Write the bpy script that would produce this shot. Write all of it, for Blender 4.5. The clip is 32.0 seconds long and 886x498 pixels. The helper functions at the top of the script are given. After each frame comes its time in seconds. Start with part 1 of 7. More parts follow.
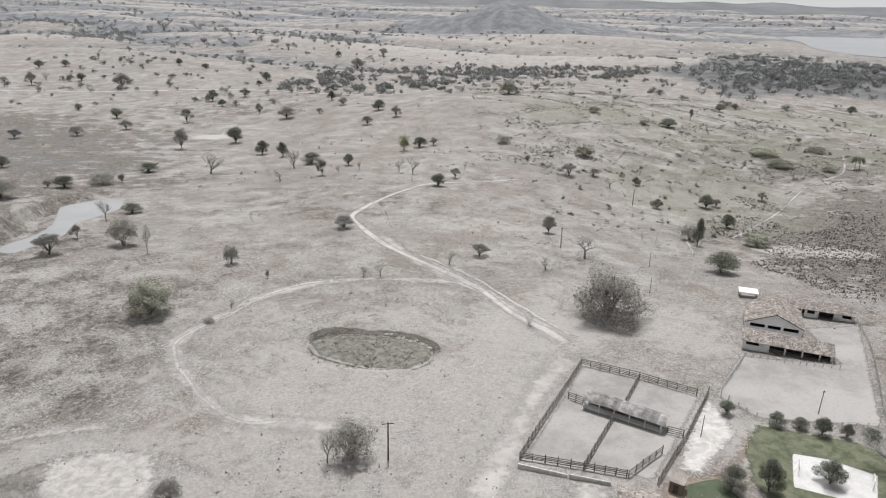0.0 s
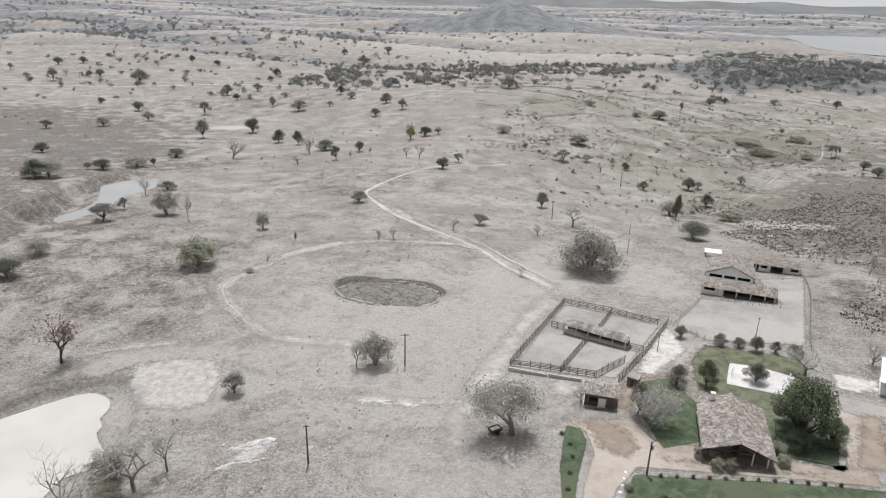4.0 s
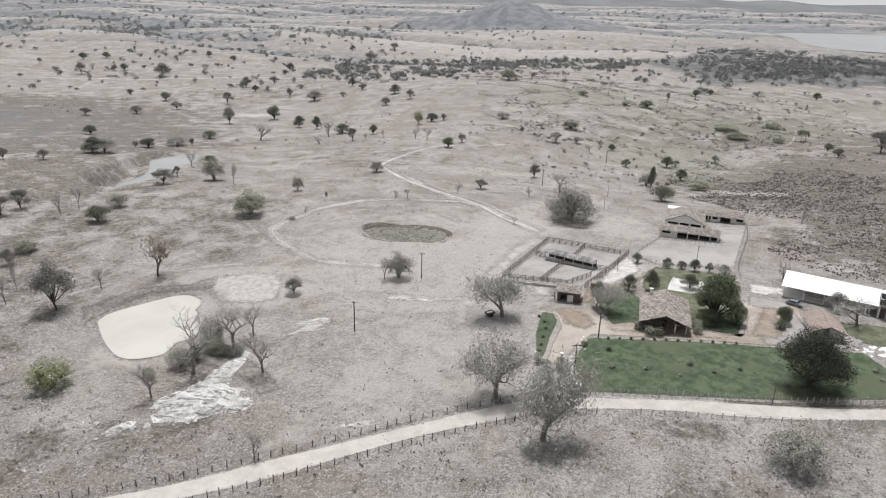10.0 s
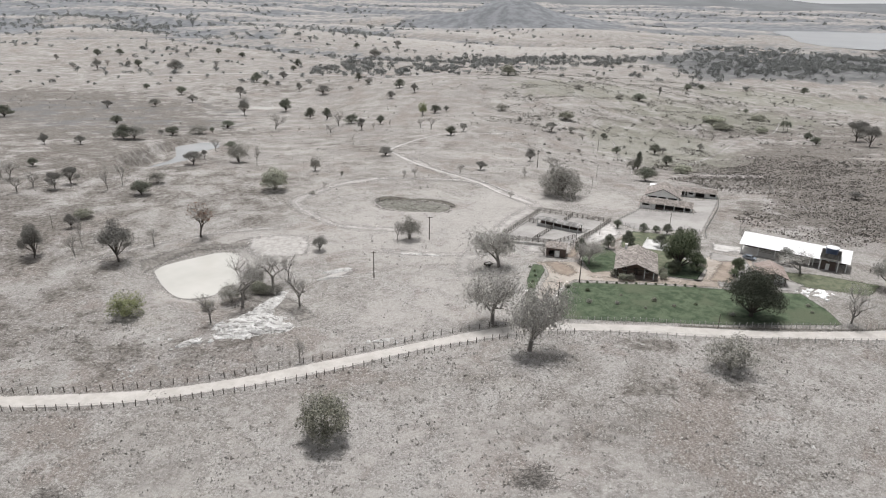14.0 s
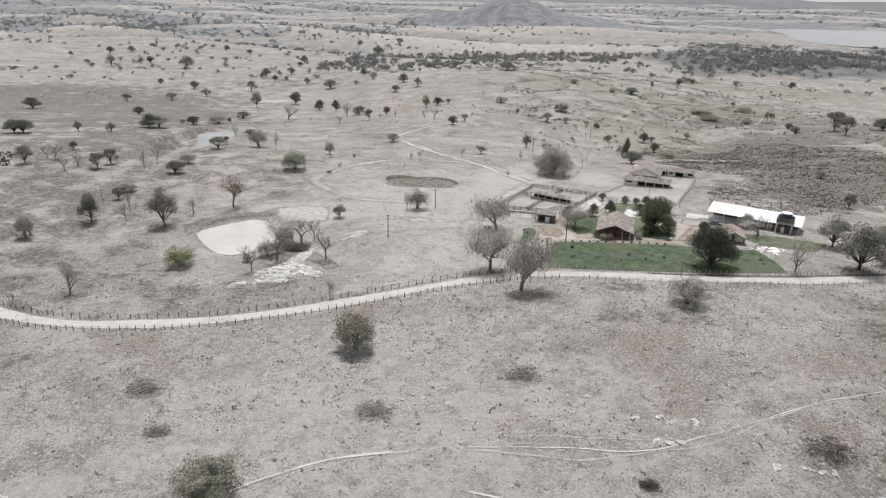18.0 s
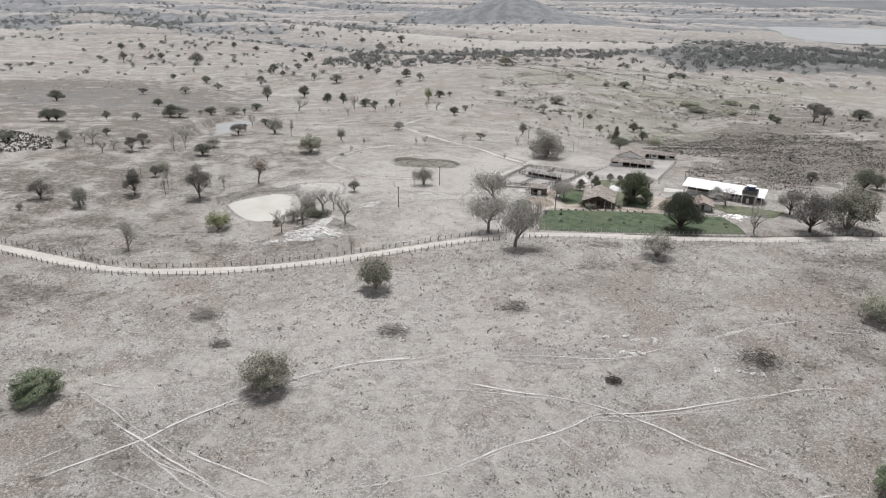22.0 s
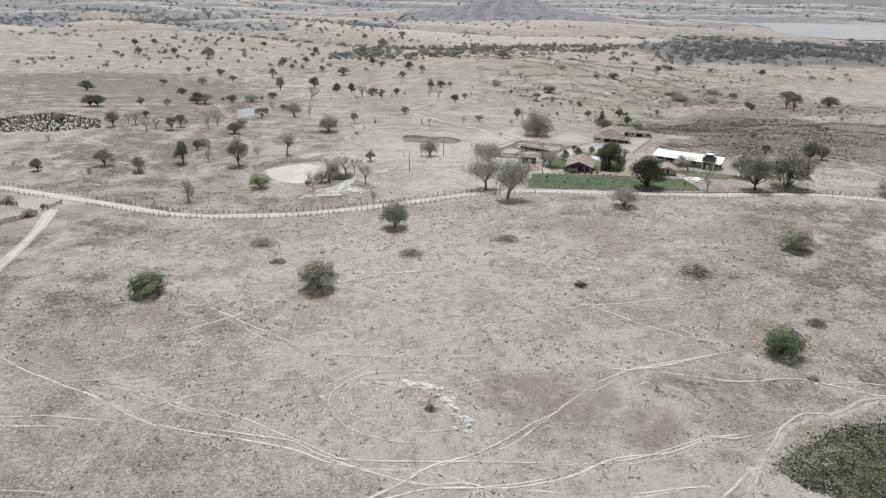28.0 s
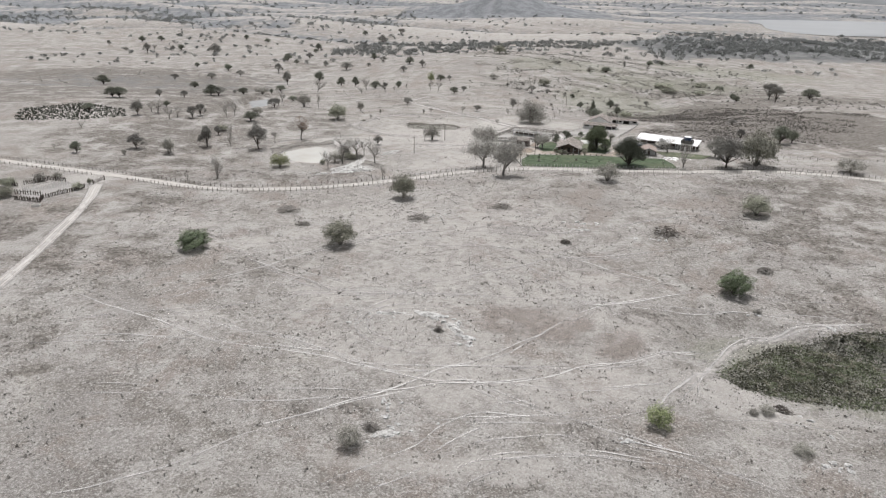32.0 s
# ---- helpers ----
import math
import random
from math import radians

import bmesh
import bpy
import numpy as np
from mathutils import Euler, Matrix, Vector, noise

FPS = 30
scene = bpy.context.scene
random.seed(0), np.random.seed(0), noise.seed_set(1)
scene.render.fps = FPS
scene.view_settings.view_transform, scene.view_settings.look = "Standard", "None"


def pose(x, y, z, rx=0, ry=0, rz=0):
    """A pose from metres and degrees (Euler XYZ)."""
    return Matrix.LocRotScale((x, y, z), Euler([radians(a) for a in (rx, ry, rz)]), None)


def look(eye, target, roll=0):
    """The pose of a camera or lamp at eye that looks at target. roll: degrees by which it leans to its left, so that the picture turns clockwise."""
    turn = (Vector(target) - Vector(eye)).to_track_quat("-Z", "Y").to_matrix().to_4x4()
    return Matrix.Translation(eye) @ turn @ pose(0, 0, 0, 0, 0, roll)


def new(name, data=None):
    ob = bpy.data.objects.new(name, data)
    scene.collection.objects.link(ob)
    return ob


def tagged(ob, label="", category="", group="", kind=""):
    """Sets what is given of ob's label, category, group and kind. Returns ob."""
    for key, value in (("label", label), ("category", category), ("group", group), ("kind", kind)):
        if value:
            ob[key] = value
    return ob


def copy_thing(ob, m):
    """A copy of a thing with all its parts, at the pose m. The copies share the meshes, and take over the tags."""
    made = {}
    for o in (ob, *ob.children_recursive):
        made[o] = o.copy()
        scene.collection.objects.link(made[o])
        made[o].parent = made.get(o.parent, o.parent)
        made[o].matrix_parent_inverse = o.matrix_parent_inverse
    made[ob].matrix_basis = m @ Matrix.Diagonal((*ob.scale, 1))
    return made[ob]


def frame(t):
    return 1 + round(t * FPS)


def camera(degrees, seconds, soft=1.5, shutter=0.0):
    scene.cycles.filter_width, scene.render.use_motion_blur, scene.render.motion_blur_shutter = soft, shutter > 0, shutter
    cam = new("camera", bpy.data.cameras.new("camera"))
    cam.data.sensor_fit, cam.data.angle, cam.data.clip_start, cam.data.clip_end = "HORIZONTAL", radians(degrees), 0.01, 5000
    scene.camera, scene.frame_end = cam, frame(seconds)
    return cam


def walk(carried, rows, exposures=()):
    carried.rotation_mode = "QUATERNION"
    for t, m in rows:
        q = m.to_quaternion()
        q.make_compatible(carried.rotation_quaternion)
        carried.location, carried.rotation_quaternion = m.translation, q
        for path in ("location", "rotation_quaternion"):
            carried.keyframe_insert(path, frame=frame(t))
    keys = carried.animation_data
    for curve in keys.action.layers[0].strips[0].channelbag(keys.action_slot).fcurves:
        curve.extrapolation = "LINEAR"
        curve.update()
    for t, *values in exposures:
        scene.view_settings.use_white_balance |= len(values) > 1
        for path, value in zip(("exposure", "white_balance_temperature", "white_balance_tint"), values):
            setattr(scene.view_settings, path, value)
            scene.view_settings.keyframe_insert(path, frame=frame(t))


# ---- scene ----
cam = camera(66.5, 32.0, 1.15)
# seconds, place, pitch, yaw, roll
PATH = [
    (0, -0.000, 0.000, 76.767, -21.171, 0.000, 1.400),
    (4, -0.443, -31.505, 77.028, -21.227, 0.230, 1.405),
    (8, -0.995, -62.946, 77.292, -21.295, 0.404, 1.398),
    (12, -1.656, -94.325, 77.560, -21.376, 0.524, 1.380),
    (16, -2.426, -125.645, 77.830, -21.469, 0.589, 1.350),
    (20, -3.304, -156.909, 78.104, -21.574, 0.600, 1.308),
    (24, -4.291, -188.119, 78.380, -21.691, 0.555, 1.255),
    (28, -5.387, -219.277, 78.660, -21.821, 0.455, 1.191),
    (32, -6.591, -250.387, 78.944, -21.963, 0.301, 1.114),
]
walk(cam, [(t, pose(x, y, z, 0, 0, yaw) @ pose(0, 0, 0, 90 + pitch) @ pose(0, 0, 0, 0, 0, roll)) for t, x, y, z, pitch, yaw, roll in PATH])

# ---- daylight: a high hazy sun ahead of the camera ----
SUN = Vector((-0.02, 0.30, 0.954)).normalized()
world = bpy.data.worlds.new("world")
scene.world = world
world.use_nodes = True
wn = world.node_tree
wn.nodes.clear()
sky = wn.nodes.new("ShaderNodeTexSky")
sky.sky_type, sky.sun_disc = "NISHITA", False
sky.sun_elevation, sky.sun_rotation = math.asin(SUN.z), math.atan2(SUN.x, SUN.y)
sky.air_density, sky.dust_density, sky.ozone_density = 1.0, 4.0, 1.0
dull = wn.nodes.new("ShaderNodeHueSaturation")
dull.inputs["Saturation"].default_value = 0.22
back = wn.nodes.new("ShaderNodeBackground")
back.inputs["Strength"].default_value = 0.105
outw = wn.nodes.new("ShaderNodeOutputWorld")
wn.links.new(sky.outputs[0], dull.inputs["Color"])
wn.links.new(dull.outputs[0], back.inputs["Color"])
wn.links.new(back.outputs[0], outw.inputs["Surface"])
lamp = bpy.data.lights.new("sun", "SUN")
lamp.energy, lamp.angle, lamp.color = 3.35, radians(0.7), (1.0, 0.985, 0.99)
sun = new("sun", lamp)
sun.matrix_world = look(SUN * 400, (0, 0, 0))
scene.view_settings.exposure = -0.08



# pale sky low over the far rim of the land
def sky_rim():
    m = bpy.data.materials.new("pale_sky")
    m.use_nodes = True
    t = m.node_tree
    t.nodes.clear()
    e, o = t.nodes.new("ShaderNodeEmission"), t.nodes.new("ShaderNodeOutputMaterial")
    e.inputs["Color"].default_value, e.inputs["Strength"].default_value = (0.80, 0.81, 0.83, 1), 0.85
    t.links.new(e.outputs[0], o.inputs["Surface"])
    bm = bmesh.new()
    ring = [[bm.verts.new((4680 * math.sin(a), 4680 * math.cos(a), z)) for z in (-160, 260)] for a in np.linspace(-1.1, 1.1, 24)]
    for (a, b), (c, d) in zip(ring, ring[1:]):
        bm.faces.new((a, c, d, b))
    me = bpy.data.meshes.new("backdrop")
    bm.to_mesh(me)
    bm.free()
    me.materials.append(m)
    return tagged(new("backdrop", me), "pale hazy sky above the horizon", "sky", kind="structure")


sky_rim()

# ---- materials ----
def nodes_of(name):
    m = bpy.data.materials.new(name)
    m.use_nodes = True
    t = m.node_tree
    return m, t, t.nodes["Principled BSDF"], t.nodes["Material Output"]


def node(t, kind, links=(), **values):
    n = t.nodes.new(kind)
    for key, v in values.items():
        n.inputs[key.replace("_", " ")].default_value = v
    for key, src in links:
        t.links.new(src, n.inputs[key])
    return n


def noise_of(t, where, scale, detail=4.0, rough=0.6, warp=0.0):
    n = node(t, "ShaderNodeTexNoise", [("Vector", where)], Scale=scale, Detail=detail, Roughness=rough, Distortion=warp)
    return n.outputs["Fac"]


def ramp(t, fac, stops):
    r = t.nodes.new("ShaderNodeValToRGB")
    e = r.color_ramp.elements
    while len(e) < len(stops):
        e.new(0.5)
    for k, (p, c) in zip(e, stops):
        k.position, k.color = p, (*c, 1) if len(c) == 3 else c
    t.links.new(fac, r.inputs[0])
    return r.outputs[0]


def grey(t, fac, a, b):
    """A soft step from 0 at a to 1 at b."""
    n = node(t, "ShaderNodeMapRange", [("Value", fac)], From_Min=a, From_Max=b)
    n.interpolation_type = "SMOOTHSTEP"
    return n.outputs[0]


def mix(t, fac, a, b, mode="MIX"):
    n = t.nodes.new("ShaderNodeMix")
    n.data_type, n.blend_type = "RGBA", mode
    for key, v in ((0, fac), (6, a), (7, b)):
        if isinstance(v, (int, float)):
            n.inputs[key].default_value = v
        elif isinstance(v, tuple):
            n.inputs[key].default_value = (*v, 1)
        else:
            t.links.new(v, n.inputs[key])
    return n.outputs[2]


def maths(t, op, a, b=0.0):
    n = t.nodes.new("ShaderNodeMath")
    n.operation = op
    for k, v in ((0, a), (1, b)):
        if isinstance(v, (int, float)):
            n.inputs[k].default_value = v
        else:
            t.links.new(v, n.inputs[k])
    return n.outputs[0]


def bump(t, bsdf, height, strength, distance):
    n = node(t, "ShaderNodeBump", [("Height", height)], Strength=strength, Distance=distance)
    t.links.new(n.outputs[0], bsdf.inputs["Normal"])


def place(t):
    return t.nodes.new("ShaderNodeNewGeometry").outputs["Position"]


def local(t):
    return t.nodes.new("ShaderNodeTexCoord").outputs["Object"]


def plain(name, low, high, scale, rough=0.8, metal=0.0, relief=0.3, depth=0.02, pieces=0.0, grime=0.25):
    """A worn surface: two colours by broad stains and fine grain, varied from piece to piece."""
    m, t, b, o = nodes_of(name)
    w = local(t)
    broad, fine = noise_of(t, w, scale, 5), noise_of(t, w, scale * 9, 3)
    col = mix(t, grey(t, broad, 0.32, 0.68), low, high)
    col = mix(t, maths(t, "MULTIPLY", grey(t, fine, 0.45, 0.75), grime), col, tuple(c * 0.55 for c in low))
    if pieces:
        g = t.nodes.new("ShaderNodeNewGeometry").outputs["Random Per Island"]
        r = t.nodes.new("ShaderNodeObjectInfo").outputs["Random"]
        v = maths(t, "FRACT", maths(t, "ADD", g, r))
        h = node(t, "ShaderNodeHueSaturation", [("Color", col), ("Value", maths(t, "ADD", maths(t, "MULTIPLY", v, pieces), 1 - pieces / 2))])
        col = h.outputs[0]
    t.links.new(col, b.inputs["Base Color"])
    b.inputs["Roughness"].default_value, b.inputs["Metallic"].default_value = rough, metal
    bump(t, b, fine, relief, depth)
    return m


def dry_grass(t, w):
    """Colour and height of parched pasture: matted straw, grey tufts and trodden patches."""
    grain = noise_of(t, w, 2.6, 4, 0.8)
    tuft = noise_of(t, w, 1.3, 6, 0.88)
    clump = noise_of(t, w, 0.33, 6, 0.74, 0.3)
    patch = noise_of(t, w, 0.085, 6, 0.66, 0.35)
    wide = noise_of(t, w, 0.016, 6, 0.65, 0.4)
    brown = noise_of(t, w, 0.034, 7, 0.72, 0.3)
    flow = node(t, "ShaderNodeVectorMath", [(0, w)])
    flow.operation = "MULTIPLY"
    flow.inputs[1].default_value = (0.35, 1.0, 1.0)
    streak = noise_of(t, flow.outputs[0], 0.042, 7, 0.68, 0.3)
    col = mix(t, grey(t, clump, 0.38, 0.62), (0.24, 0.224, 0.205), (0.38, 0.36, 0.338))
    col = mix(t, maths(t, "MULTIPLY", grey(t, patch, 0.51, 0.60), 0.8), col, (0.195, 0.178, 0.158))
    col = mix(t, maths(t, "MULTIPLY", grey(t, patch, 0.48, 0.40), 0.45), col, (0.47, 0.453, 0.433))
    col = mix(t, maths(t, "MULTIPLY", grey(t, streak, 0.53, 0.63), 0.38), col, (0.21, 0.194, 0.18))
    col = mix(t, maths(t, "MULTIPLY", grey(t, streak, 0.46, 0.36), 0.08), col, (0.46, 0.442, 0.42))
    col = mix(t, maths(t, "MULTIPLY", grey(t, wide, 0.50, 0.62), 0.5), col, (0.235, 0.217, 0.203))
    col = mix(t, maths(t, "MULTIPLY", grey(t, brown, 0.52, 0.60), 0.75), col, (0.245, 0.212, 0.188))
    col = mix(t, maths(t, "MULTIPLY", grey(t, brown, 0.43, 0.35), 0.35), col, (0.43, 0.408, 0.368))
    # tufts stand thick in some places and thin in others
    thick = maths(t, "ADD", tuft, maths(t, "MULTIPLY", maths(t, "SUBTRACT", clump, 0.5), 0.25))
    col = mix(t, maths(t, "MULTIPLY", grey(t, thick, 0.54, 0.62), 0.62), col, (0.095, 0.086, 0.076))
    col = mix(t, maths(t, "MULTIPLY", grey(t, thick, 0.47, 0.405), 0.7), col, (0.50, 0.482, 0.46))
    col = mix(t, maths(t, "MULTIPLY", grey(t, grain, 0.53, 0.61), 0.34), col, (0.10, 0.091, 0.081))
    col = mix(t, maths(t, "MULTIPLY", grey(t, grain, 0.47, 0.39), 0.42), col, (0.52, 0.502, 0.48))
    return col, tuft, clump, patch


def ground_material():
    m, t, b, o = nodes_of("dry_pasture")
    w = place(t)
    col, tuft, clump, patch = dry_grass(t, w)
    zone = t.nodes.new("ShaderNodeVertexColor")
    zone.layer_name = "zone"
    sep = t.nodes.new("ShaderNodeSeparateColor")
    t.links.new(zone.outputs[0], sep.inputs[0])
    rough_edge = maths(t, "MULTIPLY", maths(t, "SUBTRACT", clump, 0.5), 1.1)
    rough_edge = maths(t, "ADD", rough_edge, maths(t, "MULTIPLY", maths(t, "SUBTRACT", patch, 0.5), 1.8))
    rough_edge = maths(t, "ADD", rough_edge, maths(t, "MULTIPLY", maths(t, "SUBTRACT", tuft, 0.5), 0.9))

    def share(k, lo=0.36, hi=0.62):
        near_it = maths(t, "MULTIPLY", rough_edge, grey(t, sep.outputs[k], 0.0, 0.35))
        return grey(t, maths(t, "ADD", sep.outputs[k], near_it), lo, hi)
    clod = noise_of(t, w, 0.75, 5, 0.75, 0.4)
    field = mix(t, grey(t, clod, 0.40, 0.60), (0.09, 0.08, 0.07), (0.245, 0.226, 0.205))
    meadow = mix(t, grey(t, tuft, 0.35, 0.65), (0.335, 0.332, 0.28), (0.18, 0.187, 0.145))
    soil = mix(t, grey(t, tuft, 0.35, 0.68), (0.50, 0.478, 0.453), (0.36, 0.338, 0.315))
    col = mix(t, maths(t, "MULTIPLY", share(0), 0.85), col, field)
    col = mix(t, maths(t, "MULTIPLY", share(1), 0.5), col, meadow)
    col = mix(t, maths(t, "MULTIPLY", share(2, 0.3, 0.62), 0.8), col, soil)
    # caatinga scrub on the far land, its colour paled to blue-grey for haze
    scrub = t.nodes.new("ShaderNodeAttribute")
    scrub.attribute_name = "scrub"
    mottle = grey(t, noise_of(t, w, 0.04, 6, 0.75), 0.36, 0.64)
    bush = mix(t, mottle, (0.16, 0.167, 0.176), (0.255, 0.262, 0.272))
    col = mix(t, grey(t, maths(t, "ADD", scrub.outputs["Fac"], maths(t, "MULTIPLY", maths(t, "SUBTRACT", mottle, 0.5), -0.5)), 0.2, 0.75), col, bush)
    wood = t.nodes.new("ShaderNodeAttribute")
    wood.attribute_name = "woods"
    col = mix(t, grey(t, maths(t, "ADD", wood.outputs["Fac"], maths(t, "MULTIPLY", maths(t, "SUBTRACT", mottle, 0.5), 0.6)), 0.25, 0.7), col, mix(t, mottle, (0.12, 0.122, 0.122), (0.22, 0.22, 0.218)))
    t.links.new(col, b.inputs["Base Color"])
    b.inputs["Roughness"].default_value = 1.0
    b.inputs["Specular IOR Level"].default_value = 0.1
    bump(t, b, maths(t, "ADD", tuft, maths(t, "MULTIPLY", clump, 1.2)), 0.9, 0.4)
    return m


def edged(name, low, high, scale, blur=0.8, tear=1.6, rough=0.95, relief=0.5, depth=0.06, third=None, cover=1.0, broken=0.0):
    """Trodden earth or turf that frays out at its border; 'edge' holds the metres from the border."""
    m, t, b, o = nodes_of(name)
    w = place(t)
    fine, mid, broad = noise_of(t, w, scale * 6, 4, 0.7), noise_of(t, w, scale, 5, 0.65, 0.5), noise_of(t, w, scale * 0.16, 4)
    col = mix(t, grey(t, mid, 0.32, 0.68), low, high)
    if third:
        col = mix(t, grey(t, broad, 0.46, 0.62), col, third)
    col = mix(t, maths(t, "MULTIPLY", grey(t, fine, 0.5, 0.75), 0.4), col, tuple(c * 0.6 for c in low))
    t.links.new(col, b.inputs["Base Color"])
    b.inputs["Roughness"].default_value = rough
    b.inputs["Specular IOR Level"].default_value = 0.15
    bump(t, b, fine, relief, depth)
    at = t.nodes.new("ShaderNodeAttribute")
    at.attribute_name = "edge"
    torn = maths(t, "ADD", at.outputs["Fac"], maths(t, "MULTIPLY", maths(t, "SUBTRACT", noise_of(t, w, 0.9, 4, 0.7), 0.5), tear))
    clear = t.nodes.new("ShaderNodeBsdfTransparent")
    blend = t.nodes.new("ShaderNodeMixShader")
    share = maths(t, "MULTIPLY", grey(t, torn, 0.0, blur), cover)
    if broken:
        gaps = maths(t, "MULTIPLY", grey(t, noise_of(t, w, 0.11, 5, 0.7), 0.46, 0.60), broken)
        share = maths(t, "MULTIPLY", share, maths(t, "SUBTRACT", 1.0, gaps))
    t.links.new(share, blend.inputs[0])
    t.links.new(clear.outputs[0], blend.inputs[1])
    t.links.new(b.outputs[0], blend.inputs[2])
    t.links.new(blend.outputs[0], o.inputs["Surface"])
    return m


def leaf_material(name, low, high, rough=0.7):
    m, t, b, o = nodes_of(name)
    g = t.nodes.new("ShaderNodeNewGeometry").outputs["Random Per Island"]
    r = t.nodes.new("ShaderNodeObjectInfo").outputs["Random"]
    col = mix(t, g, low, high)
    h = node(t, "ShaderNodeHueSaturation", [("Color", col), ("Value", maths(t, "ADD", maths(t, "MULTIPLY", r, 0.5), 0.75)), ("Hue", maths(t, "ADD", maths(t, "MULTIPLY", r, 0.03), 0.485))])
    t.links.new(h.outputs[0], b.inputs["Base Color"])
    b.inputs["Roughness"].default_value = rough
    b.inputs["Specular IOR Level"].default_value = 0.25
    soft = node(t, "ShaderNodeBsdfTranslucent", [("Color", h.outputs[0])])
    both = t.nodes.new("ShaderNodeMixShader")
    both.inputs[0].default_value = 0.25
    t.links.new(b.outputs[0], both.inputs[1])
    t.links.new(soft.outputs[0], both.inputs[2])
    t.links.new(both.outputs[0], o.inputs["Surface"])
    return m


def mottled_leaf(name, dark, green, dry):
    """Rank growth whose colour drifts from clump to clump over the ground."""
    m, t, b, o = nodes_of(name)
    w = place(t)
    g = t.nodes.new("ShaderNodeNewGeometry").outputs["Random Per Island"]
    col = mix(t, grey(t, noise_of(t, w, 0.16, 4, 0.6, 0.6), 0.44, 0.56), dark, green)
    col = mix(t, grey(t, noise_of(t, w, 0.23, 5, 0.7, 0.4), 0.52, 0.62), col, dry)
    h = node(t, "ShaderNodeHueSaturation", [("Color", col), ("Value", maths(t, "ADD", maths(t, "MULTIPLY", g, 0.9), 0.55))])
    t.links.new(h.outputs[0], b.inputs["Base Color"])
    b.inputs["Roughness"].default_value = 0.9
    b.inputs["Specular IOR Level"].default_value = 0.15
    return m


def milky_water():
    m, t, b, o = nodes_of("milky_water")
    w = place(t)
    col = mix(t, grey(t, noise_of(t, w, 0.06, 3), 0.3, 0.7), (0.485, 0.47, 0.432), (0.56, 0.545, 0.505))
    t.links.new(col, b.inputs["Base Color"])
    b.inputs["Roughness"].default_value = 0.12
    bump(t, b, noise_of(t, w, 1.5, 3), 0.06, 0.02)
    return m


GROUND = ground_material()
ROAD_DIRT = edged("road_dirt", (0.43, 0.405, 0.375), (0.52, 0.495, 0.465), 0.35, 0.5, 0.9)
TRACK_DIRT = edged("track_dirt", (0.43, 0.41, 0.39), (0.53, 0.508, 0.487), 0.5, 1.3, 1.6, broken=0.3)
WORN_DIRT = edged("worn_dirt", (0.37, 0.35, 0.33), (0.48, 0.458, 0.435), 0.3, 4.0, 5.0, broken=0.35)
TRAIL_DIRT = edged("trail_dirt", (0.55, 0.532, 0.512), (0.64, 0.62, 0.60), 0.5, 0.3, 0.1, cover=0.86, broken=0.42)
TRAIL_FAINT = edged("faint_trail_dirt", (0.50, 0.482, 0.465), (0.58, 0.562, 0.545), 0.5, 0.3, 0.12, cover=0.7, broken=0.42)
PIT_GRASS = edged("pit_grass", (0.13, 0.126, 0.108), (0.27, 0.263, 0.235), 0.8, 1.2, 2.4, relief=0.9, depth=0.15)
BANK_GRASS = edged("bank_grass", (0.17, 0.156, 0.14), (0.33, 0.312, 0.29), 1.1, 2.0, 3.5, relief=0.9, depth=0.15)
RED_DIRT = edged("reddish_dirt", (0.25, 0.205, 0.168), (0.34, 0.29, 0.245), 0.3, 2.6, 4.5)
DRIVE_DIRT = edged("drive_dirt", (0.27, 0.232, 0.195), (0.37, 0.326, 0.284), 0.3, 0.6, 1.2, third=(0.42, 0.38, 0.338))
YARD_DIRT = edged("yard_dirt", (0.27, 0.258, 0.245), (0.35, 0.336, 0.32), 0.25, 1.2, 2.0, third=(0.385, 0.37, 0.353))
LIME_SOIL = edged("lime_soil", (0.39, 0.372, 0.352), (0.61, 0.592, 0.57), 0.5, 1.8, 4.0)
LIME_FAINT = edged("faint_lime_soil", (0.33, 0.312, 0.293), (0.5, 0.48, 0.458), 0.6, 3.0, 6.0, relief=0.9, depth=0.12)
LAWN_GRASS = edged("lawn_grass", (0.050, 0.073, 0.043), (0.118, 0.146, 0.094), 0.45, 0.5, 0.9, relief=0.9, depth=0.15, third=(0.105, 0.122, 0.080))
ROUGH_GRASS = edged("rough_grass", (0.09, 0.105, 0.068), (0.18, 0.187, 0.13), 0.5, 1.0, 2.2, relief=0.9, depth=0.12)
COURT = edged("court_concrete", (0.52, 0.512, 0.495), (0.64, 0.632, 0.62), 0.4, 0.15, 0.25)
RESERVOIR = plain("hazy_water", (0.30, 0.305, 0.31), (0.36, 0.365, 0.37), 0.01, 0.3, relief=0.02, grime=0.0)
CONCRETE = plain("concrete", (0.62, 0.60, 0.57), (0.74, 0.725, 0.70), 0.5, 0.9)
RED_SOIL = edged("reddish_soil", (0.235, 0.195, 0.172), (0.315, 0.268, 0.24), 0.8, 4.0, 7.0, cover=0.42, broken=0.6)
WATER = milky_water()
TILE = plain("clay_tile", (0.30, 0.235, 0.195), (0.46, 0.385, 0.335), 0.5, 0.9, relief=0.4, pieces=0.55, grime=0.45)
TILE_OLD = plain("old_clay_tile", (0.225, 0.2, 0.182), (0.385, 0.347, 0.318), 0.5, 0.9, relief=0.4, pieces=0.85, grime=0.5)
TILE_PINK = plain("pink_tile", (0.30, 0.238, 0.212), (0.38, 0.318, 0.285), 0.4, 0.85, pieces=0.25)
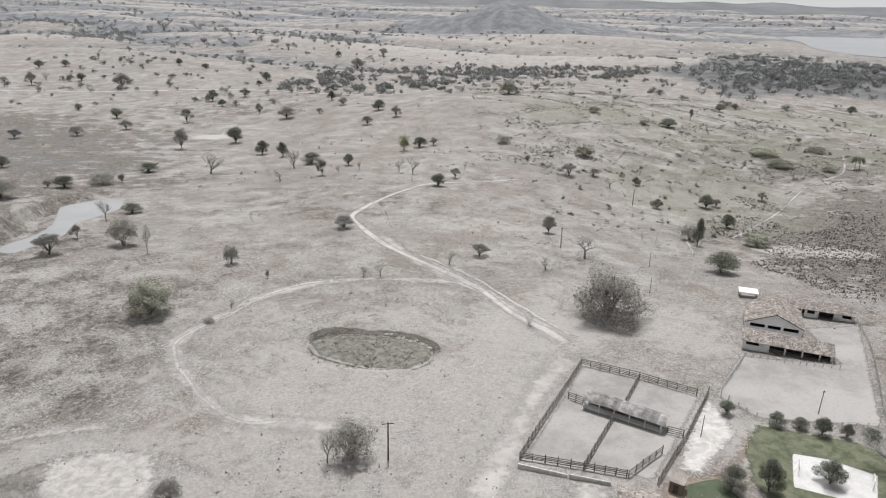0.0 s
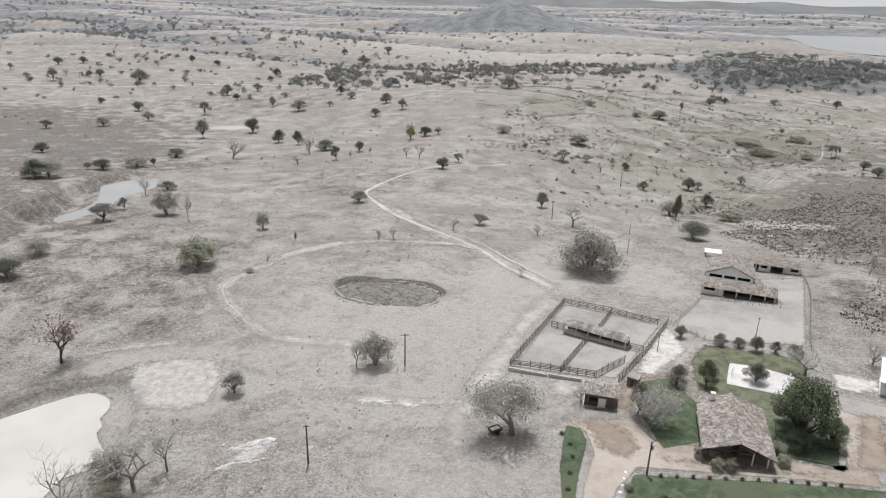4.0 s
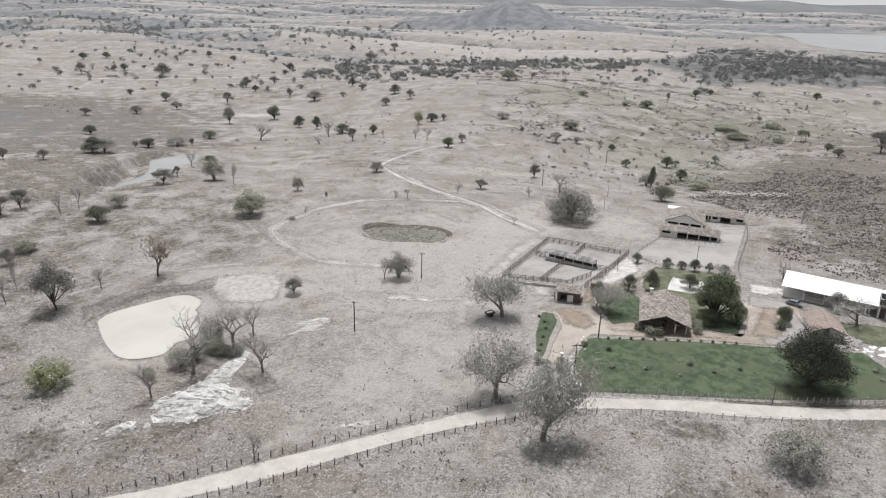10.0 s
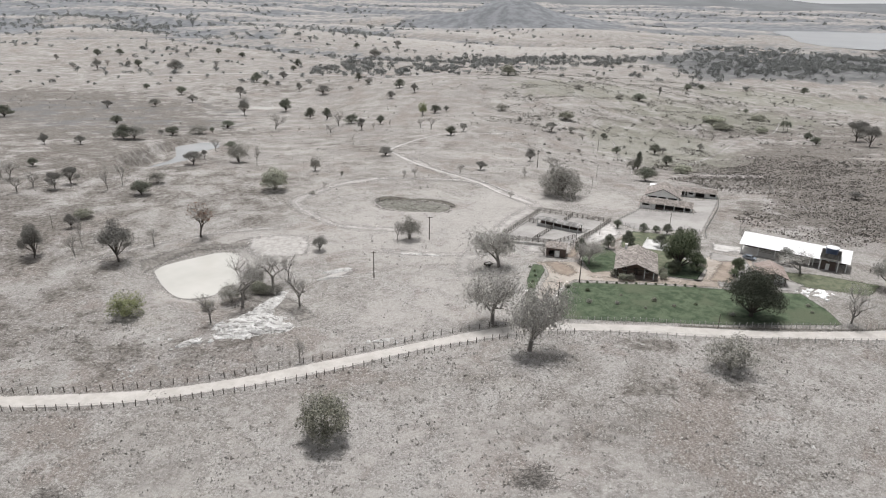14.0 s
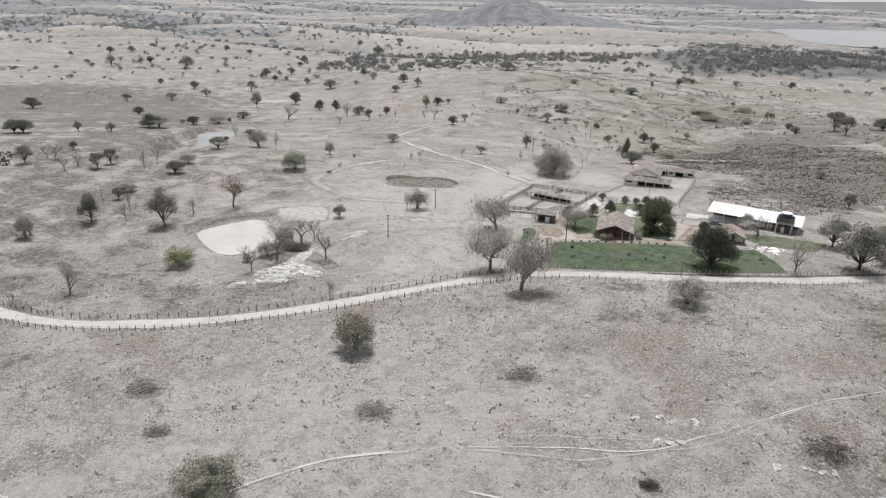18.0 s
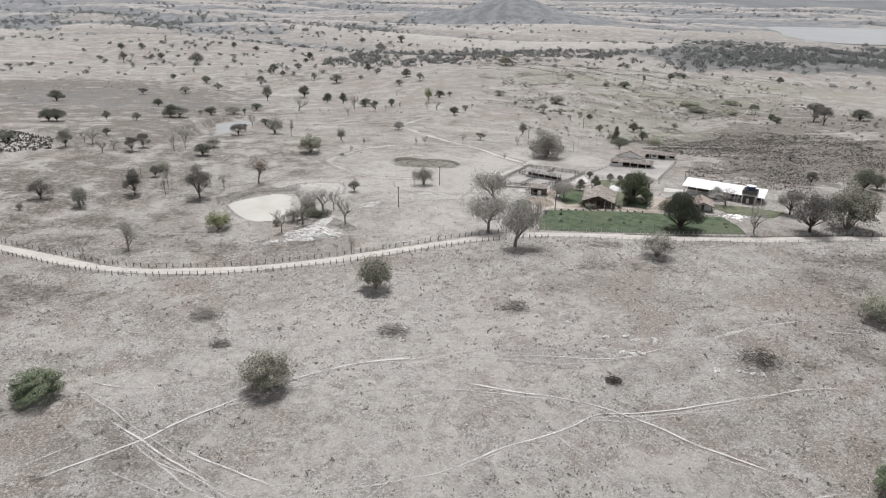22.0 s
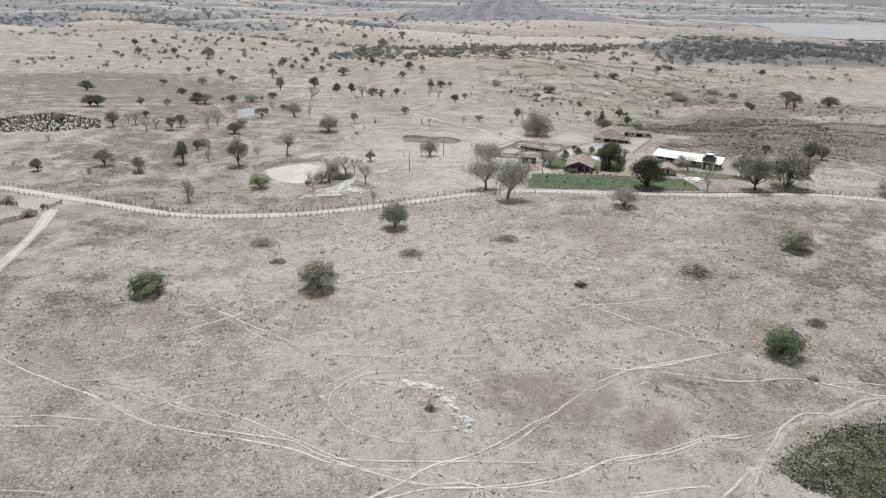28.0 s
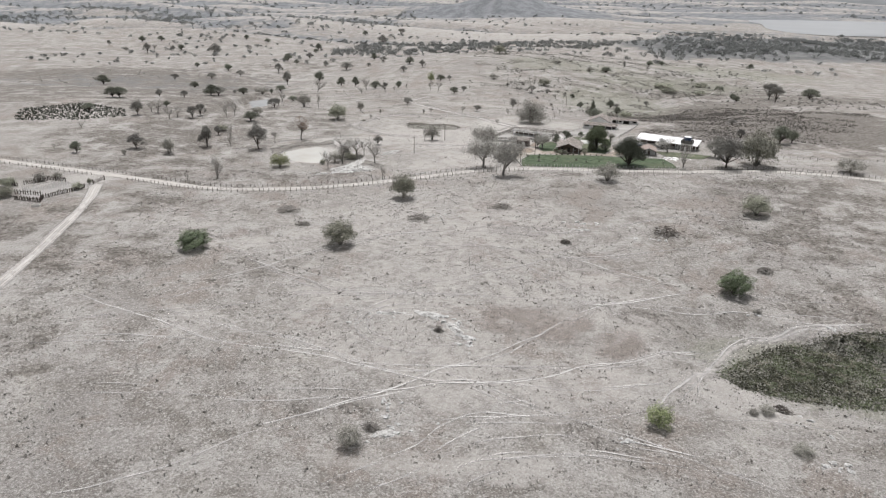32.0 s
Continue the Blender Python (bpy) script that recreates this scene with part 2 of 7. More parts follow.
WHITEWASH = plain("whitewash", (0.82, 0.815, 0.80), (0.90, 0.895, 0.88), 0.6, 0.85, relief=0.1)
PLASTER = plain("brown_plaster", (0.20, 0.15, 0.125), (0.28, 0.22, 0.185), 0.6, 0.85, relief=0.15)
DARK_WALL = plain("dark_wall", (0.10, 0.075, 0.065), (0.15, 0.115, 0.10), 0.8, 0.85)
WHITE_SHEET = plain("white_sheet_metal", (0.78, 0.78, 0.78), (0.86, 0.86, 0.86), 0.25, 0.45, relief=0.05, grime=0.12)
GREY_SHEET = plain("weathered_fibre_cement", (0.15, 0.145, 0.138), (0.36, 0.35, 0.335), 0.7, 0.9, relief=0.3, pieces=0.6, grime=0.5)
WOOD = plain("weathered_wood", (0.10, 0.09, 0.08), (0.20, 0.183, 0.163), 1.5, 0.9, pieces=0.4)
DARK_WOOD = plain("dark_wood", (0.07, 0.058, 0.05), (0.125, 0.105, 0.09), 1.5, 0.85, pieces=0.3)
WHITE_POST = plain("limed_post", (0.50, 0.485, 0.46), (0.66, 0.645, 0.62), 1.5, 0.9, pieces=0.3)
BARK = plain("grey_bark", (0.17, 0.157, 0.142), (0.32, 0.30, 0.278), 1.2, 0.95, relief=0.6, pieces=0.2)
BARK_DARK = plain("dark_bark", (0.065, 0.055, 0.048), (0.12, 0.105, 0.09), 1.2, 0.95, relief=0.6)
TWIG = plain("dry_twigs", (0.40, 0.386, 0.36), (0.58, 0.562, 0.53), 1.0, 0.95, pieces=0.3)
STEEL = plain("galvanised_wire", (0.30, 0.30, 0.30), (0.42, 0.42, 0.42), 2.0, 0.5, 0.8)
GRANITE = plain("pale_granite", (0.44, 0.432, 0.42), (0.76, 0.752, 0.74), 0.55, 0.9, relief=0.9, depth=0.2, grime=0.75)
BLUE_PLASTIC = plain("blue_plastic", (0.05, 0.075, 0.14), (0.07, 0.10, 0.18), 1.0, 0.45, relief=0.05, grime=0.1)
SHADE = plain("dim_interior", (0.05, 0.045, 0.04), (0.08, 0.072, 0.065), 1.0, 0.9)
CAR_PAINT = plain("silver_blue_paint", (0.22, 0.25, 0.29), (0.26, 0.29, 0.33), 0.5, 0.3, 0.3, relief=0.02, grime=0.05)
CAR_GLASS = plain("car_glass", (0.02, 0.022, 0.025), (0.03, 0.032, 0.035), 1.0, 0.08, relief=0.0, grime=0.0)
RUBBER = plain("rubber", (0.025, 0.025, 0.025), (0.04, 0.04, 0.04), 2.0, 0.9)
LEAF_GREEN = leaf_material("mango_leaf", (0.10, 0.11, 0.085), (0.27, 0.282, 0.225))
LEAF_LUSH = leaf_material("lush_leaf", (0.075, 0.096, 0.056), (0.25, 0.285, 0.185))
LEAF_LIME = leaf_material("lime_leaf", (0.17, 0.195, 0.09), (0.38, 0.40, 0.23))
LEAF_GREY = leaf_material("dusty_leaf", (0.165, 0.16, 0.145), (0.33, 0.322, 0.298))
LEAF_THORN = leaf_material("thorn_leaf", (0.155, 0.15, 0.13), (0.42, 0.405, 0.36))
LEAF_SCRUB = leaf_material("scrub_leaf", (0.12, 0.126, 0.095), (0.48, 0.478, 0.385))
LEAF_RUST = leaf_material("rust_leaf", (0.20, 0.125, 0.09), (0.30, 0.20, 0.15))
# distance haze painted into the leaf colour as pale grey
LEAF_FAR = leaf_material("hazed_far_leaf", (0.21, 0.217, 0.21), (0.37, 0.377, 0.365))
LEAF_ASH = leaf_material("ash_grey_spray", (0.29, 0.282, 0.255), (0.54, 0.525, 0.485), 0.95)
STRAW = leaf_material("straw", (0.2, 0.19, 0.175), (0.46, 0.442, 0.42), 0.95)
MARSH_LEAF = mottled_leaf("marsh_leaf", (0.068, 0.069, 0.05), (0.115, 0.128, 0.082), (0.19, 0.18, 0.142))
MARSH_DRY = leaf_material("dry_weeds", (0.21, 0.206, 0.175), (0.38, 0.372, 0.33), 0.95)
DULL_CLUMP = leaf_material("dull_clump", (0.17, 0.157, 0.142), (0.34, 0.322, 0.298), 0.95)
TUSSOCK = leaf_material("tussock", (0.11, 0.102, 0.09), (0.25, 0.235, 0.212), 0.95)
CACTUS = leaf_material("cactus_pad", (0.06, 0.068, 0.055), (0.13, 0.14, 0.115), 0.8)

LEAF_DARK = leaf_material("dark_mango_leaf", (0.05, 0.06, 0.043), (0.125, 0.135, 0.10))


def strata():
    """Bald granite, split along one direction, with dark seams and lichen stains."""
    m, t, b, o = nodes_of("split_granite")
    w = place(t)
    turn = node(t, "ShaderNodeMapping", [("Vector", w)])
    turn.inputs["Rotation"].default_value = (0, 0, radians(38))
    turn.inputs["Scale"].default_value = (0.28, 1.5, 1.0)
    seam, stain, fine = noise_of(t, turn.outputs[0], 0.8, 6, 0.7, 0.3), noise_of(t, w, 0.35, 5), noise_of(t, w, 3.0, 4, 0.7)
    col = mix(t, grey(t, stain, 0.36, 0.62), (0.64, 0.632, 0.615), (0.44, 0.43, 0.412))
    col = mix(t, maths(t, "MULTIPLY", grey(t, seam, 0.52, 0.58), 0.85), col, (0.17, 0.162, 0.15))
    col = mix(t, maths(t, "MULTIPLY", grey(t, fine, 0.55, 0.68), 0.55), col, (0.24, 0.232, 0.22))
    t.links.new(col, b.inputs["Base Color"])
    b.inputs["Roughness"].default_value = 0.95
    bump(t, b, maths(t, "SUBTRACT", fine, maths(t, "MULTIPLY", seam, 2.0)), 0.6, 0.12)
    return m


SPLIT_ROCK = strata()
POND_GREY = plain("grey_pond_water", (0.33, 0.335, 0.335), (0.40, 0.403, 0.40), 0.02, 0.15, relief=0.02, grime=0.0)
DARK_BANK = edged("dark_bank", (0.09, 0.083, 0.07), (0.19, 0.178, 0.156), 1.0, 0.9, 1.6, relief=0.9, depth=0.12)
# ---- tools ----
def mesh_of(name, verts, faces, material, smooth=False):
    me = bpy.data.meshes.new(name)
    me.from_pydata(verts if isinstance(verts, list) else verts.tolist(), [], faces if isinstance(faces, list) else faces.tolist())
    me.materials.append(material)
    if smooth:
        me.shade_smooth()
    return me


def part(name, shape, material, parent=None, label="", m=None, smooth=False):
    """Links a bmesh, or a mesh that is ready, as one object under its thing."""
    if isinstance(shape, bmesh.types.BMesh):
        me = bpy.data.meshes.new(name)
        shape.to_mesh(me)
        shape.free()
        me.materials.append(material)
        if smooth:
            me.shade_smooth()
    else:
        me = shape
    ob = new(name, me)
    ob.parent = parent
    if m is not None:
        ob.matrix_basis = m
    return tagged(ob, label)


def thing(name, label, category, m=None, group="", kind=""):
    ob = new(name)
    ob.empty_display_size = 0.2
    if m is not None:
        ob.matrix_basis = m
    return tagged(ob, label, category, group, kind)


def box(bm, x0, y0, z0, x1, y1, z1, bevel=0.0):
    ret = bmesh.ops.create_cube(bm, size=1, matrix=Matrix.Translation(((x0 + x1) / 2, (y0 + y1) / 2, (z0 + z1) / 2)) @ Matrix.Diagonal((x1 - x0, y1 - y0, z1 - z0, 1)))
    if bevel:
        es = {e for v in ret["verts"] for e in v.link_edges}
        bmesh.ops.bevel(bm, geom=list(es), offset=bevel, segments=1, affect="EDGES")
    return bm


def boxes(*rows, bevel=0.0):
    bm = bmesh.new()
    for r in rows:
        box(bm, *r, bevel=bevel)
    return bm


def tube(bm, a, b, r0, r1, sides=6):
    a, b = Vector(a), Vector(b)
    d = b - a
    m = Matrix.Translation((a + b) / 2) @ d.to_track_quat("Z", "Y").to_matrix().to_4x4()
    bmesh.ops.create_cone(bm, cap_ends=True, segments=sides, radius1=r0, radius2=r1, depth=d.length, matrix=m)
    return bm


def wall_with(length, height, thick, holes):
    """A wall along x from 0, holes (x0, x1, z0, z1) cut right through it."""
    xs = sorted({0, length, *[h[0] for h in holes], *[h[1] for h in holes]})
    zs = sorted({0, height, *[h[2] for h in holes], *[h[3] for h in holes]})
    bm = bmesh.new()
    for x0, x1 in zip(xs, xs[1:]):
        for z0, z1 in zip(zs, zs[1:]):
            cx, cz = (x0 + x1) / 2, (z0 + z1) / 2
            solid = not any(h[0] < cx < h[1] and h[2] < cz < h[3] for h in holes)
            if solid:
                box(bm, x0, 0, z0, x1, thick, z1)
    bmesh.ops.remove_doubles(bm, verts=bm.verts, dist=1e-4)
    return bm


def gable_wall(width, eave, ridge, thick, holes=()):
    """A wall along x with a pointed top."""
    bm = wall_with(width, eave, thick, list(holes))
    vs = [bm.verts.new(p) for p in ((0, 0, eave), (width, 0, eave), (width / 2, 0, ridge), (0, thick, eave), (width, thick, eave), (width / 2, thick, ridge))]
    for f in ((0, 1, 2), (5, 4, 3), (0, 3, 4, 1), (1, 4, 5, 2), (2, 5, 3, 0)):
        bm.faces.new([vs[i] for i in f])
    return bm


def tiles(name, width, slope, material, pitch=0.32, row=0.42, rng=None):
    """Half-round clay tiles laid in rows on a plane: width along x, running down -y from the origin; z is the plane's normal."""
    rng = rng or np.random.default_rng(5)
    cols, rows = int(width / pitch), int(slope / row)
    verts, faces = [], []
    prof = [(-0.56, 0.0), (-0.3, 0.075), (0.3, 0.075), (0.56, 0.0)]
    for j in range(rows):
        for i in range(cols):
            cx = (i + 0.5) * width / cols + rng.normal(0, 0.012)
            top, low = -j * slope / rows + 0.05, -(j + 1) * slope / rows - 0.03 + rng.normal(0, 0.012)
            lift = rng.uniform(0, 0.02)
            n = len(verts)
            for y, dz in ((top, 0.0), (low, 0.055 + lift)):
                verts += [(cx + px * pitch, y, pz + dz) for px, pz in prof]
            faces += [(n + k, n + 4 + k, n + 5 + k, n + 1 + k) for k in range(3)]
            faces.append((n + 4, n + 7, n + 6, n + 5))
    # boarding underneath
    n = len(verts)
    verts += [(0, 0.05, -0.06), (width, 0.05, -0.06), (width, -slope, -0.06), (0, -slope, -0.06), (0, 0.05, 0.0), (width, 0.05, 0.0), (width, -slope, 0.0), (0, -slope, 0.0)]
    faces += [(n, n + 3, n + 2, n + 1), (n + 4, n + 5, n + 6, n + 7), (n, n + 1, n + 5, n + 4), (n + 2, n + 3, n + 7, n + 6), (n + 1, n + 2, n + 6, n + 5), (n + 3, n, n + 4, n + 7)]
    return mesh_of(name, verts, faces, material)


def spline(points, step):
    """A smooth line through the points, at even steps."""
    p = np.array(points, float)
    p = np.vstack([2 * p[0] - p[1], p, 2 * p[-1] - p[-2]])
    out = []
    for a, b, c, d in zip(p, p[1:], p[2:], p[3:]):
        n = max(int(np.hypot(*(c - b)) / step), 1)
        for k in range(n):
            s = k / n
            out.append(0.5 * (2 * b + (c - a) * s + (2 * a - 5 * b + 4 * c - d) * s * s + (3 * b - a - 3 * c + d) * s ** 3))
    out.append(p[-2])
    return np.array(out)


def strip(name, points, width, material, lift=0.05, step=1.2, label="", category="track", wander=0.0, seed=0):
    """A way laid on the ground along a line; its border fades into the grass."""
    c = spline(points, step)
    d = np.gradient(c, axis=0)
    d /= np.hypot(d[:, 0], d[:, 1])[:, None] + 1e-9
    n = np.stack([-d[:, 1], d[:, 0]], 1)
    k = np.arange(len(c))
    if wander:
        c = c + n * (wander * (np.sin(k * step / 4.1 + seed) + 0.6 * np.sin(k * step / 1.7 + 2 * seed)))[:, None]
    w = width * (1 + 0.12 * np.sin(k * step / 7 + seed))
    offs = np.array([-0.62, -0.3, 0.0, 0.3, 0.62])
    xy = c[:, None, :] + n[:, None, :] * (offs[None, :] * w[:, None])[:, :, None]
    z = terrain(xy[..., 0], xy[..., 1]) + lift
    v = np.concatenate([xy, z[..., None]], 2).reshape(-1, 3)
    f = [(i * 5 + j, i * 5 + j + 1, i * 5 + j + 6, i * 5 + j + 5) for i in range(len(c) - 1) for j in range(4)]
    me = mesh_of(name, v, f, material, True)
    at = me.attributes.new("edge", "FLOAT", "POINT")
    ends = np.minimum(k, k[::-1]) * step * min(0.3, 0.06 if width < 0.8 else 0.2 * width)
    e = np.minimum((0.5 - np.abs(offs))[None, :] * w[:, None], ends[:, None] - 0.2)
    at.data.foreach_set("value", e.ravel().astype(np.float32))
    ob = new(name, me)
    return tagged(ob, label, category, kind="structure")


def inside(poly, x, y):
    """Signed distance in metres to a closed outline, positive inside."""
    p = np.array(poly, float)
    best, odd = np.full(x.shape, 1e9), np.zeros(x.shape, bool)
    for a, b in zip(p, np.roll(p, -1, 0)):
        d = b - a
        s = np.clip(((x - a[0]) * d[0] + (y - a[1]) * d[1]) / (d @ d), 0, 1)
        best = np.minimum(best, np.hypot(x - a[0] - s * d[0], y - a[1] - s * d[1]))
        with np.errstate(divide="ignore", invalid="ignore"):
            odd ^= ((a[1] > y) != (b[1] > y)) & (x < (b[0] - a[0]) * (y - a[1]) / (b[1] - a[1]) + a[0])
    return np.where(odd, best, -best)


def patch(name, poly, material, lift, cell=1.0, label="", category="ground", margin=1.2):
    """A sheet of earth or turf inside an outline, laid on the ground."""
    p = np.array(poly, float)
    xs = np.arange(p[:, 0].min() - margin, p[:, 0].max() + margin + cell, cell)
    ys = np.arange(p[:, 1].min() - margin, p[:, 1].max() + margin + cell, cell)
    gx, gy = np.meshgrid(xs, ys)
    e = inside(poly, gx, gy)
    z = terrain(gx, gy) + lift
    nx = len(xs)
    keep = (np.maximum.reduce([e[:-1, :-1], e[1:, :-1], e[:-1, 1:], e[1:, 1:]]) > -margin)
    jj, ii = np.nonzero(keep)
    quads = np.stack([jj * nx + ii, jj * nx + ii + 1, (jj + 1) * nx + ii + 1, (jj + 1) * nx + ii], 1)
    used, inv = np.unique(quads, return_inverse=True)
    v = np.stack([gx, gy, z], -1).reshape(-1, 3)[used]
    me = mesh_of(name, v, inv.reshape(-1, 4), material, True)
    me.attributes.new("edge", "FLOAT", "POINT").data.foreach_set("value", e.ravel()[used].astype(np.float32))
    return tagged(new(name, me), label, category, kind="structure")


def on_ground(x, y, yaw=0.0, sink=0.0):
    return pose(x, y, float(terrain(x, y)) - sink, 0, 0, yaw)


# ---- lie of the land ----
SWELLS = [
    (0, 0, 70, 1.0),
    (-90, -40, 70, 0.6),
    (90, -20, 70, 1.2),
    (0, -130, 70, 0.1),
    (70, -110, 50, -4.3),
    (30, 60, 60, 0.1),
    (-90, 70, 50, -2.0),
    (95, 90, 60, 1.2),
    (-50, 170, 70, -1.0),
    (50, 190, 70, -4.0),
    (130, 280, 60, -11.8),
    (210, 350, 70, -4.7),
    (0, 300, 80, 1.3),
    (-110, 260, 60, -4.6),
    (-150, 400, 90, -2.7),
    (70, 540, 110, 16.8),
    (200, 170, 70, -0.7),
]
# hollows: centre, radii, turn in degrees, level of the bottom, width of the bank
HOLLOWS = [
    (-69.5, 69, 9, 18, 8, -2.6, 0.4),
    (-77.5, 68, 12.5, 15.5, -14, -2.6, 0.35),
    (-147, 258, 13, 22, -5, -12.4, 0.4),
    (-148, 222, 9, 22, 10, -12.4, 0.9),
    (-159, 461, 14, 9, 0, -24.2, 0.4),
    (-16, 137, 15, 8.5, -5, -2.3, 0.3),
    (1120, 1580, 430, 260, 10, -21.2, 0.4),
    (76, -117, 24, 15, -28, -4.2, 0.5),
]


def folds(x, y):
    """Ridges and valleys of the far plain, smoothed out round the reservoir and the lone hill."""
    grow_in = np.clip((y - 680) / 420, 0, 1)
    calm = 1 - np.exp(-((x - 900) / 420) ** 2 - ((y - 1330) / 300) ** 2)
    return grow_in * calm * (7.0 * np.sin(y / 54 + 1.5 * np.sin(x / 170 + 0.4) + x / 400) + 4.0 * np.sin(y / 29 + x / 85 + 1.2 * np.sin(x / 120)))


def terrain(x, y):
    """Height of the open ground: a rise under the farm that falls to a wide rolling plain."""
    x, y = np.asarray(x, float), np.asarray(y, float)
    s = np.clip((y - 150) / 330, 0, 1)
    z = 1.5 - 22 * s * s * (3 - 2 * s)
    for cx, cy, r, a in SWELLS:
        z = z + a * np.exp(-((x - cx) ** 2 + (y - cy) ** 2) / (2 * r * r))
    far = np.clip((np.hypot(x, y) - 380) / 500, 0, 1)
    z = z + far * (4.0 * np.sin(x / 141 + 1.3 * np.sin(y / 230)) + 3.5 * np.sin(y / 97 + 0.9 * np.sin(x / 170 + 2)) + 2.0 * np.sin((x + y) / 61))
    z = z + folds(x, y)
    z = z + 0.25 * np.sin(x / 11 + np.sin(y / 17)) * np.sin(y / 13) * (1 - 0.5 * far)
    z = z + 44 * np.exp(-(((x - 138) / 95) ** 2 + ((y - 1720) / 150) ** 2)) + 26 * np.exp(-(((x - 190) / 260) ** 2 + ((y - 1760) / 200) ** 2))
    for cx, cy, rx, ry, turn, level, bank in HOLLOWS:
        c, s = math.cos(math.radians(turn)), math.sin(math.radians(turn))
        u, v = ((x - cx) * c + (y - cy) * s) / rx, (-(x - cx) * s + (y - cy) * c) / ry
        wob = 1 + 0.07 * np.sin(3 * np.arctan2(v, u) + cx) + 0.05 * np.sin(5 * np.arctan2(v, u) + cy)
        k = np.clip((1 + bank - np.hypot(u, v) / wob) / bank, 0, 1)
        k = k * k * (3 - 2 * k)
        z = z * (1 - k) + level * k
    return z


# ---- the ground: one sheet, fine under the camera's way and coarser to the horizon ----
def axis(lo, hi, fine, far, grow=1.13):
    inner = list(np.arange(lo, hi + fine, fine))
    a, s = [lo], fine
    while a[-1] > -far:
        s = min(s * grow, 34)
        a.append(a[-1] - s)
    b, s = [inner[-1]], fine
    while b[-1] < far:
        s = min(s * grow, 34)
        b.append(b[-1] + s)
    return np.array(a[:0:-1] + inner + b[1:])


# broad tones of the land: x, y, radius x, radius y, turn, channel (0 dark clods, 1 green, 2 bare soil), strength
DARK_TONES = [
    (175, 235, 66, 82, 20, 0, 1.0), (205, 165, 75, 85, 0, 0, 0.95), (150, 130, 45, 34, -15, 0, 0.8), (215, 300, 40, 60, -40, 0, 0.8), (-16, 137, 13, 7, -5, 0, 0.8), (58, 22, 14, 4, 0, 0, 0.45), (-290, 400, 130, 115, 0, 0, 0.75), (-380, 470, 140, 80, 10, 0, 0.75), (-200, 330, 80, 60, 20, 0, 0.4), (120, -40, 60, 25, 0, 0, 0.25), (20, -110, 20, 12, 0, 0, 0.3), (-145, -50, 12, 16, 25, 0, 0.7), (-115, -14, 14, 5, -20, 0, 0.6), (-104, -54, 12, 5, -10, 0, 0.6), (-95, -20, 20, 6, 10, 0, 0.45), (-60, -85, 14, 7, 0, 0, 0.35),
]
GREEN_TONES = [
    (130, 330, 45, 60, 0, 1, 0.9), (215, 440, 90, 50, 0, 1, 0.8), (120, 500, 80, 45, 0, 1, 0.8), (330, 560, 120, 60, 0, 1, 0.7), (76, -117, 22, 13, -28, 1, 1.3),
]
BARE_TONES = [
    (8, 92, 12, 20, -12, 2, 0.85), (30, 145, 14, 12, 0, 2, 0.6), (-5, 80, 30, 9, 0, 2, 0.65), (-52, 84, 20, 9, 10, 2, 0.85), (-62, 95, 14, 8, 0, 2, 0.7), (-38, 118, 18, 10, 0, 2, 0.4), (-5, 150, 40, 12, 0, 2, 0.45), (60, 150, 14, 22, 0, 2, 0.55), (-10, 120, 40, 10, 0, 2, 0.4), (140, 240, 22, 14, 0, 2, 0.7), (52, 106, 8, 10, 0, 2, 0.9), (-70, -60, 16, 7, 0, 2, 0.55),
]
BROWN_TONES = [
    (20, -108, 16, 9, 0, 0, 0.55), (110, -45, 40, 14, 0, 0, 0.55), (-60, -85, 14, 7, 0, 0, 0.5), (44, -96, 10, 7, 0, 0, 0.6), (95, -62, 22, 9, 15, 0, 0.5), (-96, -72, 18, 8, 0, 0, 0.5), (14, -10, 24, 6, 5, 0, 0.5), (50, 6, 22, 6, 0, 0, 0.55), (-42, -20, 16, 6, 20, 0, 0.5), (-30, -140, 12, 6, 0, 0, 0.45), (44, 25, 9, 3.5, 0, 0, 0.7), (-14, -110, 9, 6, 0, 0, 0.45), (240, 420, 110, 70, 0, 0, 0.7), (300, 330, 90, 80, 0, 0, 0.7), (150, 380, 70, 50, 0, 0, 0.5),
]
# dark pasture at the sides, deepened to stand in for lens falloff
OUTER_TONES = [
    (135, -15, 50, 60, 0, 0, 0.5), (120, -95, 40, 40, 0, 0, 0.45), (-125, -60, 36, 60, 0, 0, 0.42), (-120, -130, 40, 40, 0, 0, 0.45), (260, 420, 110, 110, 0, 0, 0.55), (340, 600, 120, 80, 0, 0, 0.5), (-330, 250, 130, 130, 0, 0, 0.6),    (-205, 350, 70, 50, 0, 0, 0.7), (-140, 310, 40, 25, 20, 0, 0.5), (-100, 150, 60, 40, 0, 0, 0.5),    (-175, 190, 70, 80, 0, 0, 0.62), (-150, 90, 60, 55, 0, 0, 0.6), (-210, 280, 70, 60, 0, 0, 0.7), (-120, 30, 60, 30, 0, 0, 0.5), (-60, 20, 30, 14, 30, 0, 0.5), (-70, 125, 40, 30, 0, 0, 0.42), (-40, 270, 60, 40, 0, 0, 0.4), (-180, 560, 120, 60, 0, 0, 0.45),
]
PALE_TONES = [
    (-50, -50, 16, 6, 20, 2, 0.55), (-20, -30, 14, 5, 30, 2, 0.55), (60, -133, 10, 7, 0, 2, 0.7), (28, -76, 22, 4, 10, 2, 0.45), (-100, -40, 22, 7, -10, 2, 0.5), (0, -156, 30, 5, 0, 2, 0.5), (-17, 40, 7, 12, -15, 2, 0.6), (74, -20, 20, 5, 10, 2, 0.4), (-64, -106, 18, 4, -25, 2, 0.45),
]
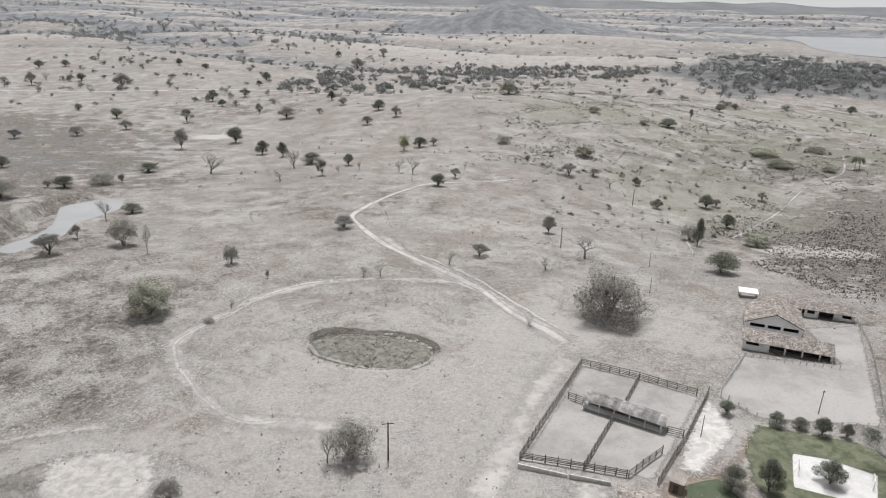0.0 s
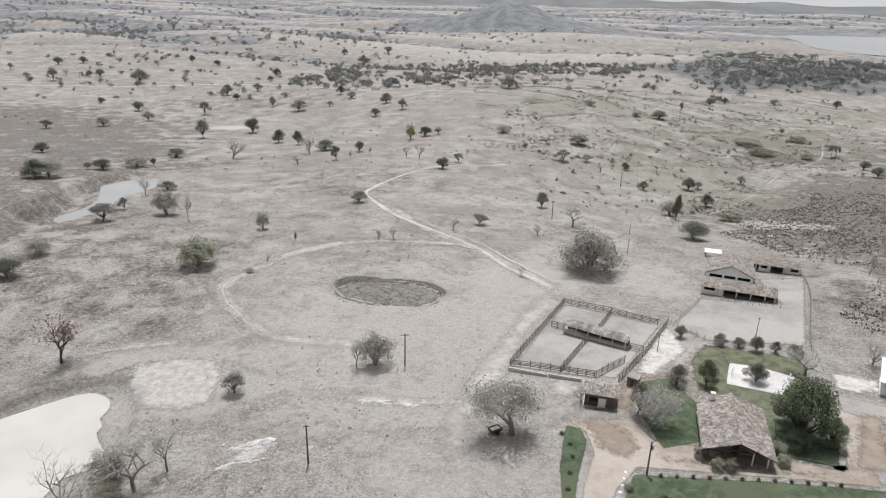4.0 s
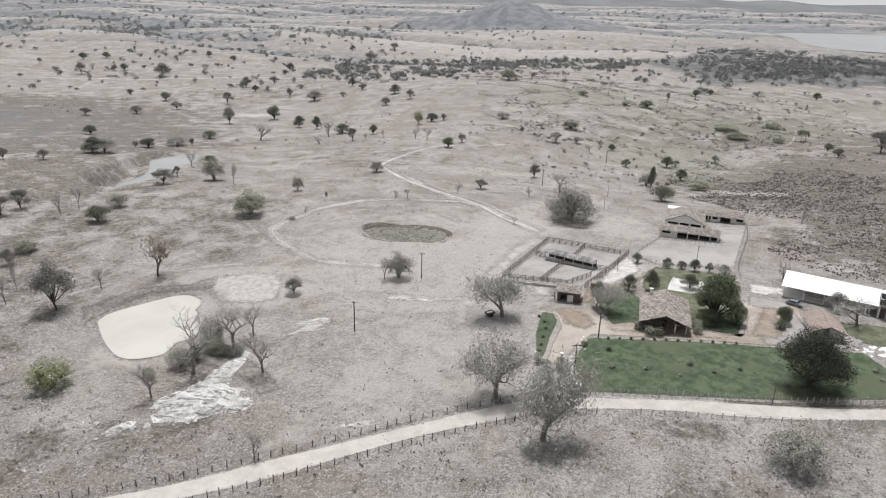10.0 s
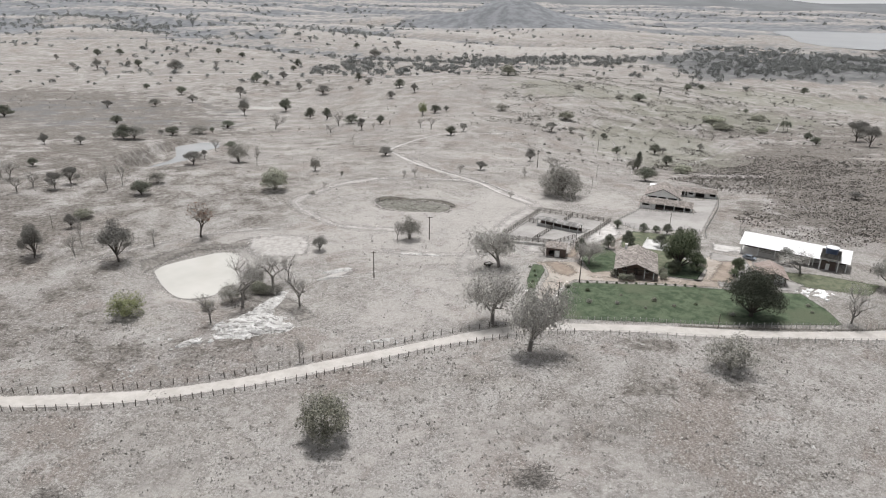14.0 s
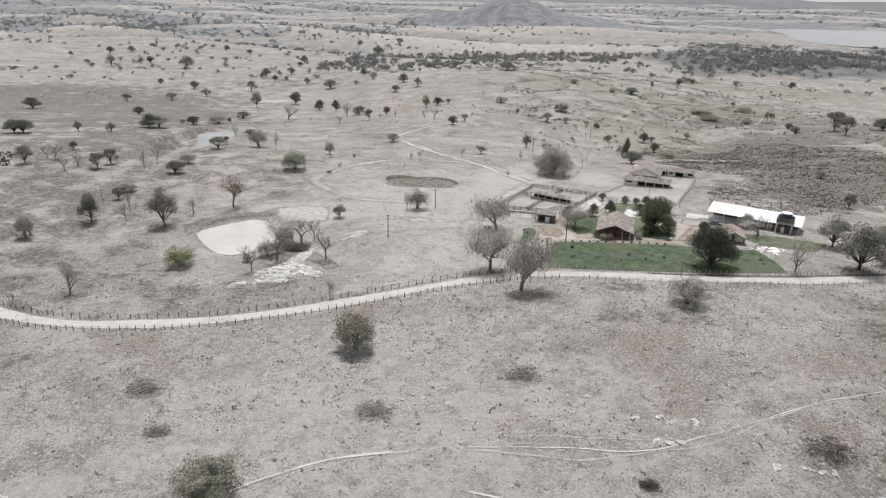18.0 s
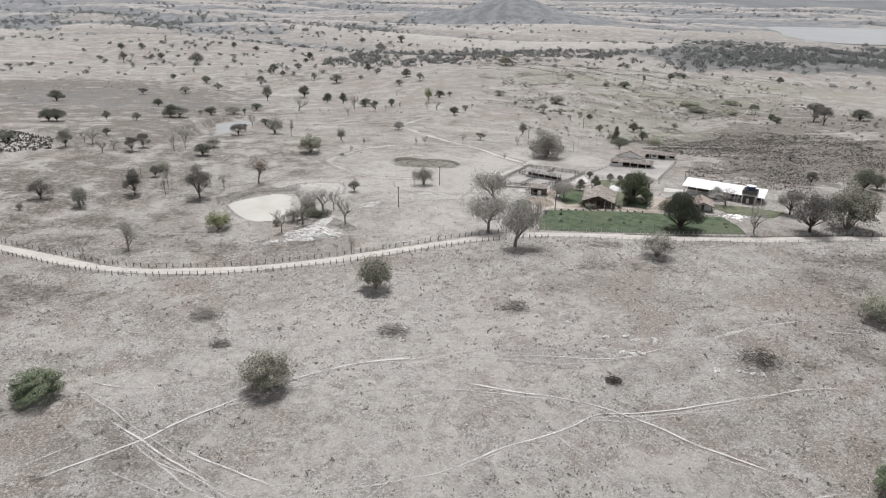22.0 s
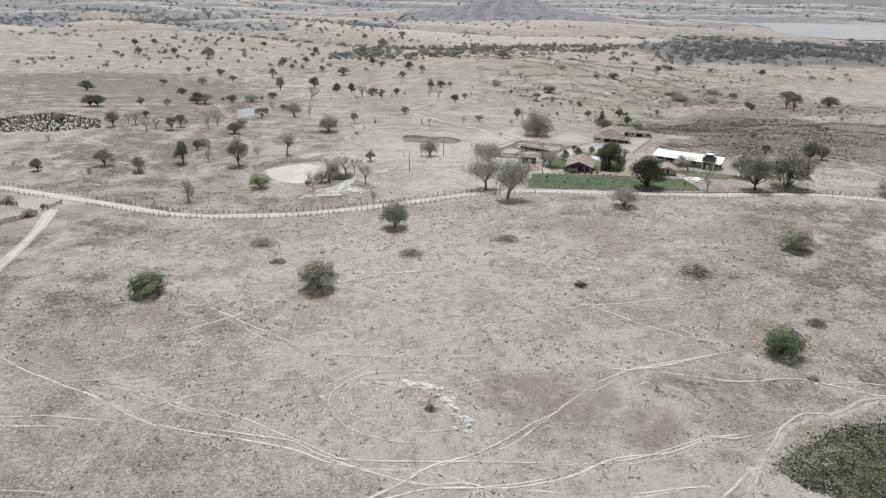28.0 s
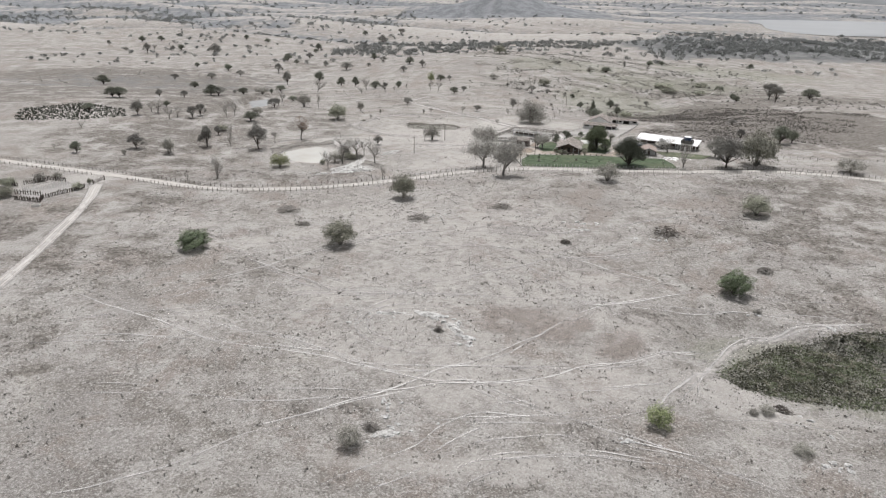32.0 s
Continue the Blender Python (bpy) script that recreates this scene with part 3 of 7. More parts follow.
# trodden pale soil; broad middle tones also lift brightness against lens falloff
WORN_LIFT_TONES = [
    (-5, 110, 55, 45, 0, 2, 0.62), (4, 52, 30, 26, 0, 2, 0.55), (-10, -35, 62, 42, 0, 2, 0.46), (0, -95, 60, 40, 0, 2, 0.46), (-5, 30, 40, 22, 0, 2, 0.4), (-50, 150, 30, 20, 0, 2, 0.35), (14, -128, 46, 14, 0, 2, 0.5), (-20, -118, 30, 12, -15, 2, 0.45),    (-30, -45, 16, 6, 20, 2, 0.5), (22, 150, 16, 16, 0, 2, 0.9), (0, 108, 24, 30, -10, 2, 0.55), (-45, 128, 30, 14, 20, 2, 0.35), (40, 170, 26, 18, 0, 2, 0.45), (10, 240, 50, 14, 0, 2, 0.4), (75, 52, 4, 4, 0, 2, 0.3), (10, 60, 9, 14, 0, 2, 0.45), (-14, 40, 12, 16, 20, 2, 0.3), (55, -128, 9, 10, 0, 2, 0.8), (-5, -135, 26, 8, 0, 2, 0.4), (140, 66, 24, 8, 0, 2, 0.6), (-150, 10, 14, 12, 0, 2, 0.8), (-72, 62, 16, 24, 0, 2, 0.55), (-225, 145, 40, 30, 0, 2, 0.5), (160, 60, 30, 10, 0, 2, 0.4),
]


WOODS = [(247, 873), (280, 763), (268, 655), (351, 712), (441, 704), (700, 720), (1000, 900), (780, 1180), (666, 1074), (576, 1087), (520, 1180), (430, 1130), (340, 960), (275, 924)]


def build_ground():
    xs, ys = axis(-170, 190, 1.5, 5200, 1.06), axis(-260, 260, 1.5, 5200, 1.04)
    ys = ys[ys > -2200]
    gx, gy = np.meshgrid(xs, ys)
    z = terrain(gx, gy)
    nx, ny = len(xs), len(ys)
    v = np.stack([gx, gy, z], -1).reshape(-1, 3)
    j, i = np.meshgrid(np.arange(ny - 1), np.arange(nx - 1), indexing="ij")
    q = np.stack([j * nx + i, j * nx + i + 1, (j + 1) * nx + i + 1, (j + 1) * nx + i], -1).reshape(-1, 4)
    me = bpy.data.meshes.new("ground")
    me.vertices.add(len(v))
    me.vertices.foreach_set("co", v.astype(np.float32).ravel())
    me.loops.add(q.size)
    me.loops.foreach_set("vertex_index", q.ravel().astype(np.int32))
    me.polygons.add(len(q))
    me.polygons.foreach_set("loop_start", np.arange(0, q.size, 4, dtype=np.int32))
    me.update()
    me.validate()
    me.shade_smooth()
    tone = np.zeros((len(v), 4), np.float32)
    tone[:, 3] = 1
    for cx, cy, rx, ry, turn, k, a in DARK_TONES + GREEN_TONES + BARE_TONES + BROWN_TONES + OUTER_TONES + PALE_TONES + WORN_LIFT_TONES:
        c, s = math.cos(radians(turn)), math.sin(radians(turn))
        u, w = ((v[:, 0] - cx) * c + (v[:, 1] - cy) * s) / rx, (-(v[:, 0] - cx) * s + (v[:, 1] - cy) * c) / ry
        tone[:, k] = np.maximum(tone[:, k], a * np.clip(1.5 - np.hypot(u, w), 0, 1))
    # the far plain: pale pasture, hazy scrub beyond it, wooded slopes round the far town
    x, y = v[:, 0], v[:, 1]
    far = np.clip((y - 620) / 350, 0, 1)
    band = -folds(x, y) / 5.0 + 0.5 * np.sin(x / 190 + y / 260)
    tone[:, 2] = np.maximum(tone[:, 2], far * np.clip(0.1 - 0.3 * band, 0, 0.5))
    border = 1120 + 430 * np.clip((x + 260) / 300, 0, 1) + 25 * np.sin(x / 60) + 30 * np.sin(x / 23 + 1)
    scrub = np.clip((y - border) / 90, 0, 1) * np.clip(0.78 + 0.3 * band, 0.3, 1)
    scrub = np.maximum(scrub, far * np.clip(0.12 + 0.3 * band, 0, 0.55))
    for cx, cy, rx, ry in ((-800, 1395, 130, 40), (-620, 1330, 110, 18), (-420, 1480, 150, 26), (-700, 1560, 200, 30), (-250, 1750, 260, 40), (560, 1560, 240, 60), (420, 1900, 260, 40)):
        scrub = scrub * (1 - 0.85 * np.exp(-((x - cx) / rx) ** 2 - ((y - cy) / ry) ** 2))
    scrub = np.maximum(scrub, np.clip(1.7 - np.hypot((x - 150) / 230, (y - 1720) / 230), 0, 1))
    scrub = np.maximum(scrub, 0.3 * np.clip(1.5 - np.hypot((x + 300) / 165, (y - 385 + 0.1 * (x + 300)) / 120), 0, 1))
    woods = np.clip(0.4 + inside(WOODS, x, y) / 50, 0, 1)
    me.attributes.new("woods", "FLOAT", "POINT").data.foreach_set("value", woods.astype(np.float32))
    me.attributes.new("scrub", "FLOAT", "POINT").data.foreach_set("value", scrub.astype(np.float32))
    col = me.color_attributes.new("zone", "FLOAT_COLOR", "POINT")
    col.data.foreach_set("color", np.clip(tone, 0, 1).ravel())
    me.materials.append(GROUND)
    return tagged(new("ground", me), "parched grey-beige pasture rolling away to a hazy plain", "ground", kind="structure")


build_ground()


def far_ridge():
    """Low hills along the horizon; haze is painted in as a blue-grey base colour."""
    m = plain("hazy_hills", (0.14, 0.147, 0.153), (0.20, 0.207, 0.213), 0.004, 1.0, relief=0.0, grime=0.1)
    verts = []
    for a in np.linspace(-1.1, 1.1, 160):
        h = 28 + 7 * math.sin(a * 9 + 1) + 4 * math.sin(a * 23) + 14 * math.exp(-((a - 0.43) / 0.06) ** 2) + 5 * math.sin(a * 61 + math.sin(a * 17))
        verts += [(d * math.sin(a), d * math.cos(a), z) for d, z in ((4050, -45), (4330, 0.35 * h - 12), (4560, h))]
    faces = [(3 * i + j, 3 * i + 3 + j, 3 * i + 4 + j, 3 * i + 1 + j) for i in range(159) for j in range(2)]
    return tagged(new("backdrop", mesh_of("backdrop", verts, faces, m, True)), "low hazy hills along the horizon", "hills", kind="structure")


far_ridge()


def pond(name, poly, level, label, material=WATER):
    c = np.mean(poly, 0)
    ring = spline(list(poly) + [poly[0]], 1.5)[:-1]
    v = [(c[0], c[1], level)] + [(x, y, level) for x, y in ring]
    f = [(0, k + 1, (k + 1) % len(ring) + 1) for k in range(len(ring))]
    return tagged(new(name, mesh_of(name, v, f, material)), label, "pond", kind="structure")


SHORE = [(-87.9, 69.7), (-87.5, 73.2), (-85.1, 76.5), (-80.7, 80.6), (-75.1, 85.2), (-71.3, 86.1), (-67.7, 84.0), (-66.2, 80.8), (-66.5, 77.6), (-64.8, 75.2), (-65.0, 73.4), (-63.2, 70.6), (-61.0, 67.9), (-60.3, 64.9), (-61.6, 62.7), (-64.7, 60.4), (-65.4, 55.4), (-69.0, 53.2), (-72.6, 52.6), (-75.6, 53.8), (-79.4, 57.5), (-83.4, 62.7)]
pond("water", SHORE, -2.42, "milky shallow water of a farm pond")
pond("water", [(-159, 265), (-158, 275), (-149, 279), (-138, 279), (-134, 270), (-134, 258), (-137, 241), (-141, 232), (-142, 222), (-147, 216), (-153, 216), (-156, 222), (-152, 232), (-151, 245)], -12.2, "grey water of a narrow pond", POND_GREY)
pond("water", [(-176, 458), (-166, 472), (-148, 472), (-143, 458), (-150, 450), (-166, 450)], -23.6, "pale shallow pond in a hollow")
pond("water", [(730, 1290), (735, 1420), (790, 1580), (850, 1790), (1100, 1900), (1700, 1800), (1600, 1300), (1000, 1240), (800, 1225)], -20.6, "pale flat reservoir far off", RESERVOIR)

# ---- ways ----
ROAD = [(-300, 62), (-240, 45), (-188, 29), (-172, 25), (-153, 18.5), (-129, 9.5), (-109, 2.0), (-98, -1.2), (-87, -2.5), (-75, -1.7), (-63, -0.1), (-52, 2.7), (-40, 6.9), (-28, 12.6), (-15, 18.6), (-1.5, 24.3), (13, 29.6), (25, 32.2), (43, 32.3), (57, 31), (71, 30.2), (94, 31.4), (113, 34.4), (136, 36.5), (153, 34.5), (171, 30.2), (215, 18), (280, -10)]
strip("road", ROAD, 4.6, ROAD_DIRT, 0.07, label="pale dirt farm road between post fences", category="road")
BRANCH = [(-143, 5), (-141.5, -3), (-137, -16), (-133.4, -30), (-129.7, -50), (-126, -70), (-122, -110)]
strip("track", BRANCH, 5.0, TRACK_DIRT, 0.06, label="pale worn farm track across dry pasture")
for k in (-0.95, 0.95):
    strip("track", [(x + k, y) for x, y in BRANCH], 1.1, ROAD_DIRT, 0.085, label="pale wheel rut of the farm track")
strip("track", [(40, 326), (20, 315), (-6, 304), (-17, 292), (-26, 276), (-35, 252), (-32, 237), (-21, 214), (-10, 200), (2, 187), (11, 174), (18.5, 159), (26, 149), (31, 139)], 3.6, TRACK_DIRT, 0.06, label="pale worn track winding over the pasture")
strip("track", [(12, 172), (2, 180), (-11, 180), (-27, 178), (-40, 172.5), (-47.5, 164.4), (-53, 153), (-58, 146), (-61, 138), (-58, 129), (-50, 117.5), (-43, 110.5), (-36, 106), (-27, 108)], 2.1, TRACK_DIRT, 0.065, label="pale worn track looping round a hollow", wander=0.2)
strip("track", [(12, 172), (2, 180), (-27, 178), (-47.5, 164.4), (-58, 146), (-61, 138), (-58, 129), (-43, 110.5), (-27, 106), (-8, 106)], 7.5, WORN_DIRT, 0.05, label="pale trodden margin of a looping track")
strip("track", [(-12, 206), (3, 192), (14, 176), (23, 160), (34, 144)], 2.2, TRACK_DIRT, 0.075, label="pale second rut line of the winding track", wander=0.3)
strip("track", [(-26, 230), (-10, 200), (11, 174), (26, 149), (33, 138)], 8.5, WORN_DIRT, 0.045, label="pale trodden margin of a winding track")
strip("track", [(33, 142), (21, 121), (13, 101), (6, 84), (2, 70), (4, 58)], 9.0, WORN_DIRT, 0.055, label="broad trampled way beside the corral")
strip("track", [(-28, 84), (-14, 82), (-2, 81), (10, 82), (22, 78)], 6.0, WORN_DIRT, 0.07, label="trampled way across dry pasture")
strip("track", [(118, 262), (137, 284), (162, 312), (197, 355), (232, 386), (262, 440)], 2.4, TRACK_DIRT, 0.08, label="pale path along the edge of a dark field")
strip("track", [(105, 340), (100.5, 299), (97.5, 270), (96, 250), (86, 215)], 2.0, TRACK_DIRT, 0.08, label="narrow pale path into the hollow", wander=0.3)
strip("road", [(-600, 640), (-436, 640), (-386, 648), (-330, 648), (-276, 653), (-221, 657), (-163, 646), (-108, 617), (-47, 585), (2, 625), (31, 685), (83, 739), (140, 800)], 6.5, TRACK_DIRT, 0.35, 6.0, "pale country road far off", "road")
strip("track", [(-112, 66), (-102, 79), (-92.3, 89), (-79.4, 99), (-66, 103.5), (-52, 106)], 5.0, WORN_DIRT, 0.09, label="pale trodden crest of the pond's bank")
trail_count = 0


def trail(line, clear=False):
    """A narrow way trodden by cattle."""
    global trail_count
    k = trail_count = trail_count + 1
    strip("trail", line, (0.6, 0.7, 0.64, 0.56)[k % 4] if clear else (0.54, 0.62)[k % 2], TRAIL_DIRT if clear else TRAIL_FAINT, 0.04 + 0.0012 * k, 0.9, "narrow pale cattle trail across dry pasture", "trail", 0.12 if clear else 0.2, k)


trail([(-30, -122), (-25, -125), (-16, -128), (-8, -130), (2, -130), (11, -128), (18, -125), (26, -120), (34, -118), (41, -115), (51, -109), (59, -106)], True)
trail([(-66, -107), (-52, -112), (-39, -115), (-33, -120)])
trail([(-22, -125), (-13, -126), (-4, -128), (2, -132), (9, -136)], True)
trail([(-16, -133), (-10, -127), (-1, -123), (7, -118), (16, -108), (27, -96), (37, -90), (49, -85), (59, -81)], True)
trail([(-64, -72), (-50, -83), (-37, -90), (-18, -90), (9, -89), (26, -89), (42, -89), (63, -90), (76, -92)])
trail([(-45, -151), (-41, -148), (-33, -144), (-25, -139), (-18, -136), (-8, -131)], True)
trail([(-12, -145), (-2, -142), (7, -141), (15, -140), (22, -138), (26, -137)], True)
trail([(2, -130), (13, -130), (18, -131), (28, -130), (39, -126), (45, -125)], True)
trail([(-1, -124), (7, -123), (18, -122), (25, -120)])
trail([(-105, -92), (-92, -101), (-74, -109), (-62, -116), (-50, -119), (-40, -121), (-31, -123), (-24, -126), (-15, -127), (-4, -126)], True)
trail([(-79, -104), (-65, -108), (-52, -113), (-41, -116), (-35, -121), (-30, -123)])
trail([(-54, -93), (-37, -92), (-18, -91), (2, -89)])
trail([(-95, -120), (-86, -119), (-73, -119)])
trail([(-6, -128), (-1, -131), (4, -135), (9, -137), (12, -138), (16, -142), (25, -140), (34, -136)])
trail([(58, -109), (55, -115), (49, -124), (41, -130)])
trail([(-84, -101), (-80, -101), (-71, -105), (-60, -107), (-53, -112), (-45, -113), (-39, -115)])
trail([(-80, -106), (-72, -105), (-65, -103), (-60, -100), (-53, -97), (-45, -94), (-38, -93), (-29, -93), (-21, -91), (-5, -89)])
trail([(-79, -108), (-72, -111), (-66, -113), (-61, -116), (-52, -117)])
trail([(-81, -104), (-78, -99), (-74, -95), (-70, -91), (-65, -87)])
trail([(-84, -100), (-80, -95), (-77, -91), (-71, -85), (-68, -82)])
trail([(-68, -70), (-59, -75), (-51, -81), (-44, -85), (-36, -90), (-31, -93)])
trail([(-65, -79), (-56, -85), (-47, -89), (-40, -92)])
trail([(-44, -100), (-39, -105), (-35, -110)])
trail([(-53, -74), (-49, -70), (-42, -62), (-36, -58), (-26, -51), (-18, -48), (-10, -46), (-3, -43)])
trail([(-27, -111), (-26, -105), (-22, -99), (-16, -96), (-11, -95)])
trail([(-52, -93), (-36, -90), (-20, -86), (-5, -81), (3, -77), (9, -73), (17, -69), (22, -65), (30, -63), (40, -61), (54, -59), (67, -56)])
trail([(35, -66), (42, -71), (50, -75), (55, -79), (62, -83)])
trail([(-40, -66), (-28, -62), (-17, -58), (-6, -57), (7, -57), (18, -60), (25, -62)])
trail([(24, -62), (32, -55), (39, -49)])
trail([(-6, -161), (-5, -158), (0, -155), (7, -154), (20, -152), (27, -153), (35, -154), (46, -155), (54, -155)])
trail([(-6, -165), (-3, -162), (2, -158), (10, -157)])
trail([(-6, -153), (-2, -148), (4, -146)])
trail([(20, -142), (26, -148), (34, -150), (42, -154), (49, -158), (55, -162)])
trail([(46, -118), (61, -107), (65, -102), (73, -101), (80, -100), (86, -99), (102, -102)])
trail([(43, -139), (56, -138), (67, -140), (78, -142)])
trail([(-107, -117), (-99, -113), (-90, -108), (-82, -106)])
trail([(-104, -122), (-87, -119), (-68, -119)])
trail([(-82, -135), (-70, -135), (-59, -136)])
trail([(-83, -139), (-71, -138), (-60, -138), (-43, -140), (-27, -138), (-14, -137)])
trail([(-23, -166), (-18, -163), (-11, -158), (-6, -154)])
trail([(-18, -166), (-14, -164), (-6, -161)])
trail([(-31, -167), (-27, -163), (-20, -158), (-13, -154)])
trail([(-75, -168), (-67, -166), (-60, -163), (-50, -157), (-43, -151), (-36, -148), (-28, -144)])
trail([(-84, -56), (-74, -57), (-68, -58)])
trail([(-51, -70), (-47, -66), (-40, -63), (-32, -57), (-27, -52), (-19, -47), (-4, -45)])
trail([(-40, -63), (-34, -61), (-30, -58)])
trail([(-4, -42), (6, -40), (15, -35), (23, -30), (30, -25)])
trail([(-4, -44), (7, -41), (21, -40), (35, -40), (44, -40)])
trail([(-4, -45), (5, -45), (20, -46), (31, -44), (43, -41), (55, -35), (63, -31), (72, -27), (84, -24), (96, -20)])
trail([(72, -27), (81, -28), (91, -29)])
trail([(-4, -57), (8, -58), (18, -59), (25, -61), (32, -65), (39, -68)])
trail([(19, -70), (24, -65), (32, -64), (40, -62), (50, -58), (59, -55), (70, -52), (78, -53)])

trail([(-6, -130), (3, -134), (12, -139), (22, -143), (31, -147), (42, -153)])
trail([(0, -125), (29, -121), (45, -114), (61, -106), (77, -100), (99, -99)])
trail([(-6, -144), (4, -142), (12, -139)])
trail([(-6, -147), (0, -144), (11, -143), (22, -142), (32, -138), (39, -132)])
trail([(-5, -155), (5, -154), (14, -152), (25, -153), (32, -155)])
trail([(53, -118), (43, -132), (37, -136)])
trail([(60, -109), (52, -119), (44, -135)])
trail([(35, -92), (20, -74), (7, -59)])
trail([(-6, -151), (2, -149), (12, -147), (24, -146)])
trail([(68, -79), (84, -84), (106, -87)])
trail([(71, -94), (86, -92), (101, -96)])
trail([(-106, -90), (-84, -102), (-62, -116), (-51, -122)])
trail([(-61, -76), (-46, -84), (-30, -91), (-7, -91)])
trail([(-104, -113), (-94, -109), (-77, -104), (-56, -99)])
trail([(-100, -119), (-78, -116), (-59, -118)])
trail([(-80, -58), (-53, -77), (-33, -93)])
trail([(-35, -108), (-26, -100), (-7, -77)])
trail([(-110, -97), (-92, -99), (-71, -96)])
trail([(-75, -121), (-60, -111), (-42, -102), (-26, -100)])
trail([(-19.4, -156.9), (-11.5, -151.2), (-6.4, -144.9), (0.9, -140.4), (11.2, -140.9), (16.2, -139.3)], True)
trail([(-11.7, -156.7), (-6.3, -150.9), (0.7, -145.2), (5.9, -142.9)], True)
trail([(-3.4, -156.3), (2.7, -153.2), (8, -152.2), (14.1, -152.6)], True)
trail([(-55.1, -111.2), (-45, -113.7), (-33.3, -119.4), (-22.9, -125), (-10.5, -129.8), (-0.4, -129.4), (8.7, -135.1)], True)
trail([(-53.2, -117.2), (-40.5, -119.3), (-32.5, -120.5), (-24.7, -124.7), (-10.2, -124.4), (18.8, -122.4)], True)
trail([(21.7, -103.1), (12.2, -111.2), (1.7, -120.6), (-6.7, -125.1), (-13.3, -131), (-18.5, -134.7), (-25.4, -138.9), (-32.3, -143.6), (-38.1, -146.7), (-43, -149.9)], True)
trail([(-44.4, -136.8), (-34.1, -135.2), (-18.5, -134.7), (-7.7, -130.9), (4.7, -129.4), (18.5, -124.5)], True)
trail([(-7.2, -126.6), (-0.9, -129.4), (9.1, -135.9), (16, -140.2)], True)
trail([(-1.2, -139.2), (6.4, -136.6), (10.7, -136.3), (15.5, -140.2)], True)
trail([(24.1, -89.1), (36.2, -90.5), (57.1, -82.4), (69.1, -80.1)], True)
trail([(36.2, -90.5), (52.5, -92), (72.6, -91.1), (86.7, -96.4), (99.8, -98.9)], True)
trail([(22.1, -102.9), (36.2, -90.5)], True)
trail([(19.1, -122.1), (24.3, -121.5), (34.9, -117.4), (40.9, -114.4), (50.8, -109.7), (61.2, -106.1)], True)
trail([(21.3, -130.6), (33.5, -127.7), (45.9, -125.3)], True)
trail([(21.3, -142.8), (25.9, -146.6), (35.5, -149.6), (44.7, -152.7)], True)
trail([(14.4, -151.7), (20.7, -150.9), (29.5, -152.4), (35.3, -153.5)], True)
trail([(-3.9, -81.3), (6.8, -73.9), (18.5, -67.9), (25.5, -63.1), (35.4, -61.1), (48.5, -57.7), (62.2, -53.7), (75.8, -51.3), (86.2, -53.8)], True)
trail([(-4.4, -53.3), (7.9, -56.5), (19.9, -58.7), (27.5, -61), (36, -64.9), (43.4, -70.4), (51.4, -74.7), (58.6, -79.1)], True)
trail([(25.6, -62.5), (32.7, -55.3), (37.3, -50.1)], True)
trail([(-4.6, -44), (17.7, -43.3), (32.9, -42.9), (45.9, -37.9), (62.1, -31), (76, -25.3), (92.1, -20.9)], True)
trail([(76, -25.3), (87.4, -28.1), (100.4, -29.2)], True)
trail([(-72.3, -88.9), (-66.6, -84), (-57.1, -76.4), (-53.3, -71.7), (-47.7, -66.5), (-42.8, -62.3), (-33.4, -54.5), (-20.9, -48.2), (-4.5, -44.8)], True)
trail([(-68.7, -68.8), (-58.5, -74.9), (-48.9, -81.2), (-36.2, -89.1)], True)
trail([(-75.8, -85.3), (-70, -80.1), (-64.4, -74.6)], True)
trail([(-81.2, -55.8), (-67.5, -60.1), (-51.4, -60.2)], True)
trail([(-53.4, -75.1), (-42.8, -80.9), (-26.2, -88.5)], True)
trail([(3.0, -107.5), (1.6, -103.6), (-2.3, -100.5), (-7.9, -98.7), (-14.1, -98.7), (-19.7, -100.5), (-23.6, -103.6), (-25.0, -107.5), (-23.6, -111.4), (-19.7, -114.5), (-14.1, -116.3), (-7.9, -116.3), (-2.3, -114.5), (1.6, -111.4), (3.0, -107.5)])
trail([(3.0, -101.5), (-2.5, -98.0), (-9.8, -96.5), (-17.2, -97.3), (-23.5, -100.2), (-27.3, -104.6), (-27.8, -109.7), (-25.0, -114.5), (-19.5, -118.0), (-12.2, -119.5), (-4.8, -118.7)])
strip("trail", [(36, -136), (41.5, -129.4), (51.3, -119.5), (57.9, -111.1), (65.3, -103), (69.4, -100.1), (76.7, -99.7), (86, -97.7), (104, -97)], 0.85, TRAIL_FAINT, 0.16, 0.9, "pale trodden path round a damp hollow", "trail", 0.2, 5)
strip("track", [(40, -131), (51, -120), (58, -112), (66, -104), (78, -100), (104, -97)], 6.0, WORN_DIRT, 0.035, label="pale trodden margin of a damp hollow")

# ---- sheets of earth and turf round the farm ----
patch("lawn", [(25.2, 36.4), (26.6, 49.6), (31.5, 60), (45, 58.8), (72, 56.8), (92.3, 55.6), (94, 45), (93.5, 36.4), (66, 34.6)], LAWN_GRASS, 0.10, label="mown green lawn before the farmhouse", category="lawn")
patch("lawn", [(38.5, 66.8), (46, 68.8), (50, 82), (47, 92), (40.5, 90), (37.5, 78)], LAWN_GRASS, 0.09, label="green grass beside the farmhouse", category="lawn")
patch("lawn", [(57, 64.6), (67.5, 62.4), (70, 74), (69, 80), (78, 96), (79.6, 101.5), (60.5, 108.6), (54.7, 101), (52, 91), (54, 82)], ROUGH_GRASS, 0.08, label="patchy green grass behind the farmhouse", category="lawn")
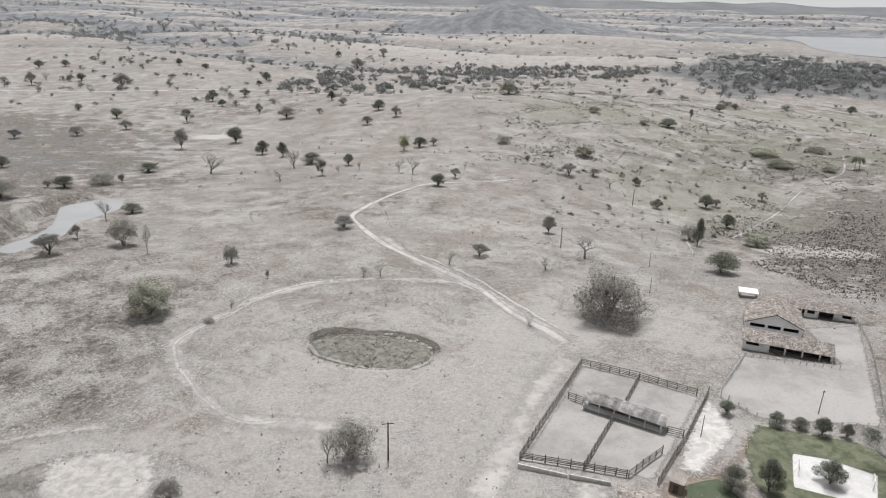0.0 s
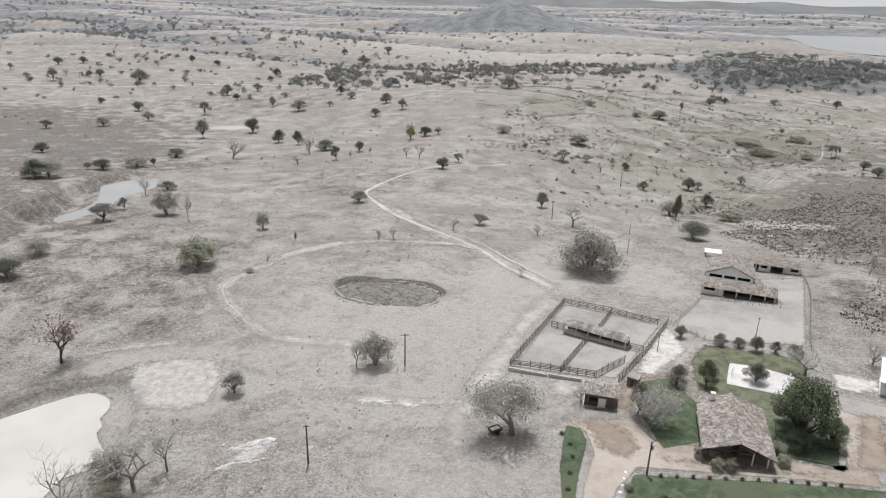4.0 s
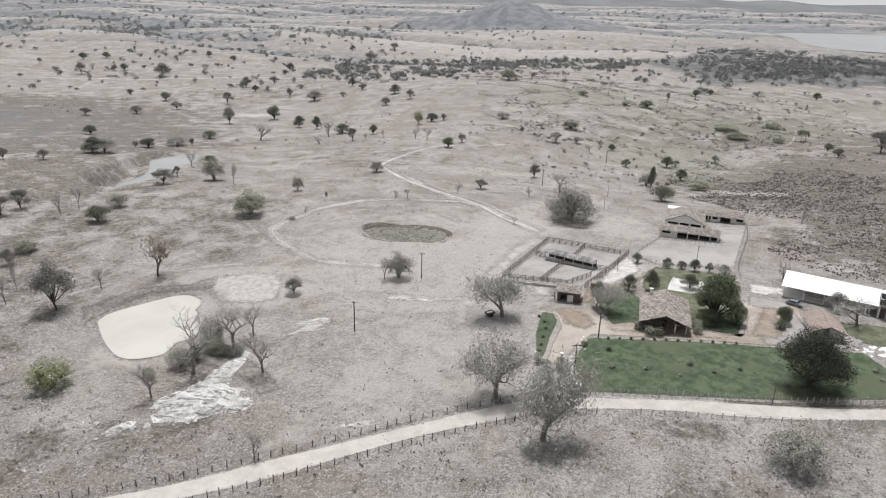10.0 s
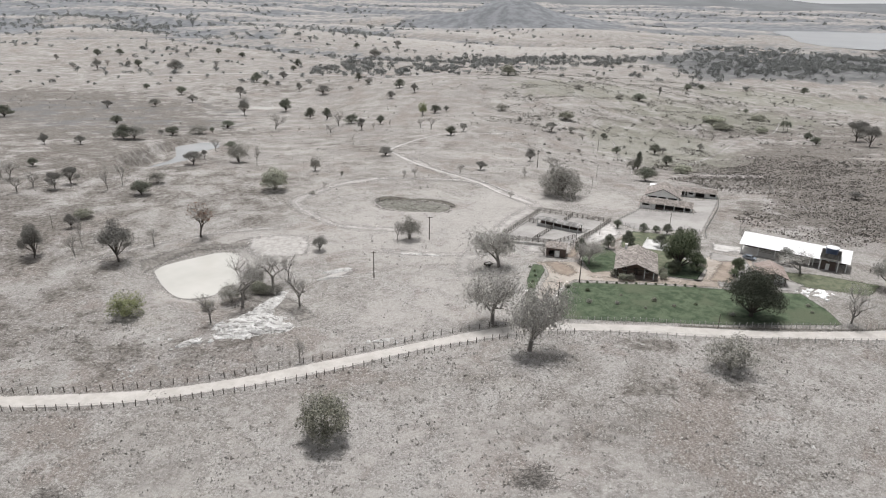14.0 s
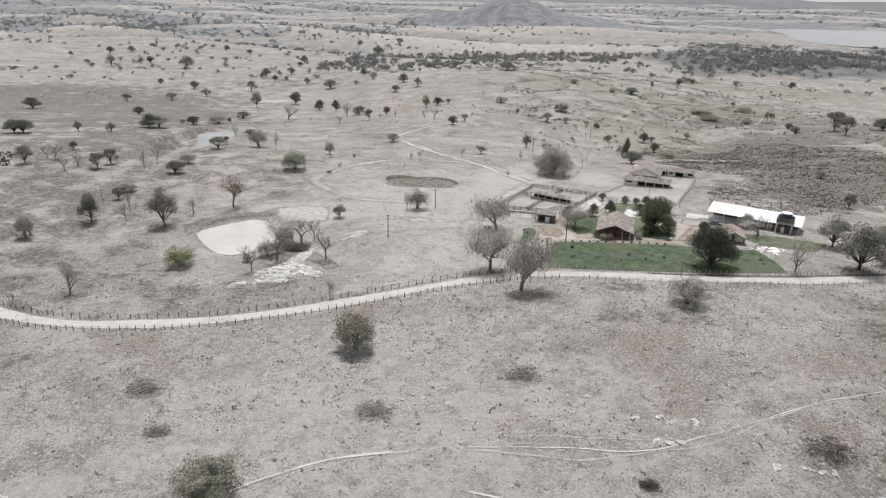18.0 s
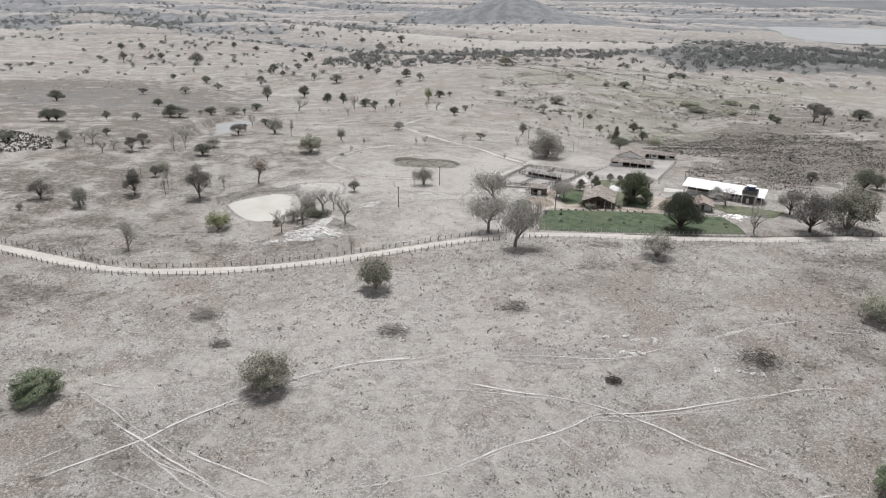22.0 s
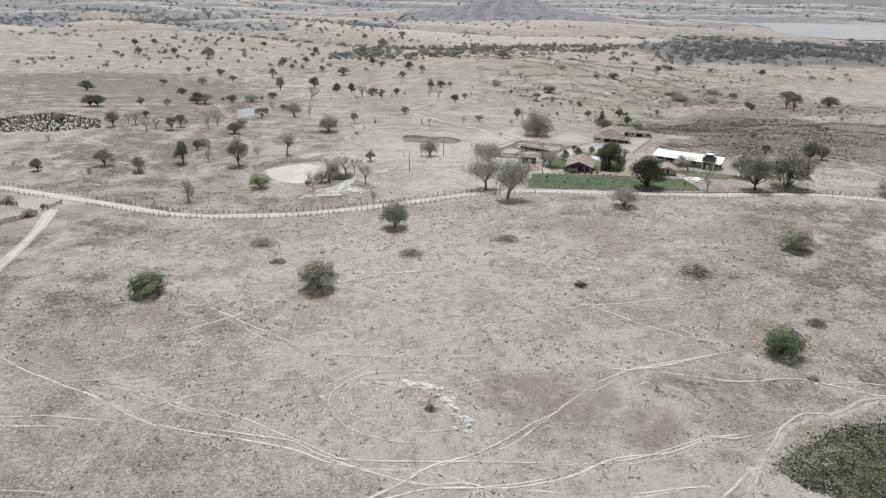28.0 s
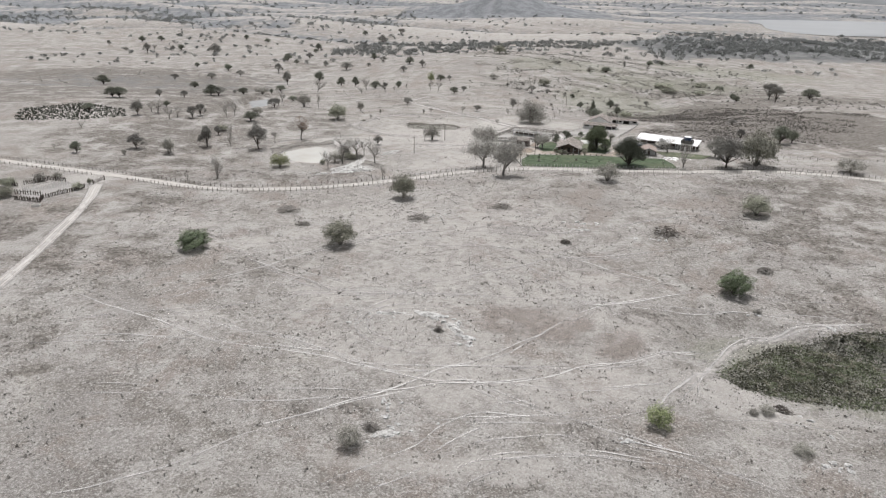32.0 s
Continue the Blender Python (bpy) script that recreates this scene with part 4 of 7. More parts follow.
patch("flower_bed", [(22.6, 74.2), (25.4, 73), (26, 69.4), (22.9, 60), (20.5, 51.1), (18.2, 49.2), (19.6, 62)], LAWN_GRASS, 0.11, 0.6, "overgrown planted strip beside the drive", "flower bed")
patch("lawn", [(95, 60), (110, 54), (118, 62), (104, 70), (92, 72)], ROUGH_GRASS, 0.08, label="patchy grass beside the shed", category="lawn")
patch("driveway", [(20.2, 48), (23.1, 58), (26.2, 66), (25.8, 72), (22.4, 76), (36, 76), (38, 69.2), (47, 67.6), (67.5, 61.4), (72, 70), (73.1, 79), (80.5, 86), (90, 82), (86, 68), (78, 56.8), (53, 59), (33, 61.6), (28, 55.4), (24, 47)], DRIVE_DIRT, 0.07, label="reddish-brown earth driveway round the farmhouse", category="driveway")
patch("driveway", [(71, 58), (77, 56.4), (92, 56.6), (97, 62), (86, 69), (88, 82), (79, 87), (76, 80), (84, 74), (72, 65)], YARD_DIRT, 0.09, label="pale trodden earth before the long shed", category="driveway")
patch("yard", [(14.5, 96.5), (31.3, 131), (54.5, 119.6), (36, 90), (31, 92.5)], YARD_DIRT, 0.05, label="bare trampled earth inside the corral", category="yard")
patch("yard", [(69, 138), (56, 119), (62, 110), (84, 107), (108, 156), (92, 154), (90, 134)], YARD_DIRT, 0.05, label="bare swept earth before the old farmstead", category="yard")
patch("driveway", [(31, 79), (33.6, 84), (36.6, 91), (42, 93), (48, 94), (57, 106), (60, 108), (58, 101), (50, 92), (44, 87), (39, 84), (36.6, 78)], RED_DIRT, 0.06, 0.9, "reddish-brown earth between corral and trees", "driveway", 2.0)
patch("bare_ground", [(40.0, 93.4), (44.0, 101.9), (49.3, 111.5), (54.8, 119.0), (56.5, 111.7), (56.0, 105.0), (51.3, 99.6), (44.6, 92.1)], LIME_SOIL, 0.075, 0.7, "whitish limy soil beside the corral", "bare ground")
for spot in ([(30, -102), (42, -101), (43, -114), (34, -120), (26, -117)], [(3, -92), (18, -93), (31, -93), (33, -103), (24, -113), (12, -112), (0, -108)]):
    patch("bare_ground", spot, RED_SOIL, 0.035, 1.0, "reddish brown trodden earth in dry pasture", "bare ground", 2.0)
patch("bare_ground", [(20, 83), (27, 82), (30, 88), (26, 92), (20, 90)], LIME_FAINT, 0.075, 0.7, "whitish limy soil behind the stall", "bare ground")
patch("bare_ground", [(82, 96), (92, 92), (90, 87), (84, 86), (80, 88)], LIME_SOIL, 0.075, 0.7, "whitish spoil beside the long shed", "bare ground")
patch("bare_ground", [(-61, 78), (-67, 88), (-68, 96), (-58, 99), (-48, 98), (-45, 90), (-44.5, 80), (-50.5, 76.5)], LIME_FAINT, 0.06, 1.0, "whitish eroded bank above the pond", "bare ground", 2.5)
patch("bare_ground", [(-39.5, 59), (-36, 66.9), (-29.2, 70.5), (-27.6, 67), (-30.8, 62), (-35, 60.5)], LIME_FAINT, 0.06, 0.8, "whitish washed-out soil on a slope", "bare ground", 2.0)
patch("pond_shore", [(x + (x + 71.5) * 0.13, y + (y - 69.3) * 0.10) for x, y in SHORE], LIME_FAINT, 0.05, 0.8, "pale dried mud round the pond", "shore", 1.5)
patch("rough_bank", [(-57, 47), (-52, 55), (-46, 51), (-38, 44), (-33, 36), (-38, 33), (-42, 39), (-50, 44)], BANK_GRASS, 0.07, 0.8, "dark rough weeds beside the granite", "bank", 1.5)
# rough grass, darkened in colour for the shaded slope of the bank
patch("pond_bank", [(-95, 74), (-84.6, 86.8), (-72.9, 91.5), (-63.1, 98), (-59.6, 94), (-65.6, 87.2), (-71, 88.4), (-79.6, 84.4), (-86.6, 77), (-90.6, 67)], BANK_GRASS, 0.05, 1.0, "rough grass on the pond's bank, slope shade in its colour", "bank", 1.5)
strip("bank", [(-31.6, 139.5), (-30, 142.6), (-25.7, 145.6), (-16.4, 146.2), (-6, 143.6), (-1, 139.4), (-1.6, 135)], 2.6, DARK_BANK, 0.09, label="dark far edge of a dry hollow", category="bank")
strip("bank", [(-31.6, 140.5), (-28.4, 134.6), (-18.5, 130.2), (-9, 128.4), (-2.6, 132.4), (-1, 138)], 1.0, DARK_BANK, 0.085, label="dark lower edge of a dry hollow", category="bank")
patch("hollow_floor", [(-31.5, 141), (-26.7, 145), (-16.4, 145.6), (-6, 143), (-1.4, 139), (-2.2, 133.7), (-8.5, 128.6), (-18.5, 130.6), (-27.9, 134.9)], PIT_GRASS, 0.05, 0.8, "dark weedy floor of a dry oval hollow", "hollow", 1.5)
patch("driveway", [(68, 61.6), (73.5, 70.5), (79.5, 80), (85.6, 78.6), (80, 69.5), (79, 63), (76, 60)], RED_DIRT, 0.11, 0.8, "reddish-brown earth on the drive's bend", "driveway", 2.0)
patch("driveway", [(30, 77.6), (34, 74.4), (36, 67), (32, 63), (26.6, 66.6), (26.4, 72), (23.4, 75.6)], RED_DIRT, 0.11, 0.8, "reddish-brown earth at the drive's fork", "driveway", 2.0)
patch("driveway", [(36, 65.6), (66, 60.6), (72, 58.4), (56, 59.4), (38, 62.6)], RED_DIRT, 0.115, 0.8, "reddish-brown earth along the drive", "driveway", 2.0)
patch("lawn", [(58.6, 68), (60, 64.2), (66.8, 62.2), (72.4, 71.4), (68.6, 78), (62, 76)], LAWN_GRASS, 0.13, 0.8, "green grass under the tree beside the farmhouse", "lawn")
strip("bank", [(52, 33.9), (71, 33.1), (94, 34.2), (113, 37.0), (136, 39.2), (155, 36.8)], 1.5, DARK_BANK, 0.12, label="dark strip along the north edge of the farm road", category="bank")
strip("bank", [(-30, 15.0), (-14, 22.4), (0, 28.4), (12, 32.6)], 1.3, BANK_GRASS, 0.12, label="rough grassy berm along the farm road", category="bank")
# ---- trees and bushes ----
def limb(verts, faces, path, radii, sides):
    """A bent tapering tube through the points of the path."""
    n0 = len(verts)
    path = [np.array(p, float) for p in path]
    for k, (p, r) in enumerate(zip(path, radii)):
        d = path[min(k + 1, len(path) - 1)] - path[max(k - 1, 0)]
        d = d / (np.linalg.norm(d) + 1e-9)
        a = np.cross(d, (0.3, 0.9, 0.2))
        a /= np.linalg.norm(a) + 1e-9
        b = np.cross(d, a)
        for s in range(sides):
            w = 2 * math.pi * s / sides
            verts.append(tuple(p + r * (a * math.cos(w) + b * math.sin(w))))
    for k in range(len(path) - 1):
        for s in range(sides):
            q = n0 + k * sides
            faces.append((q + s, q + (s + 1) % sides, q + sides + (s + 1) % sides, q + sides + s))
    return path[-1]


def grow(rng, start, way, length, radius, depth, wood, twigs, tips, spread, lift, forks, shrink=0.68):
    """Forking limbs; the last two orders go to the twigs, and the ends are kept for the leaves."""
    start, way = np.array(start, float), np.array(way, float)
    mid = start + way * length * 0.5 + rng.normal(0, 0.07, 3) * length
    end = mid + (way + rng.normal(0, 0.16, 3)) * length * 0.5
    where = wood if depth > 1 else twigs
    limb(where[0], where[1], (start, mid, end), (radius, radius * 0.8, radius * 0.58), 6 if depth > 2 else 3)
    tips.append(tuple(end))
    if depth == 0:
        return
    for k in range(forks + (rng.random() < 0.4)):
        turn = 2 * math.pi * (k + rng.random() * 0.8) / forks
        side = np.array((math.cos(turn), math.sin(turn), 0.0))
        d = way * (1 - spread * 0.4) + side * spread * rng.uniform(0.7, 1.25) + np.array((0, 0, lift))
        d /= np.linalg.norm(d)
        at = mid + (end - mid) * rng.uniform(0.15, 1.0) if k else end
        grow(rng, at, d, length * shrink * rng.uniform(0.75, 1.15), radius * 0.55, depth - 1, wood, twigs, tips, spread, lift, forks, shrink)


def leaves(rng, centres, count, scatter, size, flat=0.7, bias=0.0, narrow=0.5, shell=0.45):
    """Small folded leaf sprays round the given centres; a narrow one is a twig."""
    c = np.array(centres)[rng.integers(0, len(centres), count)]
    o = rng.normal(0, 1, (count, 3))
    o /= np.linalg.norm(o, axis=1)[:, None]
    o *= (rng.random(count) ** shell)[:, None] * np.array((scatter, scatter, scatter * flat))
    return sprays(rng, c + o, o, size, bias, narrow)


def sprays(rng, p, out, size, bias, narrow):
    count = len(p)
    nrm = out / (np.linalg.norm(out, axis=1)[:, None] + 1e-9) + rng.normal(0, 0.55, (count, 3)) + np.array((0, 0, bias))
    nrm /= np.linalg.norm(nrm, axis=1)[:, None]
    a = np.cross(nrm, rng.normal(0, 1, (count, 3)))
    a /= np.linalg.norm(a, axis=1)[:, None] + 1e-9
    b = np.cross(nrm, a)
    s = size * rng.uniform(0.55, 1.35, count)[:, None]
    fold = min(0.22, narrow * 0.5)
    v = np.stack([p - a * s, p - b * s * narrow + nrm * s * fold, p + a * s, p + b * s * narrow + nrm * s * fold], 1).reshape(-1, 3)
    k = np.arange(count)[:, None] * 4
    f = np.concatenate([k + np.array([[0, 1, 2]]), k + np.array([[0, 2, 3]])], 1).reshape(-1, 3)
    return v, f


def kind_of(name, label, wood, bark, twigs=None, twig_mat=None, crown=None, leaf=None):
    return dict(name=name, label=label, trunk=mesh_of("trunk", wood[0], wood[1], bark, True), twigs=mesh_of("twigs", twigs[0], twigs[1], twig_mat or bark) if twigs else None, crown=mesh_of("crown", crown[0], crown[1], leaf) if crown else None)


def lobed_tree(name, seed, leaf, bark, label, count=6500, lobes=13, low=0.13, high=0.74, reach=0.33, size=0.021, lobe=0.21, flat=0.75, thick=0.03):
    """A leafy tree of unit size: limbs that fork from a short trunk to uneven lobes of foliage."""
    rng = np.random.default_rng(seed)
    wood, centres, rad = ([], []), [], []
    fork = np.array((rng.normal(0, 0.02), rng.normal(0, 0.02), low * 0.55))
    limb(wood[0], wood[1], [(0, 0, -0.04), fork * np.array((0.4, 0.4, 0.5)), fork], (thick * 1.25, thick, thick * 0.85), 8)
    for k in range(lobes):
        u = (k + 0.5) / lobes
        r = reach * math.sqrt(u) * rng.uniform(0.8, 1.12)
        z = high - (high - low) * (r / reach) ** 2 * 0.75 + rng.normal(0, 0.05)
        c = np.array((r * math.cos(k * 2.4), r * math.sin(k * 2.4), z))
        mid = fork + (c - fork) * 0.55 + rng.normal(0, 0.03, 3)
        limb(wood[0], wood[1], [fork, mid, c], (thick * 0.6, thick * 0.4, thick * 0.15), 5)
        centres.append(c)
    n = count // lobes
    vs, fs = [], []
    for k, c in enumerate(centres):
        v, f = leaves(rng, [c], n, lobe * rng.uniform(0.75, 1.2), size, flat, 0.35, 0.5, 0.35)
        fs.append(f + sum(len(q) for q in vs))
        vs.append(v)
    v = np.vstack(vs)
    v[:, 2] = np.maximum(v[:, 2], 0.02)
    top = np.percentile(v[:, 2], 99.5)
    v[:, 2] /= top
    w = np.array(wood[0])
    w[:, 2] /= top
    return kind_of(name, label, (w, wood[1]), bark, None, None, (v, np.vstack(fs)), leaf)


def domed_bush(name, seed, leaf, bark, label, count=2400, size=0.028, hollow=0.5, squash=1.0, stems=9, twig=700, lumps=0.16, narrow=0.5, base=0.36):
    """A bush of unit size: stems that fan out from the ground inside a lumpy dome of small leaves."""
    rng = np.random.default_rng(seed)
    wood, twigs = ([], []), ([], [])
    for k in range(stems):
        a, t = k * 2.4, rng.uniform(0.1, 0.95)
        end = np.array((math.cos(a) * t * 0.40, math.sin(a) * t * 0.40, 0.78 - 0.5 * t * t))
        limb(wood[0], wood[1], [(math.cos(a) * 0.02, math.sin(a) * 0.02, -0.03), end * np.array((0.35, 0.35, 0.5)) + rng.normal(0, 0.02, 3), end], (0.018, 0.012, 0.004), 4)
    d = rng.normal(0, 1, (count + twig, 3))
    d[:, 2] = np.abs(d[:, 2]) * 1.0 - 0.25
    d /= np.linalg.norm(d, axis=1)[:, None]
    ph = rng.uniform(0, 6, 6)
    bulge = 1 + lumps * (np.sin(4 * d[:, 0] + ph[0]) * np.sin(5 * d[:, 1] + ph[1]) + 0.8 * np.sin(7 * d[:, 2] + 5 * d[:, 0] + ph[2]) + 0.6 * np.sin(9 * d[:, 1] - 6 * d[:, 2] + ph[3]))
    r = (hollow + (1 - hollow) * rng.random(len(d)) ** 0.6) * bulge
    p = d * r[:, None] * np.array((0.47, 0.47, 0.96 - base)) + np.array((0, 0, base))
    p[:, 2] = np.maximum(p[:, 2], 0.01)
    crown = sprays(rng, p[:count], d[:count], size, 0.3, narrow)
    tw = sprays(rng, p[count:] * 0.97, d[count:], size * 2.4, 0.0, 0.07) if twig else None
    return kind_of(name, label, wood, bark, tw, TWIG, crown, leaf)


def twiggy_tree(name, seed, bark, label, depth=5, spread=0.68, lift=0.26, trunk=0.26, thick=0.024, haze=1300, leaf=None, few=0, twig_mat=None):
    """A leafless tree of unit size: forking limbs that end in a haze of fine twigs."""
    rng = np.random.default_rng(seed)
    wood, twigs, tips = ([], []), ([], []), []
    grow(rng, (0, 0, -0.03), (rng.normal(0, 0.06), rng.normal(0, 0.06), 1.0), trunk, thick, depth, wood, twigs, tips, spread, lift, 3, 0.74)
    tips = np.array(tips)[-max(len(tips) * 3 // 4, 1):]
    hv, hf = leaves(rng, tips, haze, 0.075, 0.018, 0.9, 0.2, 0.06)
    every = np.vstack([wood[0], twigs[0], hv])
    w = np.percentile(np.abs(every[:, :2]), 98) * 2
    k = np.array((1 / w, 1 / w, 1 / np.percentile(every[:, 2], 99.5)))
    tv = np.vstack([np.array(twigs[0]) * k, hv * k])
    tf = [tuple(f) for f in twigs[1]] + [tuple(int(i) + len(twigs[0]) for i in f) for f in hf]
    crown = None
    if few:
        lv, lf = leaves(rng, tips, few, 0.07, 0.02 if few < 1000 else 0.0075, 0.9, 0.2, 0.5)
        crown = (lv * k, lf)
    return kind_of(name, label, (np.array(wood[0]) * k, wood[1]), bark, (tv.tolist(), tf), twig_mat or TWIG, crown, leaf)


def plant(kind, x, y, w, h, turn, category="tree", group="", label=""):
    m = pose(x, y, float(terrain(x, y)) - 0.05, 0, 0, turn) @ Matrix.Diagonal((w, w, h, 1))
    t = thing(kind["name"], label or kind["label"], category, m, group)
    part("trunk", kind["trunk"], None, t)
    if kind["twigs"]:
        tagged(part("twig_mass", kind["twigs"], None, t), kind="stuff")
    if kind["crown"]:
        part("crown", kind["crown"], None, t)
    return t


GREEN_KINDS = [lobed_tree("mango_tree", s, LEAF_GREEN, BARK_DARK, "round leafy dark green tree on dry pasture", lobes=n, low=0.19, size=0.018) for s, n in ((11, 13), (12, 10), (13, 16))]
SHADE_KINDS = [lobed_tree("shade_tree", s, LEAF_LUSH, BARK_DARK, "broad leafy green tree beside the farmhouse", 10000, n, size=0.016) for s, n in ((15, 15), (16, 12))]
MANGO_KIND = lobed_tree("mango_tree", 17, LEAF_DARK, BARK_DARK, "large dark mango tree on the lawn, crown near the ground", 22000, 19, 0.10, 0.70, 0.34, 0.0115, 0.19)
GREY_KINDS = [lobed_tree("dusty_tree", s, LEAF_GREY, BARK_DARK, "flat-crowned dusty brown-leaved tree on dry pasture", 4200, n, 0.27, 0.78, 0.36, 0.019, 0.19, 0.75, 0.024) for s, n in ((21, 12), (22, 9), (23, 15))]
BARE_KINDS = [twiggy_tree("bare_tree", s, BARK, "leafless grey tree with spreading thin branches", 5, 0.8, 0.18, 0.2, 0.02, 650) for s in (31, 32, 33)]
THORN_KINDS = [domed_bush("thorn_bush", s, LEAF_THORN, BARK, "grey-olive thorn bush, thinly leaved", 4600, 0.02, 0.4, twig=1100, lumps=0.26, base=0.42) for s in (41, 42)]
SCRUB_KINDS = [domed_bush("scrub_bush", s, LEAF_SCRUB, BARK, "dull green bush with dense twigs", 7600, 0.02, 0.5, twig=500, lumps=0.2, base=0.4) for s in (51, 52)]
LUSH_KINDS = [domed_bush("leafy_bush", s, LEAF_LUSH, BARK_DARK, "dense round bright green bush on dry pasture", 9000, 0.022, 0.62, twig=0, lumps=0.24, base=0.38) for s in (61, 62)]
LIME_KIND = domed_bush("lime_bush", 71, LEAF_LIME, BARK, "yellow-green leafy bush on dry ground", 3800, 0.026, 0.55, twig=0, lumps=0.28, base=0.42)
RUSSET_KIND = twiggy_tree("russet_tree", 72, BARK_DARK, "nearly bare tree with a few rust-red leaves", leaf=LEAF_RUST, few=420, haze=250)
GREAT_KINDS = [twiggy_tree("great_bare_tree", s, BARK, "large grey tree with dense leafless twigs", 6, 0.88, 0.14, 0.11, 0.016, 2600, LEAF_ASH, 1000) for s in (81, 82)]


def palm_kind():
    rng = np.random.default_rng(91)
    wood, lv, lf = ([], []), [], []
    limb(wood[0], wood[1], [(0, 0, -0.02), (0.01, 0, 0.3), (0.03, 0.01, 0.75)], (0.03, 0.022, 0.018), 6)
    for k in range(16):
        a, up = k * 2.4, rng.uniform(0.0, 0.5)
        d, n = np.array((math.cos(a), math.sin(a), 0)), np.array((-math.sin(a), math.cos(a), 0))
        mid = [np.array((0.03, 0.01, 0.75)) + d * 0.5 * s + np.array((0, 0, up * s * 0.6 - 0.5 * s * s)) for s in (0, 0.3, 0.6, 0.85, 1.0)]
        q = len(lv)
        for p, w in zip(mid, (0.01, 0.07, 0.08, 0.05, 0.005)):
            lv += [tuple(p - n * w - np.array((0, 0, w * 0.6))), tuple(p), tuple(p + n * w - np.array((0, 0, w * 0.6)))]
        lf += [(q + 3 * s + c, q + 3 * s + c + 1, q + 3 * s + c + 4, q + 3 * s + c + 3) for s in range(4) for c in range(2)]
    return kind_of("palm", "small palm with drooping green fronds", wood, BARK, None, None, (lv, lf), LEAF_GREEN)


PALM_KIND = palm_kind()
DOME_KIND = domed_bush("dome_tree", 43, LEAF_THORN, BARK_DARK, "wide dense dome-shaped tree of fine grey twigs", 12000, 0.013, 0.45, twig=3000, lumps=0.22, stems=14, base=0.24)

# places of the trees: x, y, width of the crown, height
GREY_A = [(-99, 72, 10.6, 13.0), (116, 41, 14.2, 13.6), (116, 42, 7.8, 12.3), (118, 60, 10.1, 9.7), (-154, 62, 9.2, 7.2), (-124, 72, 6.3, 10.4), (-125, 74, 6.9, 6.6), (98, 78, 5.5, 5.3), (-42, 84, 5.3, 4.7), (-127, 98, 4.5, 4.9), (148, 106, 5.2, 5.5), (-155, 139, 6.9, 6.7), (-188, 142, 8.5, 8.6), (-153, 147, 7.2, 6.9), (165, 160, 6.4, 3.3), (-121, 192, 9.6, 6.3), (12, 204, 6.5, 4.0), (-123, 212, 3.8, 4.5), (-210, 227, 5.5, 5.9), (-36, 230, 7.6, 4.9), (-195, 233, 6.2, 5.3), (39, 237, 5.9, 6.6), (-181, 263, 15.0, 7.7), (-176, 288, 4.0, 3.6), (132, 315, 5.3, 3.8)]
GREY_B = [(5, 318, 5.8, 5.0), (265, 322, 13.6, 13.1), (-61, 326, 6.0, 7.6), (160, 328, 5.5, 4.6), (64, 341, 10.0, 6.3), (78, 345, 6.3, 4.1), (272, 349, 15.4, 13.9), (45, 363, 3.3, 3.8), (-7, 400, 5.0, 4.8), (-163, 411, 9.6, 12.9), (-281, 435, 9.7, 5.8), (-250, 453, 10.5, 6.8), (-55, 472, 8.3, 6.3), (-228, 479, 10.1, 7.2), (-36, 488, 7.7, 8.2), (-194, 505, 9.7, 10.3), (182, 506, 3.5, 8.7), (-120, 509, 14.2, 8.3), (-97, 519, 6.3, 4.3), (-147, 533, 6.5, 8.1), (-83, 547, 8.5, 6.3), (-181, 613, 10.5, 8.0), (-317, 670, 17.2, 14.3), (-410, 677, 11.5, 13.5)]
GREY_C = [(-443, 687, 8.2, 5.6), (-387, 707, 8.4, 7.0), (-485, 729, 6.2, 7.2), (-122, 939, 18.8, 18.3), (-99, 1078, 16.0, 12.1)]
GREEN_A = [(-177, 51, 5.4, 5.2), (62, 67, 4.0, 4.4), (37, 78, 3.6, 6.9), (54, 89, 4.4, 6.0), (48, 89, 4.4, 4.6), (65, 91, 5.2, 4.4), (165, 97, 10.6, 9.6), (173, 101, 7.4, 6.5), (79, 103, 3.6, 2.6), (75, 104, 2.5, 3.0), (71, 105, 3.4, 3.6), (68, 107, 2.9, 2.4), (64, 108, 3.4, 3.0), (56, 112, 3.2, 3.1), (-121, 138, 8.9, 5.6), (-220, 149, 7.8, 4.8), (-183, 172, 4.7, 3.9), (90, 201, 11.2, 6.4), (-235, 210, 10.4, 7.0), (-230, 211, 10.5, 7.1), (97, 242, 4.2, 10.9)]
GREEN_B = [(-122, 251, 7.7, 4.0), (-185, 260, 11.2, 8.1), (125, 282, 6.4, 6.1), (-170, 290, 9.5, 5.4), (-3, 300, 7.2, 5.8), (100, 304, 5.7, 4.8), (-152, 307, 3.4, 3.9), (126, 312, 7.5, 6.6), (-223, 330, 8.5, 5.6), (-151, 335, 9.8, 5.1), (238, 336, 7.4, 5.8), (99, 339, 5.0, 4.1), (-51, 349, 5.7, 6.1), (-311, 351, 12.9, 8.4), (310, 354, 16.5, 9.1), (-72, 357, 11.7, 6.0), (244, 358, 6.5, 5.4), (-93, 379, 6.8, 8.7), (-108, 392, 8.5, 8.1), (-15, 396, 8.5, 6.0), (-136, 432, 10.8, 10.3), (156, 475, 12.5, 6.3), (-51, 515, 10.7, 7.6), (-254, 521, 10.0, 7.8)]
